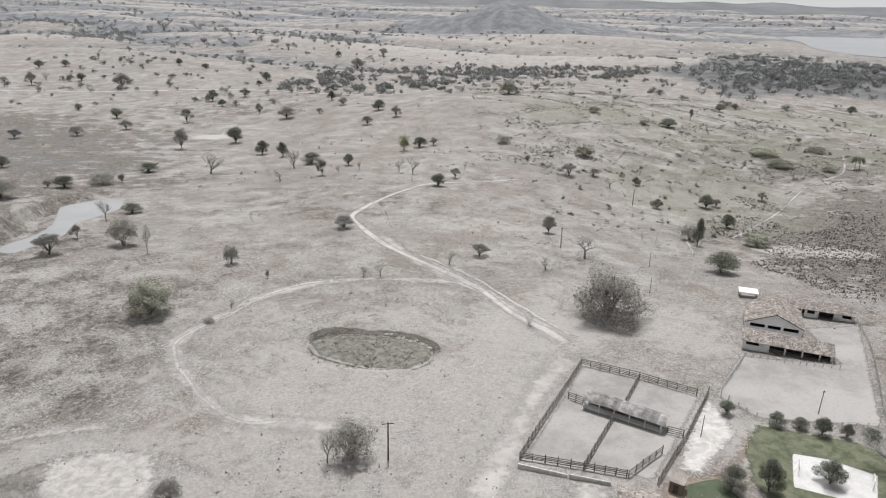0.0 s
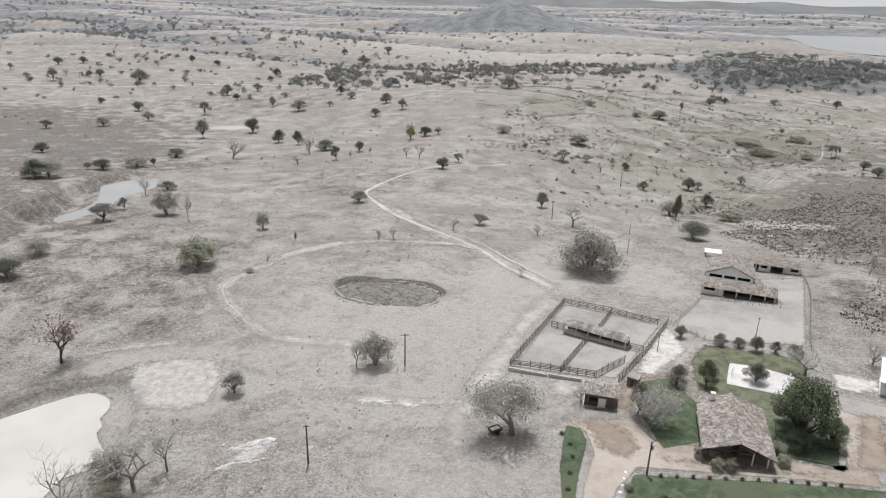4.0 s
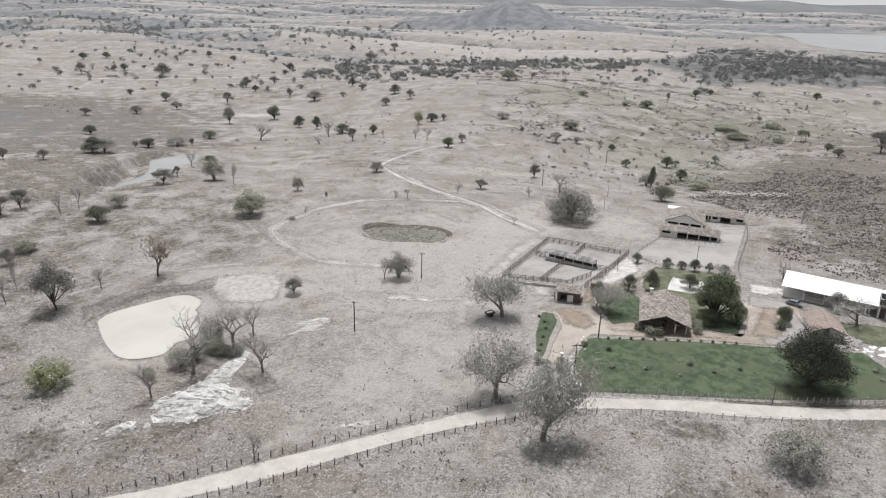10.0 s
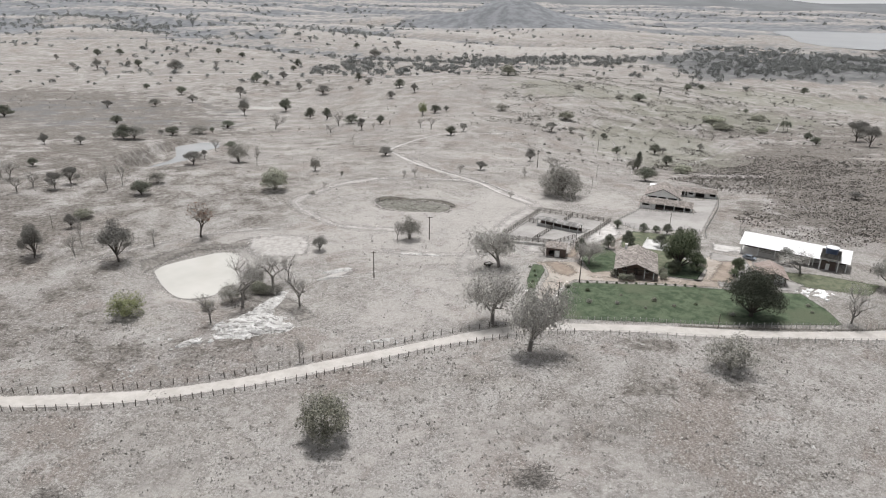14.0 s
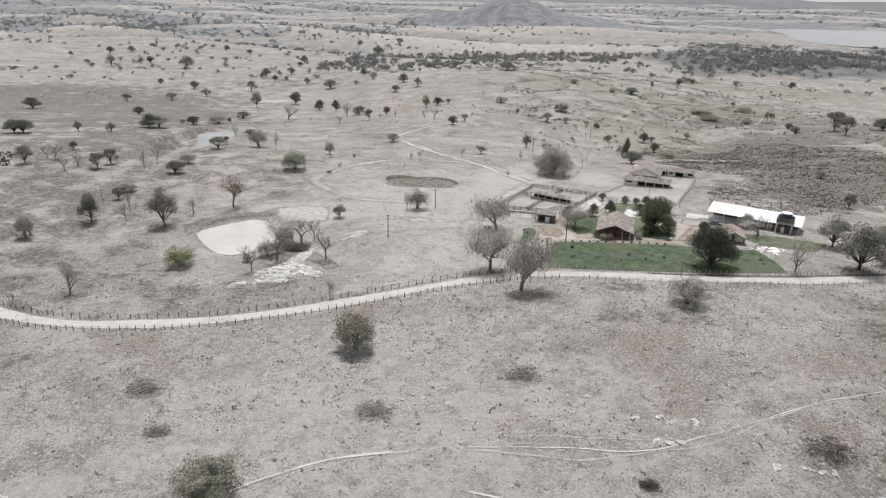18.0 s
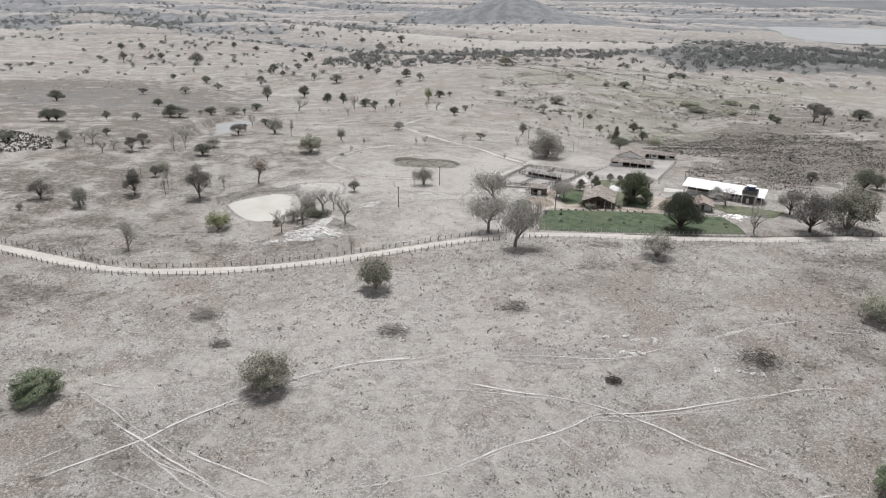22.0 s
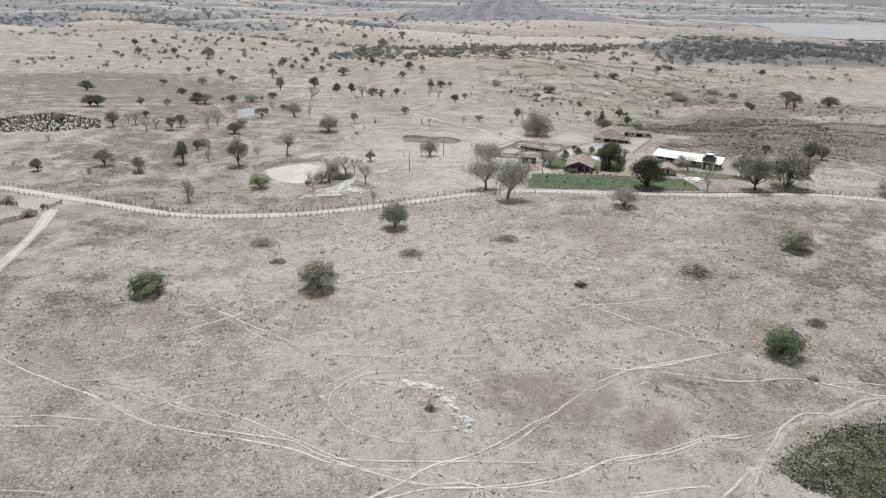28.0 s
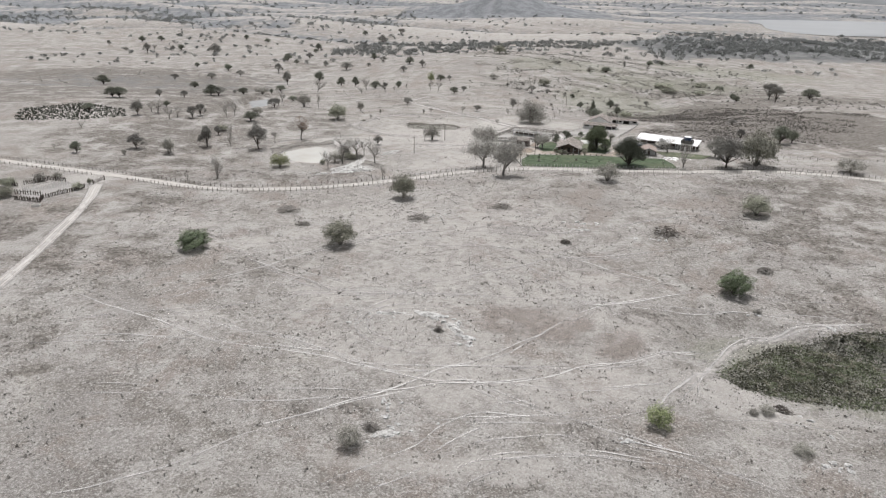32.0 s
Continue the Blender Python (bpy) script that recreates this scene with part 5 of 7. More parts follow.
GREEN_C = [(-300, 553, 6.7, 5.5), (226, 564, 8.7, 6.5), (-188, 570, 6.9, 5.7), (-97, 576, 7.9, 7.7), (244, 579, 6.0, 5.8), (-204, 595, 11.3, 9.8), (368, 621, 9.6, 7.1), (-186, 682, 7.0, 5.6), (-376, 708, 10.8, 8.1), (-192, 733, 9.9, 9.6), (-459, 778, 10.5, 8.9), (-437, 793, 10.7, 7.7), (-285, 817, 9.6, 6.6), (-320, 830, 8.3, 8.1), (-164, 1050, 10.4, 8.4)]
BARE_A = [(-109, 5, 1.7, 5.1), (-100, 14, 6.0, 8.7), (-33, 14, 4.0, 6.0), (-101, 16, 5.7, 9.5), (-58.3, 32.6, 4.6, 8.4), (96, 38, 8.2, 10.8), (-53.7, 42.2, 9.6, 13.5), (-39.1, 42.5, 6.2, 10.4), (-48.6, 53.6, 9.5, 11.5), (-191, 58, 3.5, 2.9), (-136, 58, 7.6, 6.2), (-46, 60, 4.4, 9.0), (99, 70, 13.0, 7.0), (-113, 74, 3.3, 8.5), (27, 82, 4.9, 4.0), (-115, 82, 2.7, 10.9), (-94, 85, 3.8, 7.3), (77, 94, 8.0, 6.2), (-19, 95, 3.2, 7.2), (94, 99, 6.8, 5.7), (-200, 101, 4.0, 4.4), (-166, 133, 5.6, 7.3), (-164, 140, 5.2, 6.9), (-136, 142, 3.8, 9.5)]
BARE_B = [(-134, 150, 3.4, 9.7), (-180, 151, 7.3, 8.0), (22, 152, 3.9, 3.0), (-184, 152, 5.2, 7.6), (-54, 156, 2.6, 3.2), (128, 158, 3.5, 7.4), (129, 174, 1.8, 5.1), (-23, 180, 3.3, 3.9), (-18, 181, 3.3, 5.1), (32, 193, 3.5, 4.1), (2, 195, 3.9, 5.0), (-93, 197, 3.1, 10.0), (132, 200, 2.0, 5.3), (47, 208, 8.6, 9.1), (-127, 240, 4.6, 8.0), (-79, 315, 7.0, 5.0), (-16, 325, 6.6, 8.1), (-53, 328, 3.0, 4.7), (83, 328, 7.2, 5.2), (-23, 330, 5.4, 7.7), (-119, 333, 15.3, 11.0), (-43, 333, 2.4, 6.1), (10, 336, 2.5, 4.2), (-79, 345, 12.6, 10.7)]
BARE_C = [(-273, 675, 6.9, 11.3), (-413, 709, 10.8, 8.1)]
LIME = [(35, -142, 4.6, 4.6), (-80, 36, 7.6, 5.7), (-24, 387, 5.5, 9.6)]
THORN = [(-23, -152, 4.4, 4.0), (59, -135, 3.0, 1.8), (58, 15, 9.4, 7.6), (170, 40, 11.8, 6.4), (-154, 49, 2.4, 2.8), (-136, 55, 5.1, 8.4), (-55, 57, 5.1, 5.9), (-15, 96, 6.8, 8.2), (-57, 148, 2.5, 1.4), (-122, 155, 6.5, 5.5), (-50, 177, 1.1, 3.0), (-64, 189, 4.6, 6.4), (-104, 205, 8.9, 9.8), (97, 251, 7.2, 6.9), (-158, 301, 11.2, 5.8), (35, 405, 8.6, 5.4), (139, 475, 6.6, 3.9), (108, 497, 8.6, 4.4), (140, 571, 5.9, 3.0)]
SCRUB = [(-39, -59, 8.8, 8.0), (103, -22, 8.6, 7.4), (-23, -12, 8.2, 9.2), (131, 46, 15.4, 15.2), (-128, 108, 5.9, 3.4), (-73, 151, 9.9, 9.1), (123, 249, 9.6, 5.0), (80, 383, 10.3, 6.4), (225, 388, 8.4, 4.3), (198, 393, 15.0, 4.6), (201, 421, 18.0, 4.8), (245, 442, 12.4, 4.4), (50, 557, 13.3, 11.0)]
PALM = [(244, 395, 5.7, 10.5), (248, 397, 5.3, 9.5), (242, 461, 4.9, 6.3)]
RUSSET = [(-83, 95, 9.2, 12.1)]
GREAT = [(16, 20, 10.6, 15.2), (8.8, 33, 10.2, 12.6), (12.7, 71, 10.4, 11.6), (39, 74, 6.4, 7.3)]
LUSH = [(73, -81, 7.4, 6.8), (-82, -64, 8.2, 5.8)]


rng = np.random.default_rng(3)


def set_out(rows, kinds, category, group):
    for k, (x, y, w, h) in enumerate(rows):
        plant(kinds[int(rng.integers(len(kinds)))], x, y, w * 1.12, h * 1.0, rng.uniform(0, 360), category, group)


for rows in (GREEN_A, GREEN_B, GREEN_C):
    set_out(rows, GREEN_KINDS, "tree", "leafy green trees")
for rows in (GREY_A, GREY_B, GREY_C):
    set_out(rows, GREY_KINDS, "tree", "dusty flat-crowned trees")
for rows in (BARE_A, BARE_B, BARE_C):
    set_out(rows, BARE_KINDS, "tree", "bare trees")
set_out(THORN, THORN_KINDS, "bush", "thorn bushes")
set_out(SCRUB, SCRUB_KINDS, "bush", "scrub bushes")
set_out(LUSH, LUSH_KINDS, "bush", "leafy bushes")
set_out(LIME, [LIME_KIND], "bush", "")
set_out(RUSSET, [RUSSET_KIND], "tree", "")
set_out([(x, y, w * 1.15, h) for x, y, w, h in GREAT], GREAT_KINDS, "tree", "large grey trees")
plant(MANGO_KIND, 72.6, 40.2, 16.5, 12.6, 40)
plant(DOME_KIND, 43, 157.5, 18.5, 14.5, 20)
set_out(PALM, [PALM_KIND], "palm", "palms")


# far trees and woods, past counting
def far_trees(name, spots, label, leaf, sprays=90, low=0.24, high=0.6):
    vs, fs, n = [], [], 0
    for x, y, w, h in spots:
        z = float(terrain(x, y))
        lobes = np.stack([rng.normal(0, 0.19 * w, 5), rng.normal(0, 0.19 * w, 5), rng.uniform(low, high, 5) * h], 1)
        v, f = leaves(rng, lobes, sprays, 0.27 * w, 0.1 * w, 0.9 * min(h / w, 1.2), 0.4)
        t = 0.03 * w
        v = np.vstack([v, [(-t, 0, -0.3), (t, 0, -0.3), (t * 0.6, t, 0.6 * h), (-t * 0.6, -t, 0.6 * h)]]) + np.array((x, y, z))
        f = np.vstack([f, np.array([[0, 1, 2], [0, 2, 3]]) + 4 * sprays])
        vs.append(v)
        fs.append(f + n)
        n += len(v)
    return tagged(new(name, mesh_of(name, np.vstack(vs), np.vstack(fs), leaf)), label, "trees", kind="stuff")


def scatter(count, x0, x1, y0, y1, wmin, wmax, wants=None):
    out = []
    while len(out) < count:
        x, y = rng.uniform(x0, x1), rng.uniform(y0, y1)
        if abs(x) > 0.72 * y + 260 or (wants and rng.random() > wants(x, y)):
            continue
        w = rng.uniform(wmin, wmax)
        out.append((x, y, w, w * rng.uniform(0.55, 0.95)))
    return out


def clumped(x, y):
    return max(0.05, min(1, 0.35 + 0.6 * math.sin(x / 83 + 1.7 * math.sin(y / 140)) * math.sin(y / 67 + x / 210)))


def lone_plain(x, y):
    if 640 < x < 1800 and 1240 < y < 1950 or math.hypot((x - 150) / 260, (y - 1720) / 240) < 1:
        return 0.0
    return float(np.clip(0.45 - 0.09 * folds(np.float64(x), np.float64(y)), 0.06, 1)) if y > 900 else 1.0


def in_woods(x, y):
    return float(np.clip(0.3 + inside(WOODS, np.array([x]), np.array([y]))[0] / 70, 0.0, 1.0))


GROVE = [(-150, 650), (-60, 612), (30, 690), (90, 745), (200, 800), (255, 880), (150, 950), (60, 920), (-40, 950), (-140, 820)]


def in_grove(x, y):
    d = inside(GROVE, np.array([x]), np.array([y]))[0]
    return 0.0 if d < -12 else float(np.clip(1.0 - d / 70, 0.25, 1.0))


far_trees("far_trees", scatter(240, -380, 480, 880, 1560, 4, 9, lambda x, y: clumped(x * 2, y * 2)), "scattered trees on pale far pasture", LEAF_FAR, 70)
far_trees("far_trees", scatter(300, -800, 900, 600, 1500, 4, 10, lambda x, y: lone_plain(x, y) * clumped(x, y)), "scattered trees on the far plain, haze in their colour", LEAF_FAR)
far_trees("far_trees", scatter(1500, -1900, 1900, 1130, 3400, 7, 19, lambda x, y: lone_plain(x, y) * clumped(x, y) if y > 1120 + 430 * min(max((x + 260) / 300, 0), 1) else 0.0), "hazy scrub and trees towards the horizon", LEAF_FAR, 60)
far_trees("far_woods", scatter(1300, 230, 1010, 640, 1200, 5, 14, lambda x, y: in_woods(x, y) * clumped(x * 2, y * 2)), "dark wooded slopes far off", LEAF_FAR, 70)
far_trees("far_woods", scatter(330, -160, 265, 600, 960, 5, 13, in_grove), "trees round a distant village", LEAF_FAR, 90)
far_trees("far_scrub", scatter(520, 40, 330, 230, 620, 1.2, 4.5, lambda x, y: clumped(x * 3, y * 3)), "low scrub in the green hollow", LEAF_GREY, 40, 0.0, 0.35)
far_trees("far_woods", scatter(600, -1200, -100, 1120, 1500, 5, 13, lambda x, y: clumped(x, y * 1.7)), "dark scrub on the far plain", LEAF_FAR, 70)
far_trees("far_trees", scatter(260, -520, 420, 560, 1100, 4, 10, lambda x, y: lone_plain(x, y) * clumped(x * 1.6, y * 1.6)), "scattered trees on far pasture, haze in their colour", LEAF_FAR, 70)
far_trees("far_scrub", scatter(300, -420, 60, 300, 640, 1.0, 3.2, lambda x, y: clumped(x * 2, y * 2)), "low dry scrub on far pasture", LEAF_GREY, 30, 0.0, 0.35)
far_trees("far_scrub", scatter(800, 60, 360, 240, 560, 0.8, 2.8, lambda x, y: clumped(x * 5, y * 3)), "low bushes in the rough valley", LEAF_GREY, 26, 0.0, 0.35)
far_trees("dry_scrub", scatter(420, -230, 240, 150, 430, 0.5, 1.7, lambda x, y: clumped(x * 4, y * 4)), "small dry shrubs dotted over the pasture", LEAF_GREY, 26, 0.0, 0.3)

# ---- fences ----
def post_mesh(name, material, height, radius, seed):
    r = random.Random(seed)
    bm = bmesh.new()
    tube(bm, (0, 0, -0.3), (r.uniform(-0.05, 0.05), r.uniform(-0.05, 0.05), height), radius, radius * 0.85, 6)
    me = bpy.data.meshes.new(name)
    bm.to_mesh(me)
    bm.free()
    me.materials.append(material)
    return me


DARK_POSTS = [post_mesh("post", DARK_WOOD, h, 0.09, k) for k, h in enumerate((1.35, 1.45, 1.25))]
PALE_POSTS = [post_mesh("post", WHITE_POST, h, 0.09, 10 + k) for k, h in enumerate((1.3, 1.4, 1.2))]
GREY_POSTS = [post_mesh("post", WOOD, h, 0.10, 20 + k) for k, h in enumerate((1.75, 1.9, 1.65))]


def wires(fence, pts, heights, material, radius=0.02):
    for h in heights:
        bm = bmesh.new()
        for a, b in zip(pts, pts[1:]):
            tube(bm, (*a, float(terrain(*a)) + h), (*b, float(terrain(*b)) + h), radius, radius, 3)
        part("wire", bm, material, fence)


def post_fence(line, spacing, posts, label, heights=(0.45, 0.8, 1.15), jitter=0.15):
    r = random.Random(len(line) * 7 + int(line[0][0]))
    fence = thing("post_fence", label, "fence")
    c = spline(line, 0.5)
    run = np.r_[0, np.cumsum(np.hypot(*np.diff(c, axis=0).T))]
    pts = []
    for s in np.arange(0, run[-1], spacing):
        s += r.uniform(-jitter, jitter) * spacing
        p = (float(np.interp(s, run, c[:, 0])), float(np.interp(s, run, c[:, 1])))
        pts.append(p)
        part("post", posts[r.randrange(len(posts))], None, fence, m=on_ground(*p, r.uniform(0, 360)) @ pose(0, 0, 0, r.gauss(0, 3), r.gauss(0, 3), 0))
    wires(fence, pts, heights, STEEL)
    return fence


def beside(line, off):
    c = spline(line, 4.0)
    d = np.gradient(c, axis=0)
    d /= np.hypot(d[:, 0], d[:, 1])[:, None]
    return [(float(x), float(y)) for x, y in c + np.stack([-d[:, 1], d[:, 0]], 1) * off]


SOUTH = beside(ROAD, -3.3)
NORTH = beside(ROAD, 3.1)
post_fence([p for p in SOUTH if -134 < p[0] < 30], 2.0, DARK_POSTS, "dark wooden posts and wire along the farm road")
post_fence([p for p in SOUTH if 30 <= p[0] < 215], 2.1, PALE_POSTS, "weathered grey posts and wire along the farm road")
post_fence([p for p in SOUTH if -240 < p[0] < -147], 2.4, DARK_POSTS, "dark wooden posts and wire along the farm road")
post_fence([p for p in NORTH if -240 < p[0] < 22], 2.3, DARK_POSTS, "wooden posts and wire on the pasture side of the road")
post_fence([(25.5, 35.6), (45, 35.4), (66, 33.9), (94, 35.4), (115, 37.8)], 1.55, PALE_POSTS, "pale posts and wire between lawn and road")
post_fence([(115, 37.8), (136, 39.8), (153, 37.8), (171, 33.6), (215, 21)], 2.4, DARK_POSTS, "wooden posts and wire along the farm road")
post_fence([(70, 137), (66, 131), (57.5, 119.4)], 1.8, PALE_POSTS, "pale post fence down to the corral")
post_fence([(108, 158), (101, 140), (93, 124), (85, 108), (82, 98)], 2.2, PALE_POSTS, "pale post fence beside the swept yard")
post_fence([(70.5, 137.4), (78, 134), (90, 131)], 1.6, PALE_POSTS, "pale post fence before the old farmstead")
post_fence([(57.5, 118.6), (62, 110), (70, 108), (84, 107)], 2.2, PALE_POSTS, "sparse pale posts along the swept yard")
post_fence([(120, 72), (140, 66), (170, 62), (220, 58)], 3.0, DARK_POSTS, "sparse wooden posts and wire past the shed")


def rail_fence(line, label, height=1.7, rails=4, bay=2.0, posts=GREY_POSTS, material=WOOD):
    """Corral fence: posts and sawn rails nailed on them."""
    fence = thing("rail_fence", label, "fence", group="corral fences")
    rr = random.Random(int(line[0][0] * 10))
    for a, b in zip(line, line[1:]):
        n = max(round(math.dist(a, b) / bay), 1)
        pts = [(a[0] + (b[0] - a[0]) * k / n, a[1] + (b[1] - a[1]) * k / n) for k in range(n + 1)]
        for p in pts if a is line[0] else pts[1:]:
            part("post", posts[rr.randrange(3)], None, fence, m=on_ground(*p, rr.uniform(0, 360)))
        for k in range(rails):
            for p, q in zip(pts[::2], pts[2::2] + ([pts[-1]] if n % 2 else [])):
                if p == q:
                    continue
                h = 0.4 + k * (height - 0.5) / (rails - 1) + rr.uniform(-0.05, 0.05)
                pa, pb = Vector((*p, float(terrain(*p)) + h)), Vector((*q, float(terrain(*q)) + h + rr.uniform(-0.04, 0.04)))
                m = Matrix.Translation((pa + pb) / 2) @ (pb - pa).to_track_quat("X", "Z").to_matrix().to_4x4()
                L = (pb - pa).length / 2 + 0.1
                part("rail", boxes((-L, -0.03, -0.07, L, 0.03, 0.07)), material, fence, m=m)
    return fence


CORRAL_LABEL = "weathered grey timber rail fence of the corral"
rail_fence([(14.2, 96.2), (31.3, 131.0)], CORRAL_LABEL)
rail_fence([(31.3, 131.0), (42.6, 125.2), (52.6, 118.6)], CORRAL_LABEL)
rail_fence([(55.3, 119.4), (45.5, 103.5), (36.2, 89.8)], CORRAL_LABEL)
rail_fence([(14.2, 96.2), (24.7, 93.4), (31.5, 91.6)], CORRAL_LABEL, 1.5)
rail_fence([(24.7, 93.4), (33.3, 109)], CORRAL_LABEL)
rail_fence([(36.5, 113.8), (42.6, 125.2)], CORRAL_LABEL)
rail_fence([(31.8, 91.4), (39.5, 98.5)], CORRAL_LABEL)
rail_fence([(26, 116.5), (28.6, 114.6)], CORRAL_LABEL)
rail_fence([(42.4, 105.0), (45.0, 103.8)], CORRAL_LABEL)
WEST_LABEL = "dark close-set timber fence of a stock pen"
STAKES = [post_mesh("stake", DARK_WOOD, h, 0.16, 30 + k) for k, h in enumerate((1.7, 1.9, 1.55))]


def palisade(line, gap=0.62):
    """Upright stakes set close together, tied by one rail."""
    fence = thing("palisade", WEST_LABEL, "fence", group="stock pen fences")
    rr = random.Random(int(line[0][0] * 10))
    for a, b in zip(line, line[1:]):
        n = max(int(math.dist(a, b) / gap), 1)
        for k in range(n):
            p = (a[0] + (b[0] - a[0]) * k / n + rr.gauss(0, 0.06), a[1] + (b[1] - a[1]) * k / n + rr.gauss(0, 0.06))
            part("stake", STAKES[rr.randrange(3)], None, fence, m=on_ground(*p, rr.uniform(0, 360)) @ pose(0, 0, 0, rr.gauss(0, 4), rr.gauss(0, 4), 0))
        bm = tube(bmesh.new(), (*a, float(terrain(*a)) + 1.2), (*b, float(terrain(*b)) + 1.2), 0.07, 0.07, 6)
        part("rail", bm, DARK_WOOD, fence)


palisade([(-162, -20.6), (-151.0, -23.8)])
palisade([(-151.0, -23.8), (-152.3, -19.6), (-149.4, -14.0), (-146.6, -9.7), (-144.9, -3.2)])
palisade([(-179.2, -0.8), (-170.3, -4.2)])
palisade([(-169.7, -1.5), (-166.3, 1.7), (-164.0, 5.6), (-156.3, 4.2)])
palisade([(-165.8, -13.8), (-159.5, -14.6), (-154.0, -16.2)], 1.0)
post_fence([(-166, -9.8), (-160.5, -6.5), (-155.6, 2.8)], 1.0, PALE_POSTS, "row of pale stakes inside the stock pen")
post_fence([(-164, -13), (-158, -9), (-152.8, 0)], 1.1, PALE_POSTS, "row of pale stakes inside the stock pen")
trough = thing("water_trough", "small pale concrete trough beside the stock pen", "trough", on_ground(-149.8, -28.2, 12))
part("basin", boxes((-1.4, -0.6, -0.1, 1.4, -0.48, 0.7), (-1.4, 0.48, -0.1, 1.4, 0.6, 0.7), (-1.4, -0.48, -0.1, -1.28, 0.48, 0.7), (1.28, -0.48, -0.1, 1.4, 0.48, 0.7), (-1.28, -0.48, -0.1, 1.28, 0.48, 0.1)), CONCRETE, trough)
patch("yard", [(-168, -10), (-163, 4), (-155, 3.6), (-146, -2.6), (-148, -10), (-152, -19), (-161, -19)], YARD_DIRT, 0.07, 0.9, "pale trampled earth inside the stock pen", "yard", 1.5)
for k, (x, y, w, h) in enumerate([(-168, -17, 7, 4), (-174.6, -3.5, 6, 3.4), (-166.8, 4.2, 5, 3.4), (-162, 8, 4, 3), (-146.4, -6.5, 4.2, 2.8), (-145.8, 1.2, 2.2, 2.4), (-180, -12, 6, 3.6)]):
    plant((SCRUB_KINDS + THORN_KINDS)[k % 4], x, y, w, h, k * 66, "bush", "stock pen bushes", "dull green bush beside the stock pen")


# gate between road and track
gate = thing("field_gate", "dark timber field gate beside the road", "gate", on_ground(-143.8, 4.4, 77))
for k in range(2):
    part("gate_post", boxes((-3.2 + 6.3 * k, -0.12, -0.2, -2.95 + 6.3 * k, 0.12, 1.9)), DARK_WOOD, gate)
for k in range(5):
    part("rail", boxes((-2.95, -0.03, 0.3 + 0.28 * k, 3.1, 0.03, 0.42 + 0.28 * k)), DARK_WOOD, gate)

# ---- farm buildings ----
def axes(origin, x, y, z):
    m = Matrix.Identity(4)
    for k, a in enumerate((x, y, z)):
        for i in range(3):
            m[i][k] = a[i]
    m.translation = origin
    return m


def gable_roof(owner, length, half, eave, ridge, material, pitch=0.32, label=""):
    """Two tiled slopes, a ridge and barge boards; the ridge runs along y."""
    slope = math.hypot(half, ridge - eave)
    c, s = half / slope, (ridge - eave) / slope
    rf = part("roof", tiles("roof", length, slope, material, pitch, rng=np.random.default_rng(int(length * 10))), None, owner, label, axes((0, length / 2, ridge), (0, -1, 0), (c, 0, s), (-s, 0, c)))
    part("roof", tiles("roof", length, slope, material, pitch, rng=np.random.default_rng(int(length * 11))), None, owner, label, axes((0, -length / 2, ridge), (0, 1, 0), (-c, 0, s), (s, 0, c)))
    bm = bmesh.new()
    n = int(length / 0.45)
    for k in range(n):
        y = -length / 2 + (k + 0.5) * length / n
        tube(bm, (0, y - 0.27, ridge + 0.02), (0, y + 0.27, ridge + 0.05), 0.17, 0.14, 8)
    part("ridge_cap", bm, material, owner)
    for y in (-length / 2 - 0.03, length / 2 - 0.03):
        for k in (-1, 1):
            bm = boxes((0, 0, -0.16, slope, 0.06, 0.0))
            part("barge_board", bm, DARK_WOOD, owner, m=axes((0, y, ridge), (k * c, 0, -s), (0, 1, 0), (k * s, 0, c)))
    return rf


def lean_roof(owner, length, depth, back, front, material, y0=0.0, label="", pitch=0.32):
    """One tiled slope falling towards -y; it is length wide along x, its upper edge at y0."""
    slope = math.hypot(depth, back - front)
    c, s = depth / slope, (back - front) / slope
    return part("roof", tiles("roof", length, slope, material, pitch, rng=np.random.default_rng(int(length * 7))), None, owner, label, axes((-length / 2, y0, back), (1, 0, 0), (0, c, s), (0, -s, c)))


def window_in(owner, x0, x1, z0, z1, m, frame_mat, shut_mat):
    """A shuttered window set in an opening of a wall that runs along x."""
    w = part("window", boxes((x0, 0.02, z0, x0 + 0.08, 0.14, z1), (x1 - 0.08, 0.02, z0, x1, 0.14, z1), (x0 + 0.08, 0.02, z1 - 0.08, x1 - 0.08, 0.14, z1), (x0 + 0.08, 0.02, z0, x1 - 0.08, 0.14, z0 + 0.08)), frame_mat, owner, m=m)
    mid = (x0 + x1) / 2
    part("shutter", boxes((x0 + 0.08, 0.06, z0 + 0.08, mid - 0.01, 0.1, z1 - 0.08)), shut_mat, w)
    part("shutter", boxes((mid + 0.01, 0.06, z0 + 0.08, x1 - 0.08, 0.1, z1 - 0.08)), shut_mat, w)
    return w


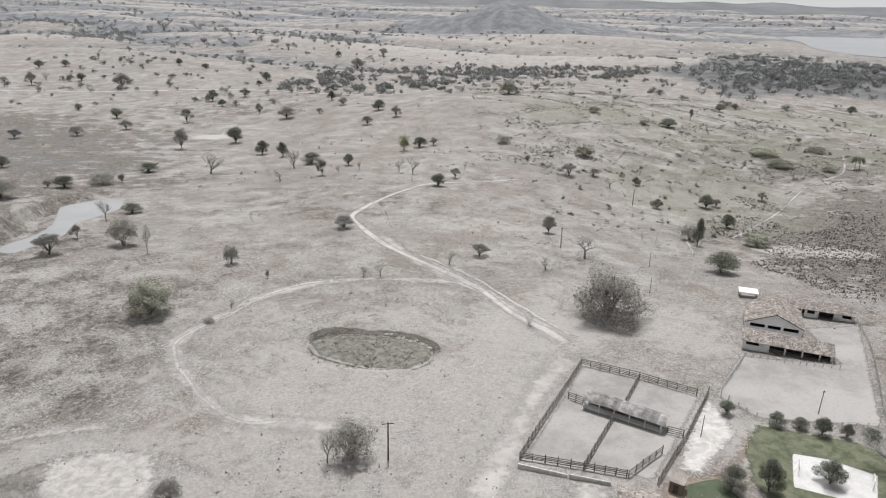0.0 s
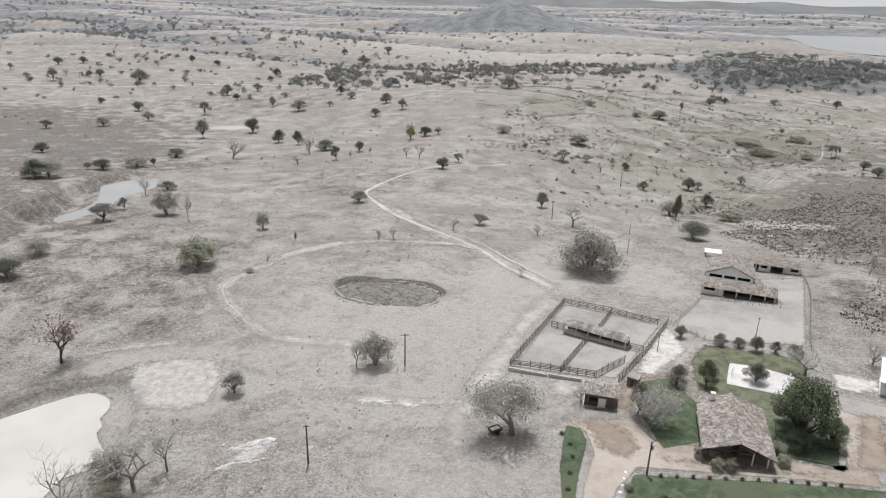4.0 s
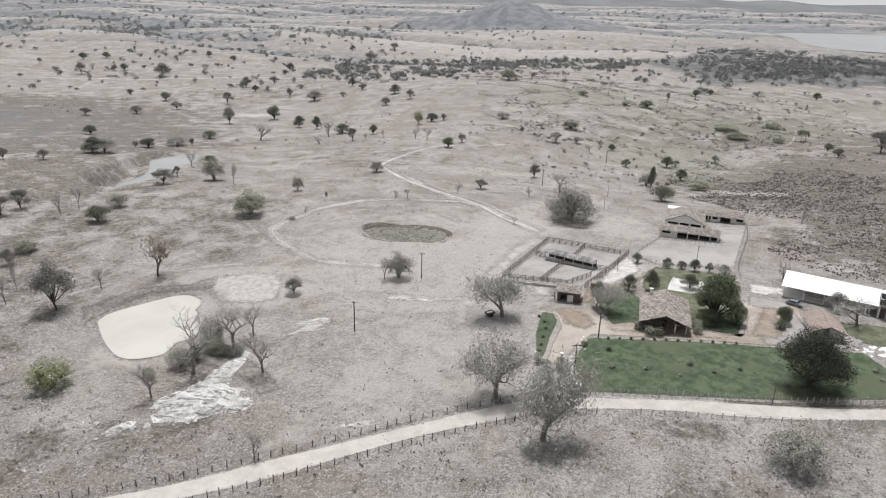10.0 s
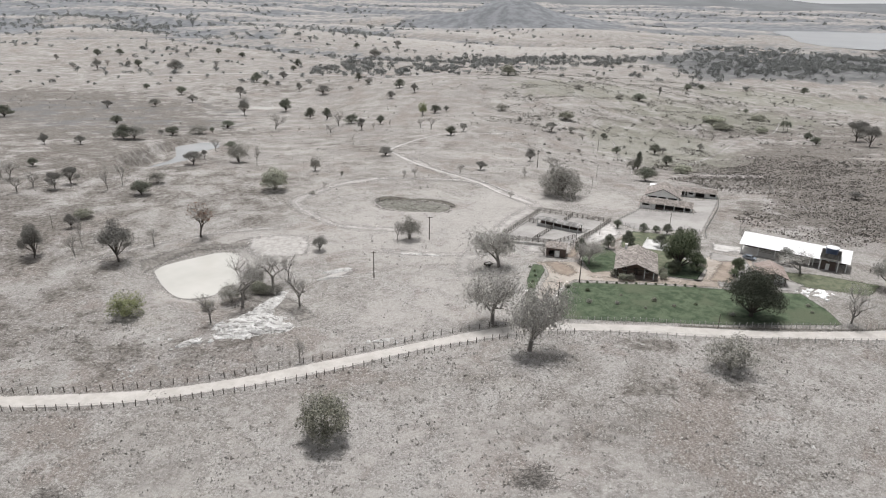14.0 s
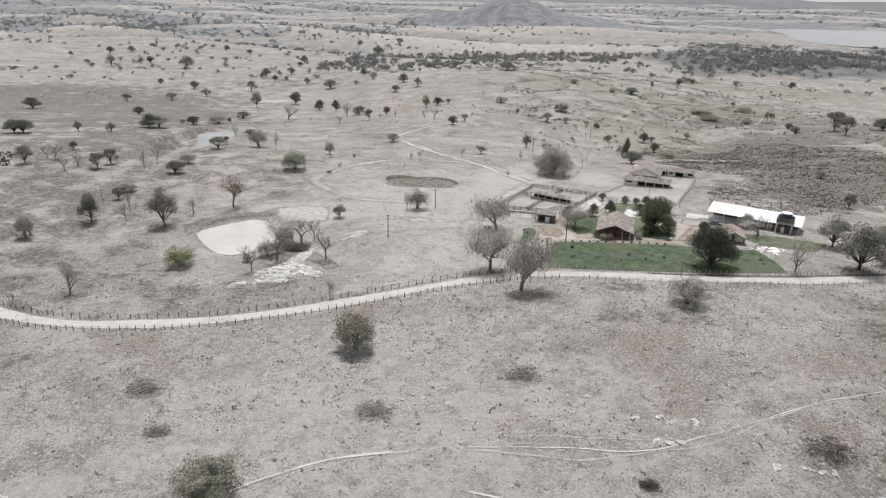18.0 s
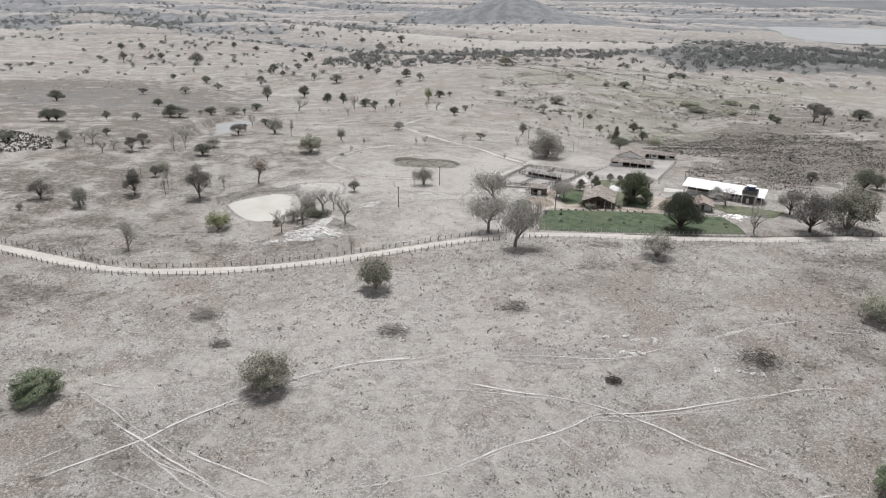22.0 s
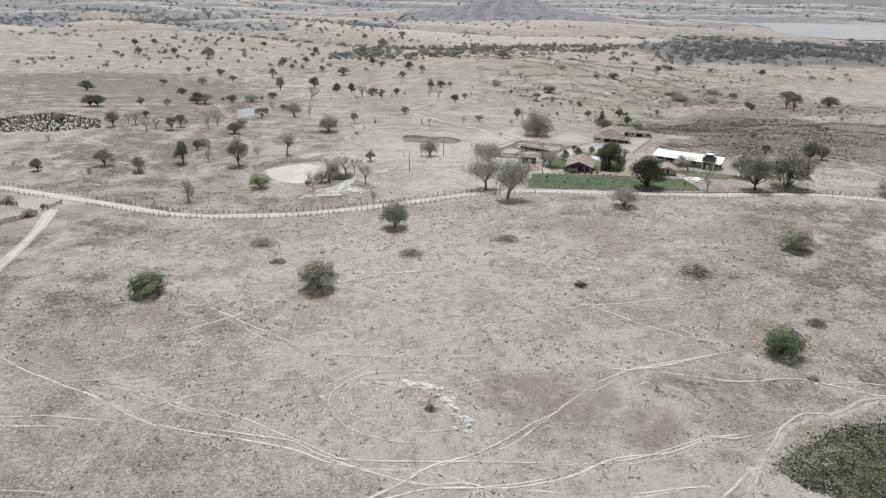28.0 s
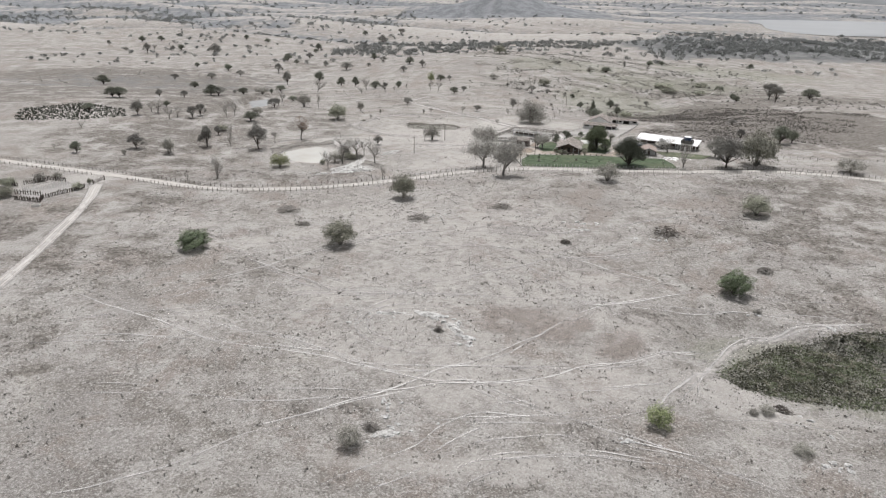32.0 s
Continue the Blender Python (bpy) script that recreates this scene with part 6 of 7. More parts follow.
def farmhouse():
    W, L, eave, ridge = 10.2, 14.6, 2.95, 4.95
    h = thing("farmhouse", "brown farmhouse with an old clay tile gable roof and veranda", "house", on_ground(51.6, 69.6, -15, 0.1))
    part("floor_slab", boxes((-W / 2 - 0.3, -L / 2 - 0.3, -0.4, W / 2 + 0.3, L / 2 + 0.3, 0.25), bevel=0.03), CONCRETE, h)
    left = [(2.0, 3.1, 1.2, 2.2), (6.0, 7.1, 1.2, 2.2), (9.2, 10.3, 1.2, 2.2)]
    front_y = -L / 2 + 3.0
    room = L / 2 - front_y
    for k, x in ((0, -W / 2), (1, W / 2)):
        m = axes((x if k else x + 0.2, front_y, 0.25), (0, 1, 0), (-1, 0, 0), (0, 0, 1))
        part("wall", wall_with(room, eave - 0.2, 0.2, left), PLASTER, h, m=m)
        for r in left:
            window_in(h, *r, m, WHITEWASH, DARK_WOOD)
    m = pose(-W / 2 + 0.2, front_y, 0.25)
    holes = [(1.2, 2.4, 1.0, 2.1), (4.4, 5.5, 0.0, 2.15), (7.2, 8.4, 1.0, 2.1)]
    part("wall", gable_wall(W - 0.4, eave - 0.2, ridge - 0.55, 0.2, holes), PLASTER, h, m=m)
    for r in (holes[0], holes[2]):
        window_in(h, *r, m, WHITEWASH, DARK_WOOD)
    d = part("door", boxes((4.4, 0.05, 0, 5.5, 0.11, 2.15)), DARK_WOOD, h, m=m)
    part("door_handle", boxes((5.3, 0.0, 1.0, 5.36, 0.05, 1.12)), STEEL, d)
    part("wall", gable_wall(W - 0.4, eave - 0.2, ridge - 0.55, 0.2), PLASTER, h, m=pose(-W / 2 + 0.2, L / 2 - 0.2, 0.25))
    for x in (-4.8, -2.4, 0.0, 2.4, 4.8):
        part("post", boxes((x - 0.11, -L / 2 + 0.1, 0.25, x + 0.11, -L / 2 + 0.32, eave + 0.1), bevel=0.02), WHITEWASH if x > 0 else DARK_WOOD, h)
    for x0, x1 in ((-4.69, -2.51), (-2.29, -0.8), (2.51, 4.69)):
        part("low_wall", boxes((x0, -L / 2 + 0.14, 0.25, x1, -L / 2 + 0.28, 1.05)), PLASTER, h)
    part("beam", boxes((-W / 2, -L / 2 + 0.12, eave - 0.12, W / 2, -L / 2 + 0.3, eave + 0.1)), DARK_WOOD, h)
    gable_roof(h, L + 1.2, W / 2 + 0.75, eave - 0.25, ridge, TILE_OLD)
    ch = part("chimney", boxes((-3.6, 6.3, 3.0, -2.9, 7.0, 5.2), bevel=0.03), WHITEWASH, h)
    part("chimney_cap", boxes((-3.7, 6.2, 5.2, -2.8, 7.1, 5.3)), CONCRETE, ch)


def stall():
    h = thing("stall", "small tile-roofed store with a dark front and white door", "shed", on_ground(30.7, 82.4, -14, 0.05))
    W, D, eave, ridge = 5.8, 4.8, 2.9, 4.0
    part("floor_slab", boxes((-W / 2 - 0.15, -D / 2 - 0.15, -0.3, W / 2 + 0.15, D / 2 + 0.15, 0.1)), CONCRETE, h)
    m = pose(-W / 2, -D / 2, 0.1)
    part("wall", wall_with(W, eave, 0.18, [(0.9, 4.1, 0, 2.05)]), DARK_WALL, h, m=m)
    part("wall", wall_with(W, eave, 0.18, []), DARK_WALL, h, m=pose(-W / 2, D / 2 - 0.18, 0.1))
    for x in (-W / 2 + 0.18, W / 2):
        part("wall", wall_with(D - 0.36, eave, 0.18, []), DARK_WALL, h, m=axes((x, -D / 2 + 0.18, 0.1), (0, 1, 0), (-1, 0, 0), (0, 0, 1)))
    door = part("door", boxes((2.6, 0.05, 0, 4.05, 0.1, 2.0)), WHITEWASH, h, "white painted door, standing shut", m)
    part("door_handle", boxes((2.7, -0.02, 0.95, 2.75, 0.05, 1.1)), STEEL, door)
    part("counter", boxes((0.9, 0.0, 0, 2.5, 0.3, 0.5)), DARK_WOOD, h, m=m)
    slope = math.hypot(D / 2 + 0.4, ridge - eave)
    c, s = (D / 2 + 0.4) / slope, (ridge - eave) / slope
    part("roof", tiles("roof", W + 0.6, slope, TILE_OLD, 0.3), None, h, m=axes((-W / 2 - 0.3, 0, ridge), (1, 0, 0), (0, c, s), (0, -s, c)))
    part("roof", tiles("roof", W + 0.6, slope, TILE_OLD, 0.3), None, h, m=axes((W / 2 + 0.3, 0, ridge), (-1, 0, 0), (0, -c, s), (0, s, c)))
    for x in (-W / 2, W / 2 - 0.16):
        bm = bmesh.new()
        vs = [bm.verts.new(p) for p in ((x, -D / 2, eave + 0.1), (x, D / 2, eave + 0.1), (x, 0, ridge - 0.05), (x + 0.16, -D / 2, eave + 0.1), (x + 0.16, D / 2, eave + 0.1), (x + 0.16, 0, ridge - 0.05))]
        for f in ((0, 2, 1), (3, 4, 5), (0, 3, 5, 2), (1, 2, 5, 4), (0, 1, 4, 3)):
            bm.faces.new([vs[i] for i in f])
        part("gable", bm, DARK_WALL, h)


def corral_shed():
    h = thing("feed_shed", "long open feeding shed with patched grey fibre-cement roof", "shed", on_ground(35.6, 110.2, -32, 0.05))
    L, D = 15.5, 3.0
    for k in range(6):
        x = -L / 2 + 0.3 + k * (L - 0.6) / 5
        for y in (-D / 2, D / 2):
            part("post", boxes((x - 0.09, y - 0.09, -0.2, x + 0.09, y + 0.09, 2.25)), WHITEWASH if y < 0 else WOOD, h)
    part("feed_trough", boxes((-L / 2, -D / 2 + 0.2, 0, L / 2, -D / 2 + 0.35, 0.7), (-L / 2, -D / 2 + 0.9, 0, L / 2, -D / 2 + 1.05, 0.7), (-L / 2, -D / 2 + 0.35, 0.1, L / 2, -D / 2 + 0.9, 0.25)), CONCRETE, h)
    part("back_wall", boxes((-L / 2 + 0.1, D / 2 - 0.05, 0, L / 2 - 0.1, D / 2 + 0.07, 1.2)), DARK_WALL, h)
    part("beam", boxes((-L / 2, -D / 2 - 0.06, 2.25, L / 2, -D / 2 + 0.06, 2.4)), WOOD, h)
    part("beam", boxes((-L / 2, D / 2 - 0.06, 2.25, L / 2, D / 2 + 0.06, 2.4)), WOOD, h)
    r = random.Random(4)
    n = 11
    for k in range(n):
        x0, x1 = -L / 2 - 0.3 + k * (L + 0.6) / n, -L / 2 - 0.3 + (k + 1) * (L + 0.6) / n + 0.05
        dz, sag = r.uniform(0, 0.07), r.uniform(-0.03, 0.03)
        bm = bmesh.new()
        prof = [(-D / 2 - 0.45, 2.28), (-D / 2 + 0.1, 2.62), (-0.6, 2.86), (0.2, 2.95), (1.0, 2.86), (D / 2 + 0.3, 2.55)]
        lo = [[bm.verts.new((x, y, z + dz + sag * (x == x1) + up)) for y, z in prof] for up in (0, 0.05) for x in (x0, x1)]
        for a, b in ((lo[2], lo[3]), (lo[1], lo[0])):
            for i in range(5):
                bm.faces.new((a[i], b[i], b[i + 1], a[i + 1]))
        for a, b in ((lo[0], lo[2]), (lo[3], lo[1])):
            for i in range(5):
                bm.faces.new((a[i], b[i], b[i + 1], a[i + 1]))
        for i in (0, 5):
            q = (lo[0][i], lo[1][i], lo[3][i], lo[2][i])
            bm.faces.new(q if i else q[::-1])
        part("roof_sheet", bm, GREY_SHEET, h)


def veranda_wing(h, length, depth, back, front, cols, solid, y_back, material=TILE_OLD):
    """A low wing: back wall, lean-to tiles, white columns and low wall in front; solid: stretches of white wall (x0, x1)."""
    part("floor_slab", boxes((-length / 2, y_back - depth, -0.4, length / 2, y_back, 0.12)), CONCRETE, h)
    part("back_wall", wall_with(length, back - 0.15, 0.2, [(3, 3.9, 0.1, 2.1), (8, 9.2, 1.0, 2.0)] if length > 10 else []), WHITEWASH, h, m=pose(-length / 2, y_back - 0.2, 0.1))
    for x in (-length / 2, length / 2 - 0.2):
        part("side_wall", wall_with(depth - 0.4, front - 0.15, 0.2, []), WHITEWASH, h, m=axes((x + 0.2, y_back - depth + 0.2, 0.1), (0, 1, 0), (-1, 0, 0), (0, 0, 1)))
    for x in cols:
        part("column", boxes((x - 0.16, y_back - depth + 0.2, 0.1, x + 0.16, y_back - depth + 0.5, front - 0.05), bevel=0.02), WHITEWASH, h)
    for x0, x1 in solid:
        part("front_wall", wall_with(x1 - x0, front - 0.15, 0.2, [(0.6, x1 - x0 - 0.6, 1.1, front - 0.5)] if x1 - x0 > 2 else []), WHITEWASH, h, m=pose(x0, y_back - depth + 0.25, 0.1))
    # added dark sheet across the bays: their inner shade as colour
    part("inner_wall", boxes((-length / 2 + 0.2, y_back - depth * 0.45, 0.12, length / 2 - 0.2, y_back - depth * 0.45 + 0.15, front)), SHADE, h)
    part("beam", boxes((-length / 2, y_back - depth + 0.2, front - 0.08, length / 2, y_back - depth + 0.42, front + 0.1)), DARK_WOOD, h)
    lean_roof(h, length + 0.7, depth + 0.6, back, front - 0.02, material, y_back + 0.1)


def old_farmstead():
    h = thing("porch_house", "low whitewashed wing with columned porch and clay tiles", "house", on_ground(81.0, 140.0, -22, 0.1))
    veranda_wing(h, 19.0, 4.6, 3.3, 2.35, (-5.2, -3.9, -0.4, 3.2, 6.8, 9.2), ((-9.4, -5.4), (-5.0, -4.1)), 2.3)
    for x0, x1 in ((-3.7, -0.6), (-0.2, 3.0), (3.4, 6.6)):
        part("low_wall", boxes((x0, -2.05, 0.1, x1, -1.9, 0.85)), DARK_WALL, h)
    g = thing("gabled_house", "old tiled house with a white gable above the porch", "house", on_ground(84.0, 154.3, -20, 0.1))
    W, L, eave, ridge = 12.6, 11.5, 3.5, 6.4
    holes = [(0.8, 4.2, 2.2, 3.1), (4.8, 7.8, 2.2, 3.1), (8.4, 11.8, 2.2, 3.1)]
    part("front_wall", gable_wall(W, eave, ridge - 0.1, 0.25, holes), WHITEWASH, g, m=pose(-W / 2, -L / 2, 0))
    part("back_wall", gable_wall(W, eave, ridge - 0.1, 0.25), WHITEWASH, g, m=pose(-W / 2, L / 2 - 0.25, 0))
    for x in (-W / 2 + 0.25, W / 2):
        part("side_wall", wall_with(L - 0.5, eave, 0.25, [(3, 4, 1, 2), (7, 8, 1, 2)]), WHITEWASH, g, m=axes((x, -L / 2 + 0.25, 0), (0, 1, 0), (-1, 0, 0), (0, 0, 1)))
    # added dark sheet below the gable openings paints the shade inside
    part("ceiling", boxes((-W / 2 + 0.3, -L / 2 + 0.3, 2.0, W / 2 - 0.3, L / 2 - 0.3, 2.05)), SHADE, g)
    gable_roof(g, L + 0.8, W / 2 + 0.5, eave - 0.15, ridge, TILE_OLD)
    w = thing("side_wing", "whitewashed wing with dark open bays and clay tiles", "house", on_ground(100.4, 162.3, -20, 0.1))
    veranda_wing(w, 15.5, 4.6, 3.2, 2.5, (-7.4, -4.6, -0.6, 3.2, 7.4), ((-3.8, -0.8), (3.4, 5.0)), 2.3)
    part("low_wall", boxes((3.4, -2.05, 0.1, 7.2, -1.9, 1.3)), WHITEWASH, w)
    s = thing("lean_to", "small lean-to with a bright white sheet roof", "shed", on_ground(87.5, 176.5, -17, 0.05))
    for x in (-2.2, 2.2):
        for y in (-1.2, 1.2):
            part("post", boxes((x - 0.08, y - 0.08, -0.2, x + 0.08, y + 0.08, 2.0)), WOOD, s)
    part("roof", boxes((-2.6, -1.6, 2.0, 2.6, 1.6, 2.06)), WHITE_SHEET, s, m=pose(0, 0, 0, 5))


def long_barn():
    L, D, front, back = 29.0, 7.6, 3.2, 4.5
    h = thing("long_shed", "long open-sided shed with a bright white sheet-metal roof", "barn", on_ground(102.4, 82.2, -31, 0.05))
    part("floor_slab", boxes((-L / 2, -D / 2, -0.4, L / 2, D / 2, 0.1)), CONCRETE, h)
    for k in range(7):
        x = -L / 2 + 0.3 + k * (L - 0.6) / 6
        part("post", boxes((x - 0.13, -D / 2 + 0.1, 0, x + 0.13, -D / 2 + 0.36, front)), WHITEWASH, h)
        part("post", boxes((x - 0.13, D / 2 - 0.36, 0, x + 0.13, D / 2 - 0.1, back)), CONCRETE, h)
        part("rafter", boxes((x - 0.06, -D / 2, -0.2, x + 0.06, D / 2, -0.06)), STEEL, h, m=axes((0, 0, (front + back) / 2), (1, 0, 0), (0, 0.986, 0.168), (0, -0.168, 0.986)))
    part("back_wall", wall_with(L - 0.8, 2.6, 0.18, [(3 + 5 * k, 4.6 + 5 * k, 1.0, 1.9) for k in range(5)]), DARK_WALL, h, m=pose(-L / 2 + 0.4, D / 2 - 0.55, 0.1))
    part("side_wall", boxes((L / 2 - 9, -D / 2 + 0.6, 0.1, L / 2 - 8.8, D / 2 - 0.6, 2.6)), WHITEWASH, h)
    part("stock_rail", boxes((-L / 2 + 5, -1.0, 0.6, L / 2 - 10, -0.92, 0.72), (-L / 2 + 5, -1.0, 1.1, L / 2 - 10, -0.92, 1.22)), WOOD, h)
    n = 14
    for k in range(n):
        x0, x1 = -L / 2 - 0.5 + k * (L + 1.0) / n, -L / 2 - 0.5 + (k + 1) * (L + 1.0) / n + 0.03
        bm = bmesh.new()
        cols = []
        for i in range(9):
            x, up = x0 + (x1 - x0) * i / 8, (0.035 if i % 2 else 0.0) + 0.004 * (k % 2)
            cols.append([bm.verts.new((x, y, z + up)) for y, z in ((D / 2 + 0.5, back + 0.1), (0.4, (front + back) / 2 + 0.12), (-D / 2 - 0.6, front - 0.06), (-D / 2 - 0.6, front - 0.1), (D / 2 + 0.5, back + 0.06))])
        for a, b in zip(cols, cols[1:]):
            for i in range(5):
                bm.faces.new((a[i], a[(i + 1) % 5], b[(i + 1) % 5], b[i]))
        bmesh.ops.recalc_face_normals(bm, faces=bm.faces)
        part("roof_sheet", bm, WHITE_SHEET, h)
    # water tower before the shed
    t = thing("water_tower", "white concrete tower carrying a dark blue water tank", "water tower", on_ground(109.4, 74.9, -31, 0.1))
    for x in (-2.3, 2.3):
        for y in (-2.0, 2.0):
            part("leg", boxes((x - 0.18, y - 0.18, -0.3, x + 0.18, y + 0.18, 3.6)), WHITEWASH, t)
    part("room", wall_with(4.2, 2.6, 0.15, [(1.3, 2.3, 0, 2.1)]), DARK_WALL, t, "dark wall of the pump room", pose(-2.1, -1.6, 0))
    part("door", boxes((1.3, 0.04, 0, 2.3, 0.1, 2.1)), WHITEWASH, t, "white painted door", pose(-2.1, -1.6, 0))
    part("platform", boxes((-2.6, -2.3, 3.6, 2.6, 2.3, 3.85), bevel=0.03), CONCRETE, t)
    part("parapet", boxes((-2.6, -2.3, 3.85, 2.6, -2.16, 5.3), (-2.6, 2.16, 3.85, 2.6, 2.3, 5.3), (-2.6, -2.16, 3.85, -2.46, 2.16, 5.3), (2.46, -2.16, 3.85, 2.6, 2.16, 5.3)), GREY_SHEET, t)
    bm = bmesh.new()
    tube(bm, (0, 0, 3.85), (0, 0, 6.6), 1.45, 1.75, 24)
    tube(bm, (0, 0, 6.6), (0, 0, 6.75), 1.85, 1.85, 24)
    tank = part("tank", bm, BLUE_PLASTIC, t)
    bm = bmesh.new()
    tube(bm, (0, 0, 6.75), (0, 0, 7.0), 1.8, 0.8, 24)
    part("lid", bm, WHITE_SHEET, tank, "sun-bleached white lid")
    bm = bmesh.new()
    tube(bm, (1.9, -2.4, 0), (1.9, -2.4, 5.4), 0.06, 0.06, 8)
    part("pipe", bm, STEEL, t)


def small_house():
    h = thing("cottage", "small cottage with a pinkish tile roof and open porch", "house", on_ground(88.2, 65.4, -14, 0.1))
    W, L, eave, ridge = 6.4, 9.0, 2.6, 3.9
    part("floor_slab", boxes((-W / 2 - 0.2, -L / 2 - 0.2, -0.3, W / 2 + 0.2, L / 2 + 0.2, 0.15)), CONCRETE, h)
    fy = -L / 2 + 2.6
    for x in (-W / 2 + 0.18, W / 2):
        m = axes((x, fy, 0.15), (0, 1, 0), (-1, 0, 0), (0, 0, 1))
        part("wall", wall_with(L / 2 - fy, eave - 0.1, 0.18, [(2.2, 3.3, 1.0, 2.0)]), WHITEWASH, h, m=m)
        window_in(h, 2.2, 3.3, 1.0, 2.0, m, DARK_WOOD, DARK_WOOD)
    m = pose(-W / 2 + 0.18, fy, 0.15)
    part("wall", gable_wall(W - 0.36, eave - 0.1, ridge - 0.3, 0.18, [(0.8, 1.8, 1.0, 2.0), (2.8, 3.8, 0, 2.1)]), WHITEWASH, h, m=m)
    part("door", boxes((2.8, 0.05, 0, 3.8, 0.1, 2.1)), DARK_WOOD, h, m=m)
    window_in(h, 0.8, 1.8, 1.0, 2.0, m, DARK_WOOD, DARK_WOOD)
    part("wall", gable_wall(W - 0.36, eave - 0.1, ridge - 0.3, 0.18), WHITEWASH, h, m=pose(-W / 2 + 0.18, L / 2 - 0.18, 0.15))
    for x in (-W / 2 + 0.15, 0, W / 2 - 0.15):
        part("post", boxes((x - 0.1, -L / 2, 0.15, x + 0.1, -L / 2 + 0.2, eave)), DARK_WOOD, h)
    gable_roof(h, L + 0.9, W / 2 + 0.6, eave - 0.2, ridge, TILE_PINK)


farmhouse()
stall()
corral_shed()
old_farmstead()
long_barn()
small_house()


# paved court with two small goals
court = patch("court", [(62.8, 99.3), (68.3, 97.6), (74.3, 93.1), (69.4, 84.9), (58.5, 89.9)], COURT, 0.12, 0.5, "whitish concrete games court among trees", "court", 0.4)
for x, y, yaw in ((61.4, 94.2, 62), (71.6, 90.2, 242)):
    g = thing("goal", "small white tubular goal frame on the court", "goal", on_ground(x, y, yaw), "goals")
    for k in (-1.2, 1.2):
        part("upright", tube(bmesh.new(), (k, 0, 0.1), (k, 0, 2.0), 0.05, 0.05, 8), WHITEWASH, g)
        part("stay", tube(bmesh.new(), (k, 0, 2.0), (k, 0.9, 0.1), 0.03, 0.03, 6), WHITEWASH, g)
    part("crossbar", tube(bmesh.new(), (-1.25, 0, 2.0), (1.25, 0, 2.0), 0.05, 0.05, 8), WHITEWASH, g)


def pole(x, y, h, arm, label, yaw=10, lamp_head=False):
    p = thing("utility_pole", label, "pole", on_ground(x, y, yaw), "poles")
    part("shaft", tube(bmesh.new(), (0, 0, -0.4), (0, 0, h), 0.16 if h > 6 else 0.09, 0.11 if h > 6 else 0.06, 8), DARK_WOOD, p)
    if arm:
        part("crossarm", boxes((-arm, -0.06, h - 0.35, arm, 0.06, h - 0.22)), DARK_WOOD, p)
        for k in (-arm * 0.85, 0.25, arm * 0.85):
            part("insulator", tube(bmesh.new(), (k, 0, h - 0.22), (k, 0, h - 0.02), 0.05, 0.04, 6), WHITEWASH, p)
    if lamp_head:
        part("transformer", tube(bmesh.new(), (0.3, 0, h - 1.7), (0.3, 0, h - 0.8), 0.26, 0.26, 10), STEEL, p)


pole(-8.6, 96.0, 7.8, 1.0, "dark wooden power pole with a crossarm on pasture")
pole(-22.7, 61.6, 7.8, 0.6, "dark wooden power pole on pasture")
pole(33.9, 59.9, 6.6, 0.4, "dark pole with a transformer beside the drive", 40, True)
pole(25.6, 43.6, 6.8, 1.1, "dark wooden power pole at the lawn's corner", 5)
pole(-132.3, 96.6, 5.6, 0, "bare wooden pole on pasture")
pole(40.6, 218.3, 7.5, 0.6, "dark wooden power pole on pasture")
pole(88.1, 303, 8.0, 0.6, "dark wooden power pole by the hollow")
pole(61.9, 32.9, 4.0, 0, "dark wooden post at the roadside")
pole(74.0, 112.0, 5.4, 0.3, "thin pole by the swept yard")
pole(48.3, 104.0, 4.8, 0, "thin wooden pole at the corral")
pole(67, 203, 5, 0, "thin wooden pole behind the farmstead")
pole(60, 178, 5, 0, "thin wooden pole behind the farmstead")


def parked_car(x, y, yaw):
    c = thing("car", "silver-blue small car parked by the long shed", "car", on_ground(x, y, yaw))
    prof = [(-1.95, 0.45), (-1.95, 0.85), (-1.6, 0.95), (-1.05, 1.4), (0.6, 1.42), (1.15, 0.98), (1.9, 0.85), (1.98, 0.45)]
    bm = bmesh.new()
    side = [[bm.verts.new((px, k * (0.8 if z < 1.1 else 0.66), z)) for px, z in prof] for k in (-1, 1)]
    for i in range(8):
        j = (i + 1) % 8
        bm.faces.new((side[0][i], side[1][i], side[1][j], side[0][j]))
    bm.faces.new(side[0])
    bm.faces.new(side[1][::-1])
    body = part("body", bm, CAR_PAINT, c)
    part("windscreen", boxes((-0.02, -0.6, -0.25, 0.02, 0.6, 0.25)), CAR_GLASS, c, m=pose(0.91, 0, 1.21, 0, -51, 0))
    part("rear_window", boxes((-0.02, -0.6, -0.25, 0.02, 0.6, 0.25)), CAR_GLASS, c, m=pose(-1.36, 0, 1.19, 0, 51, 0))
    for k in (-1, 1):
        part("side_window", boxes((-0.9, -0.012, -0.16, 0.55, 0.012, 0.16)), CAR_GLASS, c, m=pose(0, k * 0.735, 1.2, k * 20))
        for px in (-1.2, 1.25):
            w = part("wheel", tube(bmesh.new(), (px, k * 0.66, 0.31), (px, k * 0.84, 0.31), 0.31, 0.31, 14), RUBBER, c)
            part("rim", tube(bmesh.new(), (px, k * 0.83, 0.31), (px, k * 0.855, 0.31), 0.19, 0.19, 10), STEEL, w)
        part("headlight", boxes((1.9, k * 0.55 - 0.15, 0.68, 1.97, k * 0.55 + 0.15, 0.82)), WHITE_SHEET, c)


parked_car(88.6, 80.6, -40)

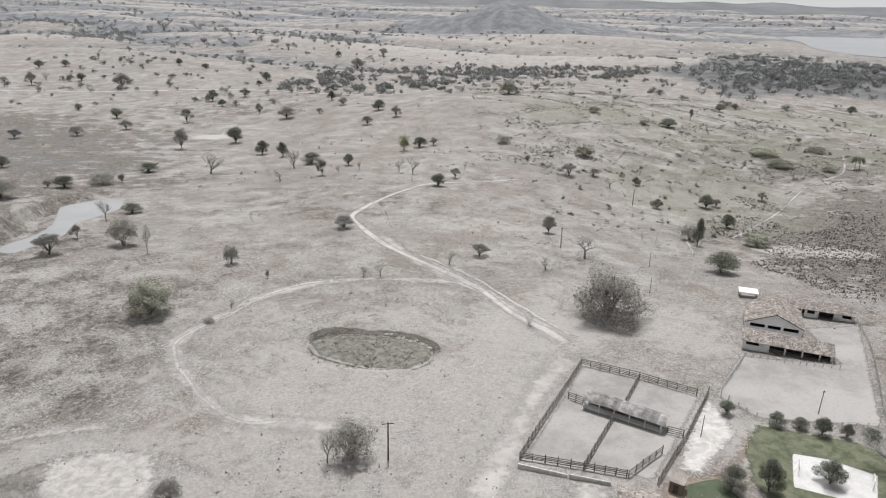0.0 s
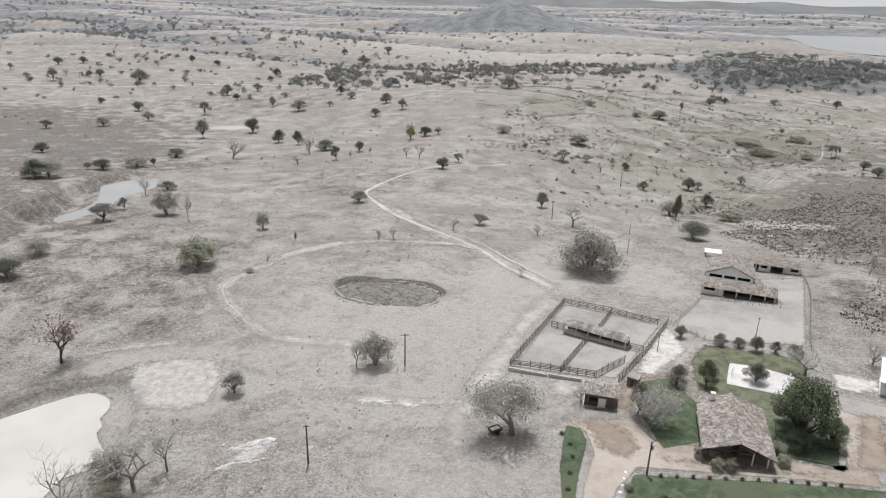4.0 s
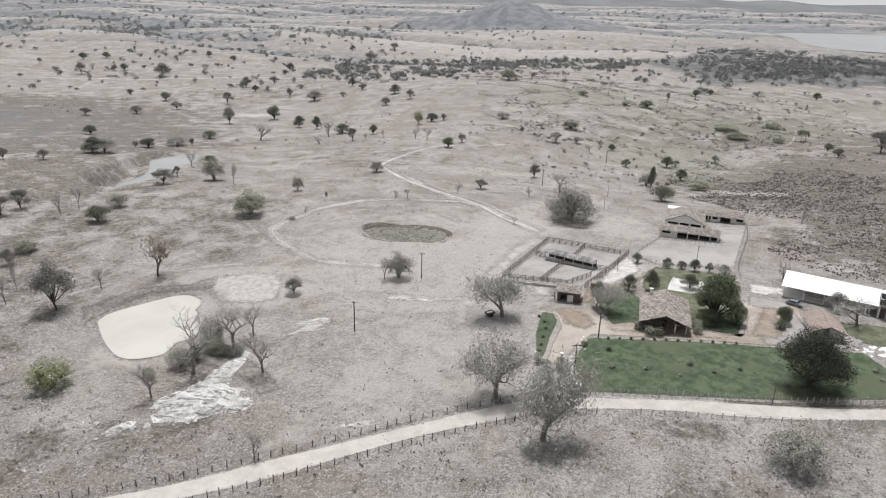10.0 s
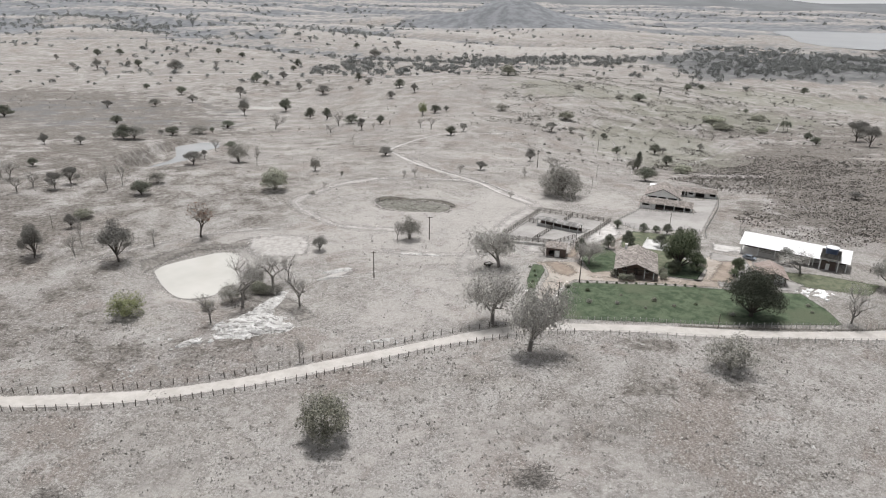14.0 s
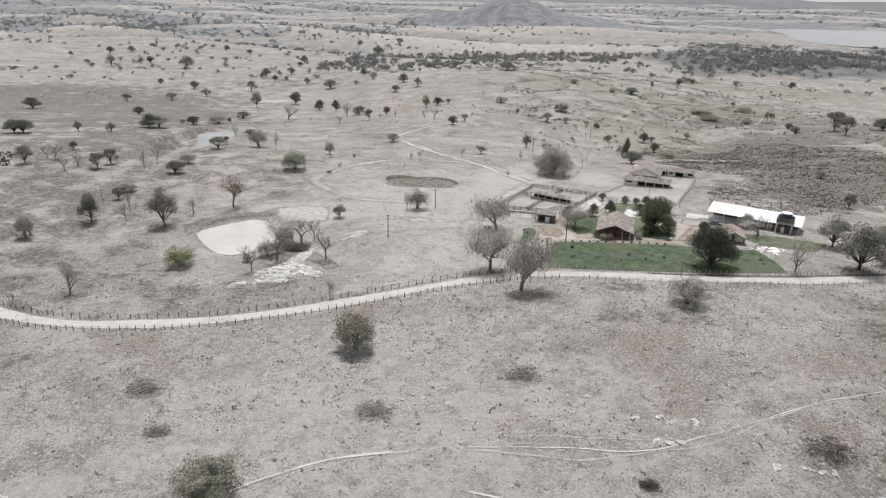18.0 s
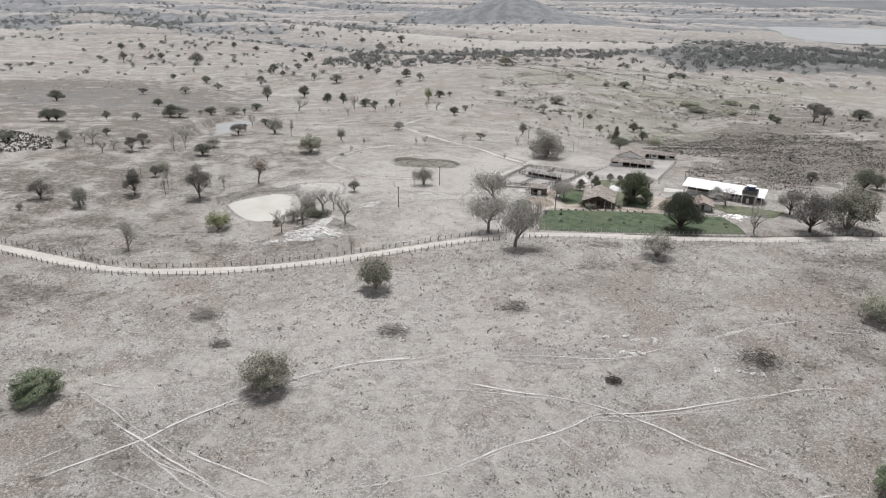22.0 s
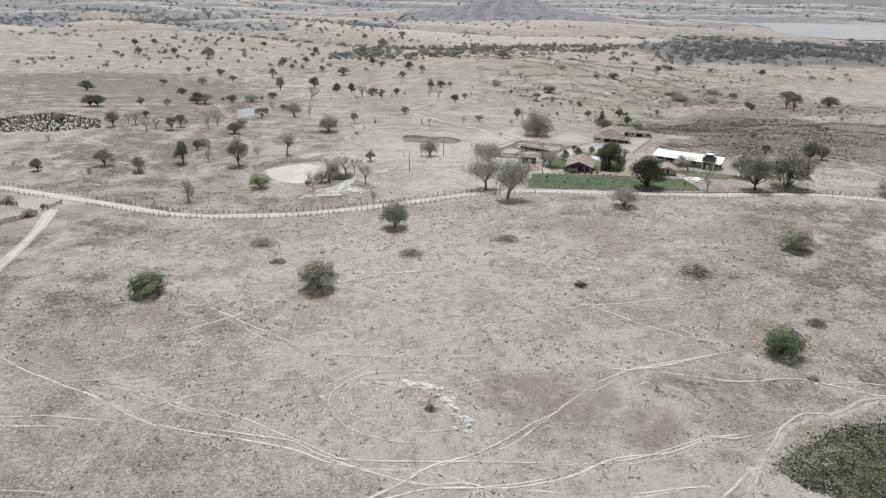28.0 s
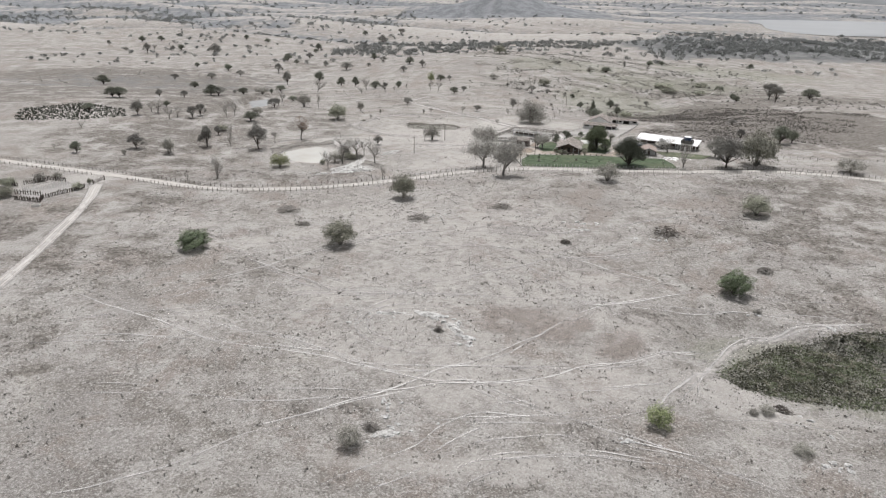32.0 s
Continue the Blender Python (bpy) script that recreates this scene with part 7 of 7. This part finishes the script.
# brick hut and low wall by the corral
hut = thing("brick_hut", "small dark red-brown brick hut beside the corral", "hut", on_ground(38.9, 88.6, -32, 0.05))
part("wall", boxes((-1.1, -1.1, 0, 1.1, 1.1, 2.2), bevel=0.04), PLASTER, hut)
part("roof_slab", boxes((-1.25, -1.25, 2.2, 1.25, 1.25, 2.34), bevel=0.03), TILE_OLD, hut)
part("door", boxes((-0.4, -1.14, 0, 0.4, -1.08, 1.8)), DARK_WOOD, hut)
w = thing("low_wall", "low pale wall behind the corral rails", "wall", kind="structure")
for (ax, ay), (bx, by) in (((13.6, 93.8), (21.6, 91.3)), ((21.8, 91.2), (28.4, 89.4))):
    part("wall_panel", boxes((0, -0.12, -0.3, math.hypot(bx - ax, by - ay), 0.12, 0.8), bevel=0.02), WHITE_POST, w, m=pose(ax, ay, float(terrain((ax + bx) / 2, (ay + by) / 2)), 0, 0, math.degrees(math.atan2(by - ay, bx - ax))))

# low white wall and limed stones at the entrance
w = thing("low_wall", "low whitewashed wall between lawn and track", "wall", kind="structure")
for (ax, ay), (bx, by) in zip([(24.2, 48.5), (24.6, 44.5), (25.0, 40.5)], [(24.6, 44.5), (25.0, 40.5), (25.4, 36.2)]):
    za = float(terrain((ax + bx) / 2, (ay + by) / 2))
    part("wall_panel", boxes((0, -0.12, -0.3, math.hypot(bx - ax, by - ay) - 0.02, 0.12, 0.75), bevel=0.02), WHITE_POST, w, m=pose(ax, ay, za, 0, 0, math.degrees(math.atan2(by - ay, bx - ax))))
for k, x in enumerate((18.4, 23.8)):
    p = thing("gate_pillar", "whitewashed square gate pillar with cap", "pillar", on_ground(x, 49.6 - 0.5 * k), "gate pillars")
    part("shaft", boxes((-0.25, -0.25, -0.2, 0.25, 0.25, 1.7), bevel=0.02), WHITEWASH, p)
    part("cap", boxes((-0.34, -0.34, 1.7, 0.34, 0.34, 1.82)), WHITEWASH, p)


def boulder(seed, size, material=GRANITE, flat=0.6):
    r = np.random.default_rng(seed)
    bm = bmesh.new()
    bmesh.ops.create_icosphere(bm, subdivisions=2, radius=1)
    for v in bm.verts:
        n = 0.9 + 0.7 * noise.noise(v.co * 1.2 + Vector((seed * 7.1, 0, 0))) + 0.35 * noise.noise(v.co * 2.9 + Vector((0, seed * 3.3, 0)))
        v.co = Vector((v.co.x * n, v.co.y * n * 0.8, v.co.z * n * flat)) * size
    me = bpy.data.meshes.new("boulder")
    bm.to_mesh(me)
    bm.free()
    me.materials.append(material)
    return me


ROCKS = [boulder(k, 1.0) for k in range(5)]
LIMED = [boulder(20 + k, 1.0, WHITEWASH) for k in range(2)]
r = random.Random(9)


def stone(x, y, s, mesh=None, label="pale granite boulder lying in dry grass", group="boulders", flat=1.0):
    ob = new("boulder", mesh or ROCKS[r.randrange(5)])
    ob.matrix_basis = on_ground(x, y, r.uniform(0, 360), s * 0.12) @ Matrix.Diagonal((s, s, s * flat, 1))
    return tagged(ob, label, "rock", group)


for k in range(9):
    a = k / 8
    stone(30.6 - 5.6 * a, 60.4 - 13 * a, 0.34, LIMED[k % 2], "whitewashed stone edging the drive", "edging stones")
for k in range(26):
    stone(96.4 + r.gauss(0, 2.4), 55 + r.gauss(0, 2.0), r.uniform(0.4, 1.0), LIMED[k % 2], "white lump of rubble in a heap", "rubble heap")
for cx, cy, n, sx, sy, lo, hi in ((-19, -102, 14, 2.6, 0.8, 0.4, 1.0), (-8, -102.5, 18, 2.6, 1.2, 0.4, 1.1), (-4, -106.5, 12, 1.2, 1.6, 0.4, 1.1), (-1.6, -112, 12, 1.2, 1.5, 0.5, 1.3), (-24, -107, 12, 2.2, 2.2, 0.25, 0.6), (29, -148, 8, 3, 1, 0.4, 0.9), (-9, -32.5, 9, 2.2, 1, 0.4, 1.0), (38, -34, 8, 3.5, 0.9, 0.5, 1.1), (-10, -109, 4, 1.5, 1, 0.3, 0.7), (38.5, -40.5, 12, 4, 1.0, 0.4, 1.0), (-17.5, -140, 12, 1.6, 2, 0.3, 0.9), (-16.5, -148, 14, 2.6, 1.6, 0.4, 1.1), (75, -91.4, 4, 1.2, 0.6, 0.4, 0.9), (-17, 24.2, 7, 2.2, 0.8, 0.4, 1.0), (-68, 8.4, 6, 2.2, 1.0, 0.4, 0.9), (-59, 22, 8, 3, 1.6, 0.5, 1.2), (60, -45, 8, 4, 1.2, 0.4, 0.9), (-33, 67.5, 7, 4, 0.8, 0.4, 0.9), (0, -36, 6, 5, 2, 0.3, 0.7), (65.5, -151.3, 9, 2.4, 1.0, 0.5, 1.2), (66, -138, 5, 4, 2, 0.4, 0.9), (92, -98, 4, 3, 1.5, 0.4, 1.0), (18, -28, 7, 5, 3, 0.3, 0.7)):
    for k in range(int(n * 1.05)):
        stone(cx + r.gauss(0, sx), cy + r.gauss(0, sy), r.uniform(lo, hi) * r.choice((0.6, 0.8, 1.1)), flat=r.uniform(0.8, 1.4))
for k in range(30):
    stone(r.uniform(-90, 115), r.uniform(-150, 15), r.uniform(0.22, 0.5), label="small pale stone on dry pasture", group="small stones")


def outcrop(name, cx, cy, rx, ry, turn, high, seed, label):
    """A bald granite slab that swells out of the slope, cracked and stepped."""
    bm = bmesh.new()
    n = 56
    grid = []
    c, s = math.cos(radians(turn)), math.sin(radians(turn))
    for j in range(n + 1):
        row = []
        for i in range(n + 1):
            u, v = 2 * i / n - 1, 2 * j / n - 1
            x, y = cx + u * rx * c - v * ry * s, cy + u * rx * s + v * ry * c
            p = Vector((x * 0.12 + seed, y * 0.12, seed))
            k = 1 - math.hypot(u, v) + 0.45 * noise.noise(p * 1.6) + 0.2 * noise.noise(p * 5)
            ledge = math.floor(k * 5 + 0.6 * noise.noise(p * 9)) / 5
            z = high * min(max(0.5 * k + 0.5 * ledge, -0.4), 0.75) + 0.16 * noise.noise(p * 16) + 0.07 * noise.noise(p * 40)
            row.append(bm.verts.new((x, y, float(terrain(x, y)) + z - 0.12)))
        grid.append(row)
    for a, b in zip(grid, grid[1:]):
        for i in range(n):
            bm.faces.new((a[i], a[i + 1], b[i + 1], b[i]))
    me = bpy.data.meshes.new(name)
    bm.to_mesh(me)
    bm.free()
    me.materials.append(SPLIT_ROCK)
    return tagged(new(name, me), label, "rock")


outcrop("rock_outcrop", -47.6, 31.8, 10.0, 7.4, 35, 2.6, 3, "large bald pale granite outcrop on the slope")
outcrop("rock_outcrop", -47.2, 44.5, 9.0, 2.6, 80, 1.4, 4, "narrow pale granite ridge running up the slope")
outcrop("rock_outcrop", -59.5, 22.4, 3.6, 1.5, 50, 0.7, 5, "low pale granite slab in dry grass")
outcrop("rock_outcrop", -17, 24.4, 3.6, 1.4, 20, 0.6, 6, "low pale granite slab beside the road")
outcrop("rock_outcrop", -10, -101.6, 4.4, 1.5, -14, 1.0, 11, "low crumbling pale granite edge of a mound")
outcrop("rock_outcrop", -4.4, -107.4, 3.8, 1.3, -56, 1.0, 12, "low crumbling pale granite edge of a mound")
outcrop("rock_outcrop", -19.5, -102, 3.6, 1.1, 12, 0.8, 13, "low crumbling pale granite edge of a mound")
outcrop("rock_outcrop", -32.5, 67.7, 4.5, 1.6, 30, 1.0, 21, "low bald pale granite slab on the slope")
outcrop("rock_outcrop", -35, 61.4, 4.9, 1, 20, 0.9, 22, "low bald pale granite slab on the slope")
outcrop("rock_outcrop", -9.8, 80.7, 10.7, 1.3, -9, 0.4, 23, "low bald pale granite slab on the slope")
outcrop("rock_outcrop", -17, -148, 2.6, 1.5, 10, 0.6, 9, "low broken granite in pasture")


# heaps of cut brush
def brush_heap(x, y, w, h, seed):
    g = np.random.default_rng(seed)
    verts, faces = [], []
    for k in range(260):
        a = g.uniform(0, 2 * math.pi)
        p = np.array((g.normal(0, 0.28) * w, g.normal(0, 0.2) * w, 0.0))
        p[2] = max(0.05, h * (1 - 3 * (p[0] ** 2 + p[1] ** 2) / w ** 2)) * g.random()
        d = np.array((math.cos(a), math.sin(a), g.uniform(-0.1, 0.55))) * g.uniform(0.12, 0.3) * w
        limb(verts, faces, (p - d * 0.5, p + g.normal(0, 0.05, 3), p + d * 0.5), (0.05, 0.04, 0.015), 3)
    ob = new("brush_heap", mesh_of("brush_heap", verts, faces, BARK_DARK if seed % 3 == 1 else BARK))
    ob.matrix_basis = on_ground(x, y)
    return tagged(ob, "tangled heap of cut dry branches on pasture", "brush heap", kind="stuff")


for k, (x, y, w, h) in enumerate([(-61.5, -29.5, 7.5, 1.8), (65.5, -41.5, 9, 2.2), (-53.6, -42.7, 4.5, 0.9), (12.8, -21, 7, 1.0), (31, -51.6, 3.5, 0.9), (-16, -34.8, 7, 1.3), (87, -68, 5, 1.2), (63, -133, 3.5, 1.2), (-8, -109.5, 2.0, 1.0), (-20, -147, 3, 1.0)]):
    brush_heap(x, y, w, h * 1.35, k)

# feed cart under the great tree
cart = thing("feed_cart", "small old cart with dark sides and pale load", "cart", on_ground(9.4, 71.2, 30))
part("tray", boxes((-1.1, -0.7, 0.5, 1.1, 0.7, 0.6), (-1.1, -0.7, 0.6, -1.03, 0.7, 1.1), (1.03, -0.7, 0.6, 1.1, 0.7, 1.1), (-1.03, -0.7, 0.6, 1.03, -0.63, 1.1), (-1.03, 0.63, 0.6, 1.03, 0.7, 1.1)), DARK_WOOD, cart)
part("load", boxes((-1.0, -0.6, 0.6, 1.0, 0.6, 0.95), bevel=0.1), WHITE_POST, cart)
for k in (-1, 1):
    part("wheel", tube(bmesh.new(), (0, k * 0.75, 0.45), (0, k * 0.87, 0.45), 0.45, 0.45, 14), RUBBER, cart)
part("shaft", boxes((1.1, -0.05, 0.5, 2.6, 0.05, 0.6)), DARK_WOOD, cart)

# plants in the garden
GARDEN = [(43, 50.5), (51, 47.6), (35, 53.6), (61, 46), (34, 46), (41, 45.4), (55, 44.6), (30, 56), (73, 48), (82, 50.5), (47.5, 43), (68, 40), (90, 47), (89, 43)]
for k, (x, y) in enumerate(GARDEN):
    s = 0.9 + 0.9 * ((k * 37) % 10) / 10
    plant((SCRUB_KINDS + LUSH_KINDS + THORN_KINDS)[k % 6], x, y, s, s * 0.75, k * 50, "shrub", "garden shrubs", "small clipped shrub on the green lawn")
for k in range(12):
    plant(LUSH_KINDS[k % 2], 36 + k * 2.6, 59.2 - k * 0.16, 0.7, 0.8, k * 40, "shrub", "border plants", "small dark border plant at the lawn's edge")
for k, (x, y) in enumerate([(46.0, 61.4), (48.2, 61.2), (44.4, 64.6), (57.5, 62.6), (58.4, 66)]):
    plant(SCRUB_KINDS[k % 2], x, y, 2.6, 2.2, k * 70, "shrub", "house shrubs", "dull green shrub against the farmhouse")
for k, (x, y) in enumerate([(21.6, 71), (22.6, 68), (22.4, 64.4), (21.2, 60), (20.2, 56), (19.4, 53)]):
    plant(LUSH_KINDS[k % 2], x, y, 0.9, 0.7, k * 60, "shrub", "bed shrubs", "dark green shrub in the planted strip")
for k, (x, y) in enumerate([(18.6, 47.6), (20, 46.2), (23.4, 47.2), (23.0, 44.6)]):
    plant(PALM_KIND, x, y, 2.4, 2.2, k * 80, "palm", "entrance palms", "low spiky palm beside the entrance")
for k, (x, y, w, h) in enumerate([(-57.5, 45, 5.6, 5.2), (-55, 48, 4.4, 4.2), (-52.5, 52, 5.0, 3.2), (-50, 50.5, 4.0, 2.8), (-54, 58, 4.2, 5.0), (-47, 50, 4.0, 3.4), (-62, 40, 2.6, 2.6)]):
    plant((THORN_KINDS + SCRUB_KINDS)[k % 4], x, y, w, h, k * 60, "bush", "pondside bushes", "grey-brown bush thicket beside the pond")

for k, (x, y, w, h) in enumerate([(64.6, 70.6, 13.0, 11.8), (61.6, 66.6, 4.6, 4.2), (68.6, 68.2, 6.0, 5.4), (65.4, 75.4, 8.0, 8.2), (80.6, 69.4, 4.8, 4.6), (78.6, 66.4, 3.0, 2.6)]):
    plant(SHADE_KINDS[k % 2], x, y, w, h, k * 75, "tree", "shade trees")
for k, (x, y, w, h) in enumerate([(60, -148, 4.0, 1.8), (56, -135.7, 2.2, 1.4), (75.5, -91, 2.6, 1.2)]):
    plant(THORN_KINDS[k % 2], x, y, w, h, k * 80, "bush", "low thorn bushes", "low dark thorn bush on dry pasture")
# ---- growth past counting ----
def tufts(name, spots, blades, size, label, material, category="grass", spread=0.5, tall=1.0):
    """Clumps of leaning blades, all in one mesh."""
    n = len(spots)
    g = np.random.default_rng(n)
    base = np.repeat(np.array(spots), blades, 0)
    k = len(base)
    base = base + np.c_[g.normal(0, spread, (k, 2))]
    z = terrain(base[:, 0], base[:, 1])
    a = g.uniform(0, 2 * math.pi, k)
    s = size * g.uniform(0.5, 1.4, k)
    side = np.stack([np.cos(a), np.sin(a), 0 * a], 1) * s[:, None] * 0.5
    lean = np.stack([-np.sin(a), np.cos(a), 0 * a], 1) * (s * g.uniform(0.1, 0.9, k))[:, None]
    p = np.c_[base, z - 0.03]
    top = p + lean + np.c_[np.zeros((k, 2)), s * tall * g.uniform(0.5, 1.0, k)]
    v = np.stack([p - side, p + side, top + side * 0.35, top - side * 0.35], 1).reshape(-1, 3)
    q = np.arange(k)[:, None] * 4 + np.array([[0, 1, 2, 3]])
    return tagged(new(name, mesh_of(name, v, q, material)), label, category, kind="stuff")


def spots_in(count, x0, x1, y0, y1, seed, keep):
    g = np.random.default_rng(seed)
    out = []
    while len(out) < count:
        p = np.stack([g.uniform(x0, x1, 4000), g.uniform(y0, y1, 4000)], 1)
        f = 0.5 + 0.5 * np.sin(p[:, 0] / 9 + 2 * np.sin(p[:, 1] / 13)) * np.sin(p[:, 1] / 7 + np.sin(p[:, 0] / 19))
        p = p[(g.random(4000) < 0.15 + 0.85 * f) & keep(p[:, 0], p[:, 1])]
        out += p.tolist()
    return out[:count]


def off_road(x, y):
    c = spline(ROAD, 6)
    d = np.min(np.hypot(x[:, None] - c[None, :, 0], y[:, None] - c[None, :, 1]), 1)
    farm = (x > 12) & (y > 33) & (y < 160) & (x < 118)
    water = np.hypot((x + 72) / 15, (y - 62) / 21) < 1
    return (d > 3.0) & ~farm & ~water


tufts("dry_tufts", spots_in(9000, -120, 130, -175, 30, 1, off_road), 5, 0.28, "grey-brown tufts of dry grass", STRAW)
tufts("dry_tufts", spots_in(5000, -170, 170, 25, 330, 2, off_road), 4, 0.3, "grey-brown tufts of dry grass", STRAW)
tufts("field_tussocks", spots_in(8000, 95, 275, 85, 345, 3, lambda x, y: np.minimum(np.hypot((x - 178) / 74, (y - 212) / 100), np.hypot((x - 148) / 44, (y - 132) / 36)) + 0.35 * np.sin(x / 11 + np.sin(y / 17)) * np.sin(y / 14) < 0.95), 4, 0.42, "dark tussocks in a rough field", TUSSOCK)
tufts("valley_hummocks", spots_in(5200, 20, 260, 330, 620, 9, lambda x, y: (np.abs(np.sin(x / 13 + 1.5 * np.sin(y / 21)) + 0.6 * np.sin(y / 9 + x / 31)) < 0.5) & (y > 330 + 0.15 * x)), 4, 0.75, "grey-green hummocks and weeds in a rough valley", MARSH_DRY, "grass", 0.9, 0.5)
tufts("dark_clumps", spots_in(900, -120, 130, -175, 25, 8, off_road), 7, 0.42, "dark dry clumps dotted over the pasture", DULL_CLUMP, "grass", 0.28, 0.7)
MARSH = [(55.5, -117), (62.3, -112), (74.7, -104.3), (98, -100.8), (118, -104), (114, -128), (96, -132), (82.3, -129.5), (68.8, -127.4), (58.2, -122)]
tufts("marsh_growth", spots_in(5200, 50, 128, -148, -94, 4, lambda x, y: inside(MARSH, x, y) > 0.3), 8, 0.45, "rank green-brown growth in a damp hollow", MARSH_LEAF, "undergrowth", 0.8, 0.6)
tufts("pit_growth", spots_in(110, -34, 2, 126, 148, 5, lambda x, y: np.hypot((x + 16) / 15, (y - 137) / 8.5) < 1), 5, 0.35, "dark weeds in a dry hollow", TUSSOCK, "undergrowth")
patch("marsh_floor", MARSH, PIT_GRASS, 0.06, 1.2, "dull green floor of a damp hollow", "undergrowth")

# cactus plot: rows of branching pads
CACTUS_PLOT = [(-262, 150), (-245, 118), (-215, 121), (-193, 137), (-203, 158), (-238, 176)]
g = np.random.default_rng(6)
pads = [(x + g.normal(0, 0.4), y + g.normal(0, 0.4)) for x in np.arange(-264, -190, 2.2) for y in np.arange(116, 178, 1.9)]
pads = np.array([p for p in pads if inside(CACTUS_PLOT, np.array([p[0]]), np.array([p[1]]))[0] > 0 and g.random() < 0.85])
tufts("cactus_plot", pads, 6, 0.6, "dark rows of branching fodder cactus", CACTUS, "cactus", 0.45, 1.5)

# small houses of the far villages
def far_house(wide, deep, high, wall, roof):
    h = thing("village_house", "tiny pale house with a tiled gable roof, far off", "house", group="village houses")
    part("wall", gable_wall(deep, high, high + deep * 0.25, wide, [(deep * 0.4, deep * 0.6, 0, high * 0.7)]), wall, h, m=axes((-wide / 2, -deep / 2, -0.4), (0, 1, 0), (-1, 0, 0), (0, 0, 1)) @ pose(0, -wide, 0))
    for k in (-1, 1):
        s = math.hypot(deep / 2 + 0.4, deep * 0.25)
        part("roof", boxes((-wide / 2 - 0.4, -s, 0, wide / 2 + 0.4, 0.02, 0.12)), roof, h, m=axes((0, 0, high + deep * 0.25 - 0.35), (k * 1.0, 0, 0), (0, k * (deep / 2 + 0.4) / s, deep * 0.25 / s), (0, -k * deep * 0.25 / s, (deep / 2 + 0.4) / s)))
    return h


HOUSES = [far_house(6.5, 5, 2.6, CONCRETE, TILE_OLD), far_house(8, 5, 2.7, WHITEWASH, TILE_OLD), far_house(6, 5, 2.5, CONCRETE, GREY_SHEET)]
g = random.Random(12)
places = [(-95 + 26 * k + g.uniform(-6, 6), 605 + g.uniform(-6, 8) - 10 * (k < 3) + 9 * max(k - 3, 0)) for k in range(9)] + [(60 + 22 * k + g.uniform(-8, 8), 712 + 16 * k + g.uniform(-10, 14)) for k in range(7)]
places += [(g.gauss(465, 36), g.gauss(985, 42)) for k in range(44)] + [(g.gauss(485, 26), g.gauss(918, 14)) for k in range(12)] + [(g.gauss(324, 36), g.gauss(1000, 10)) for k in range(12)] + [(g.gauss(430, 60), g.gauss(1090, 24)) for k in range(10)]
for k, (x, y) in enumerate(places):
    m = on_ground(x, y, g.uniform(-40, 40))
    if k < 3:
        HOUSES[k].matrix_basis = m
    else:
        copy_thing(HOUSES[k % 3], m)
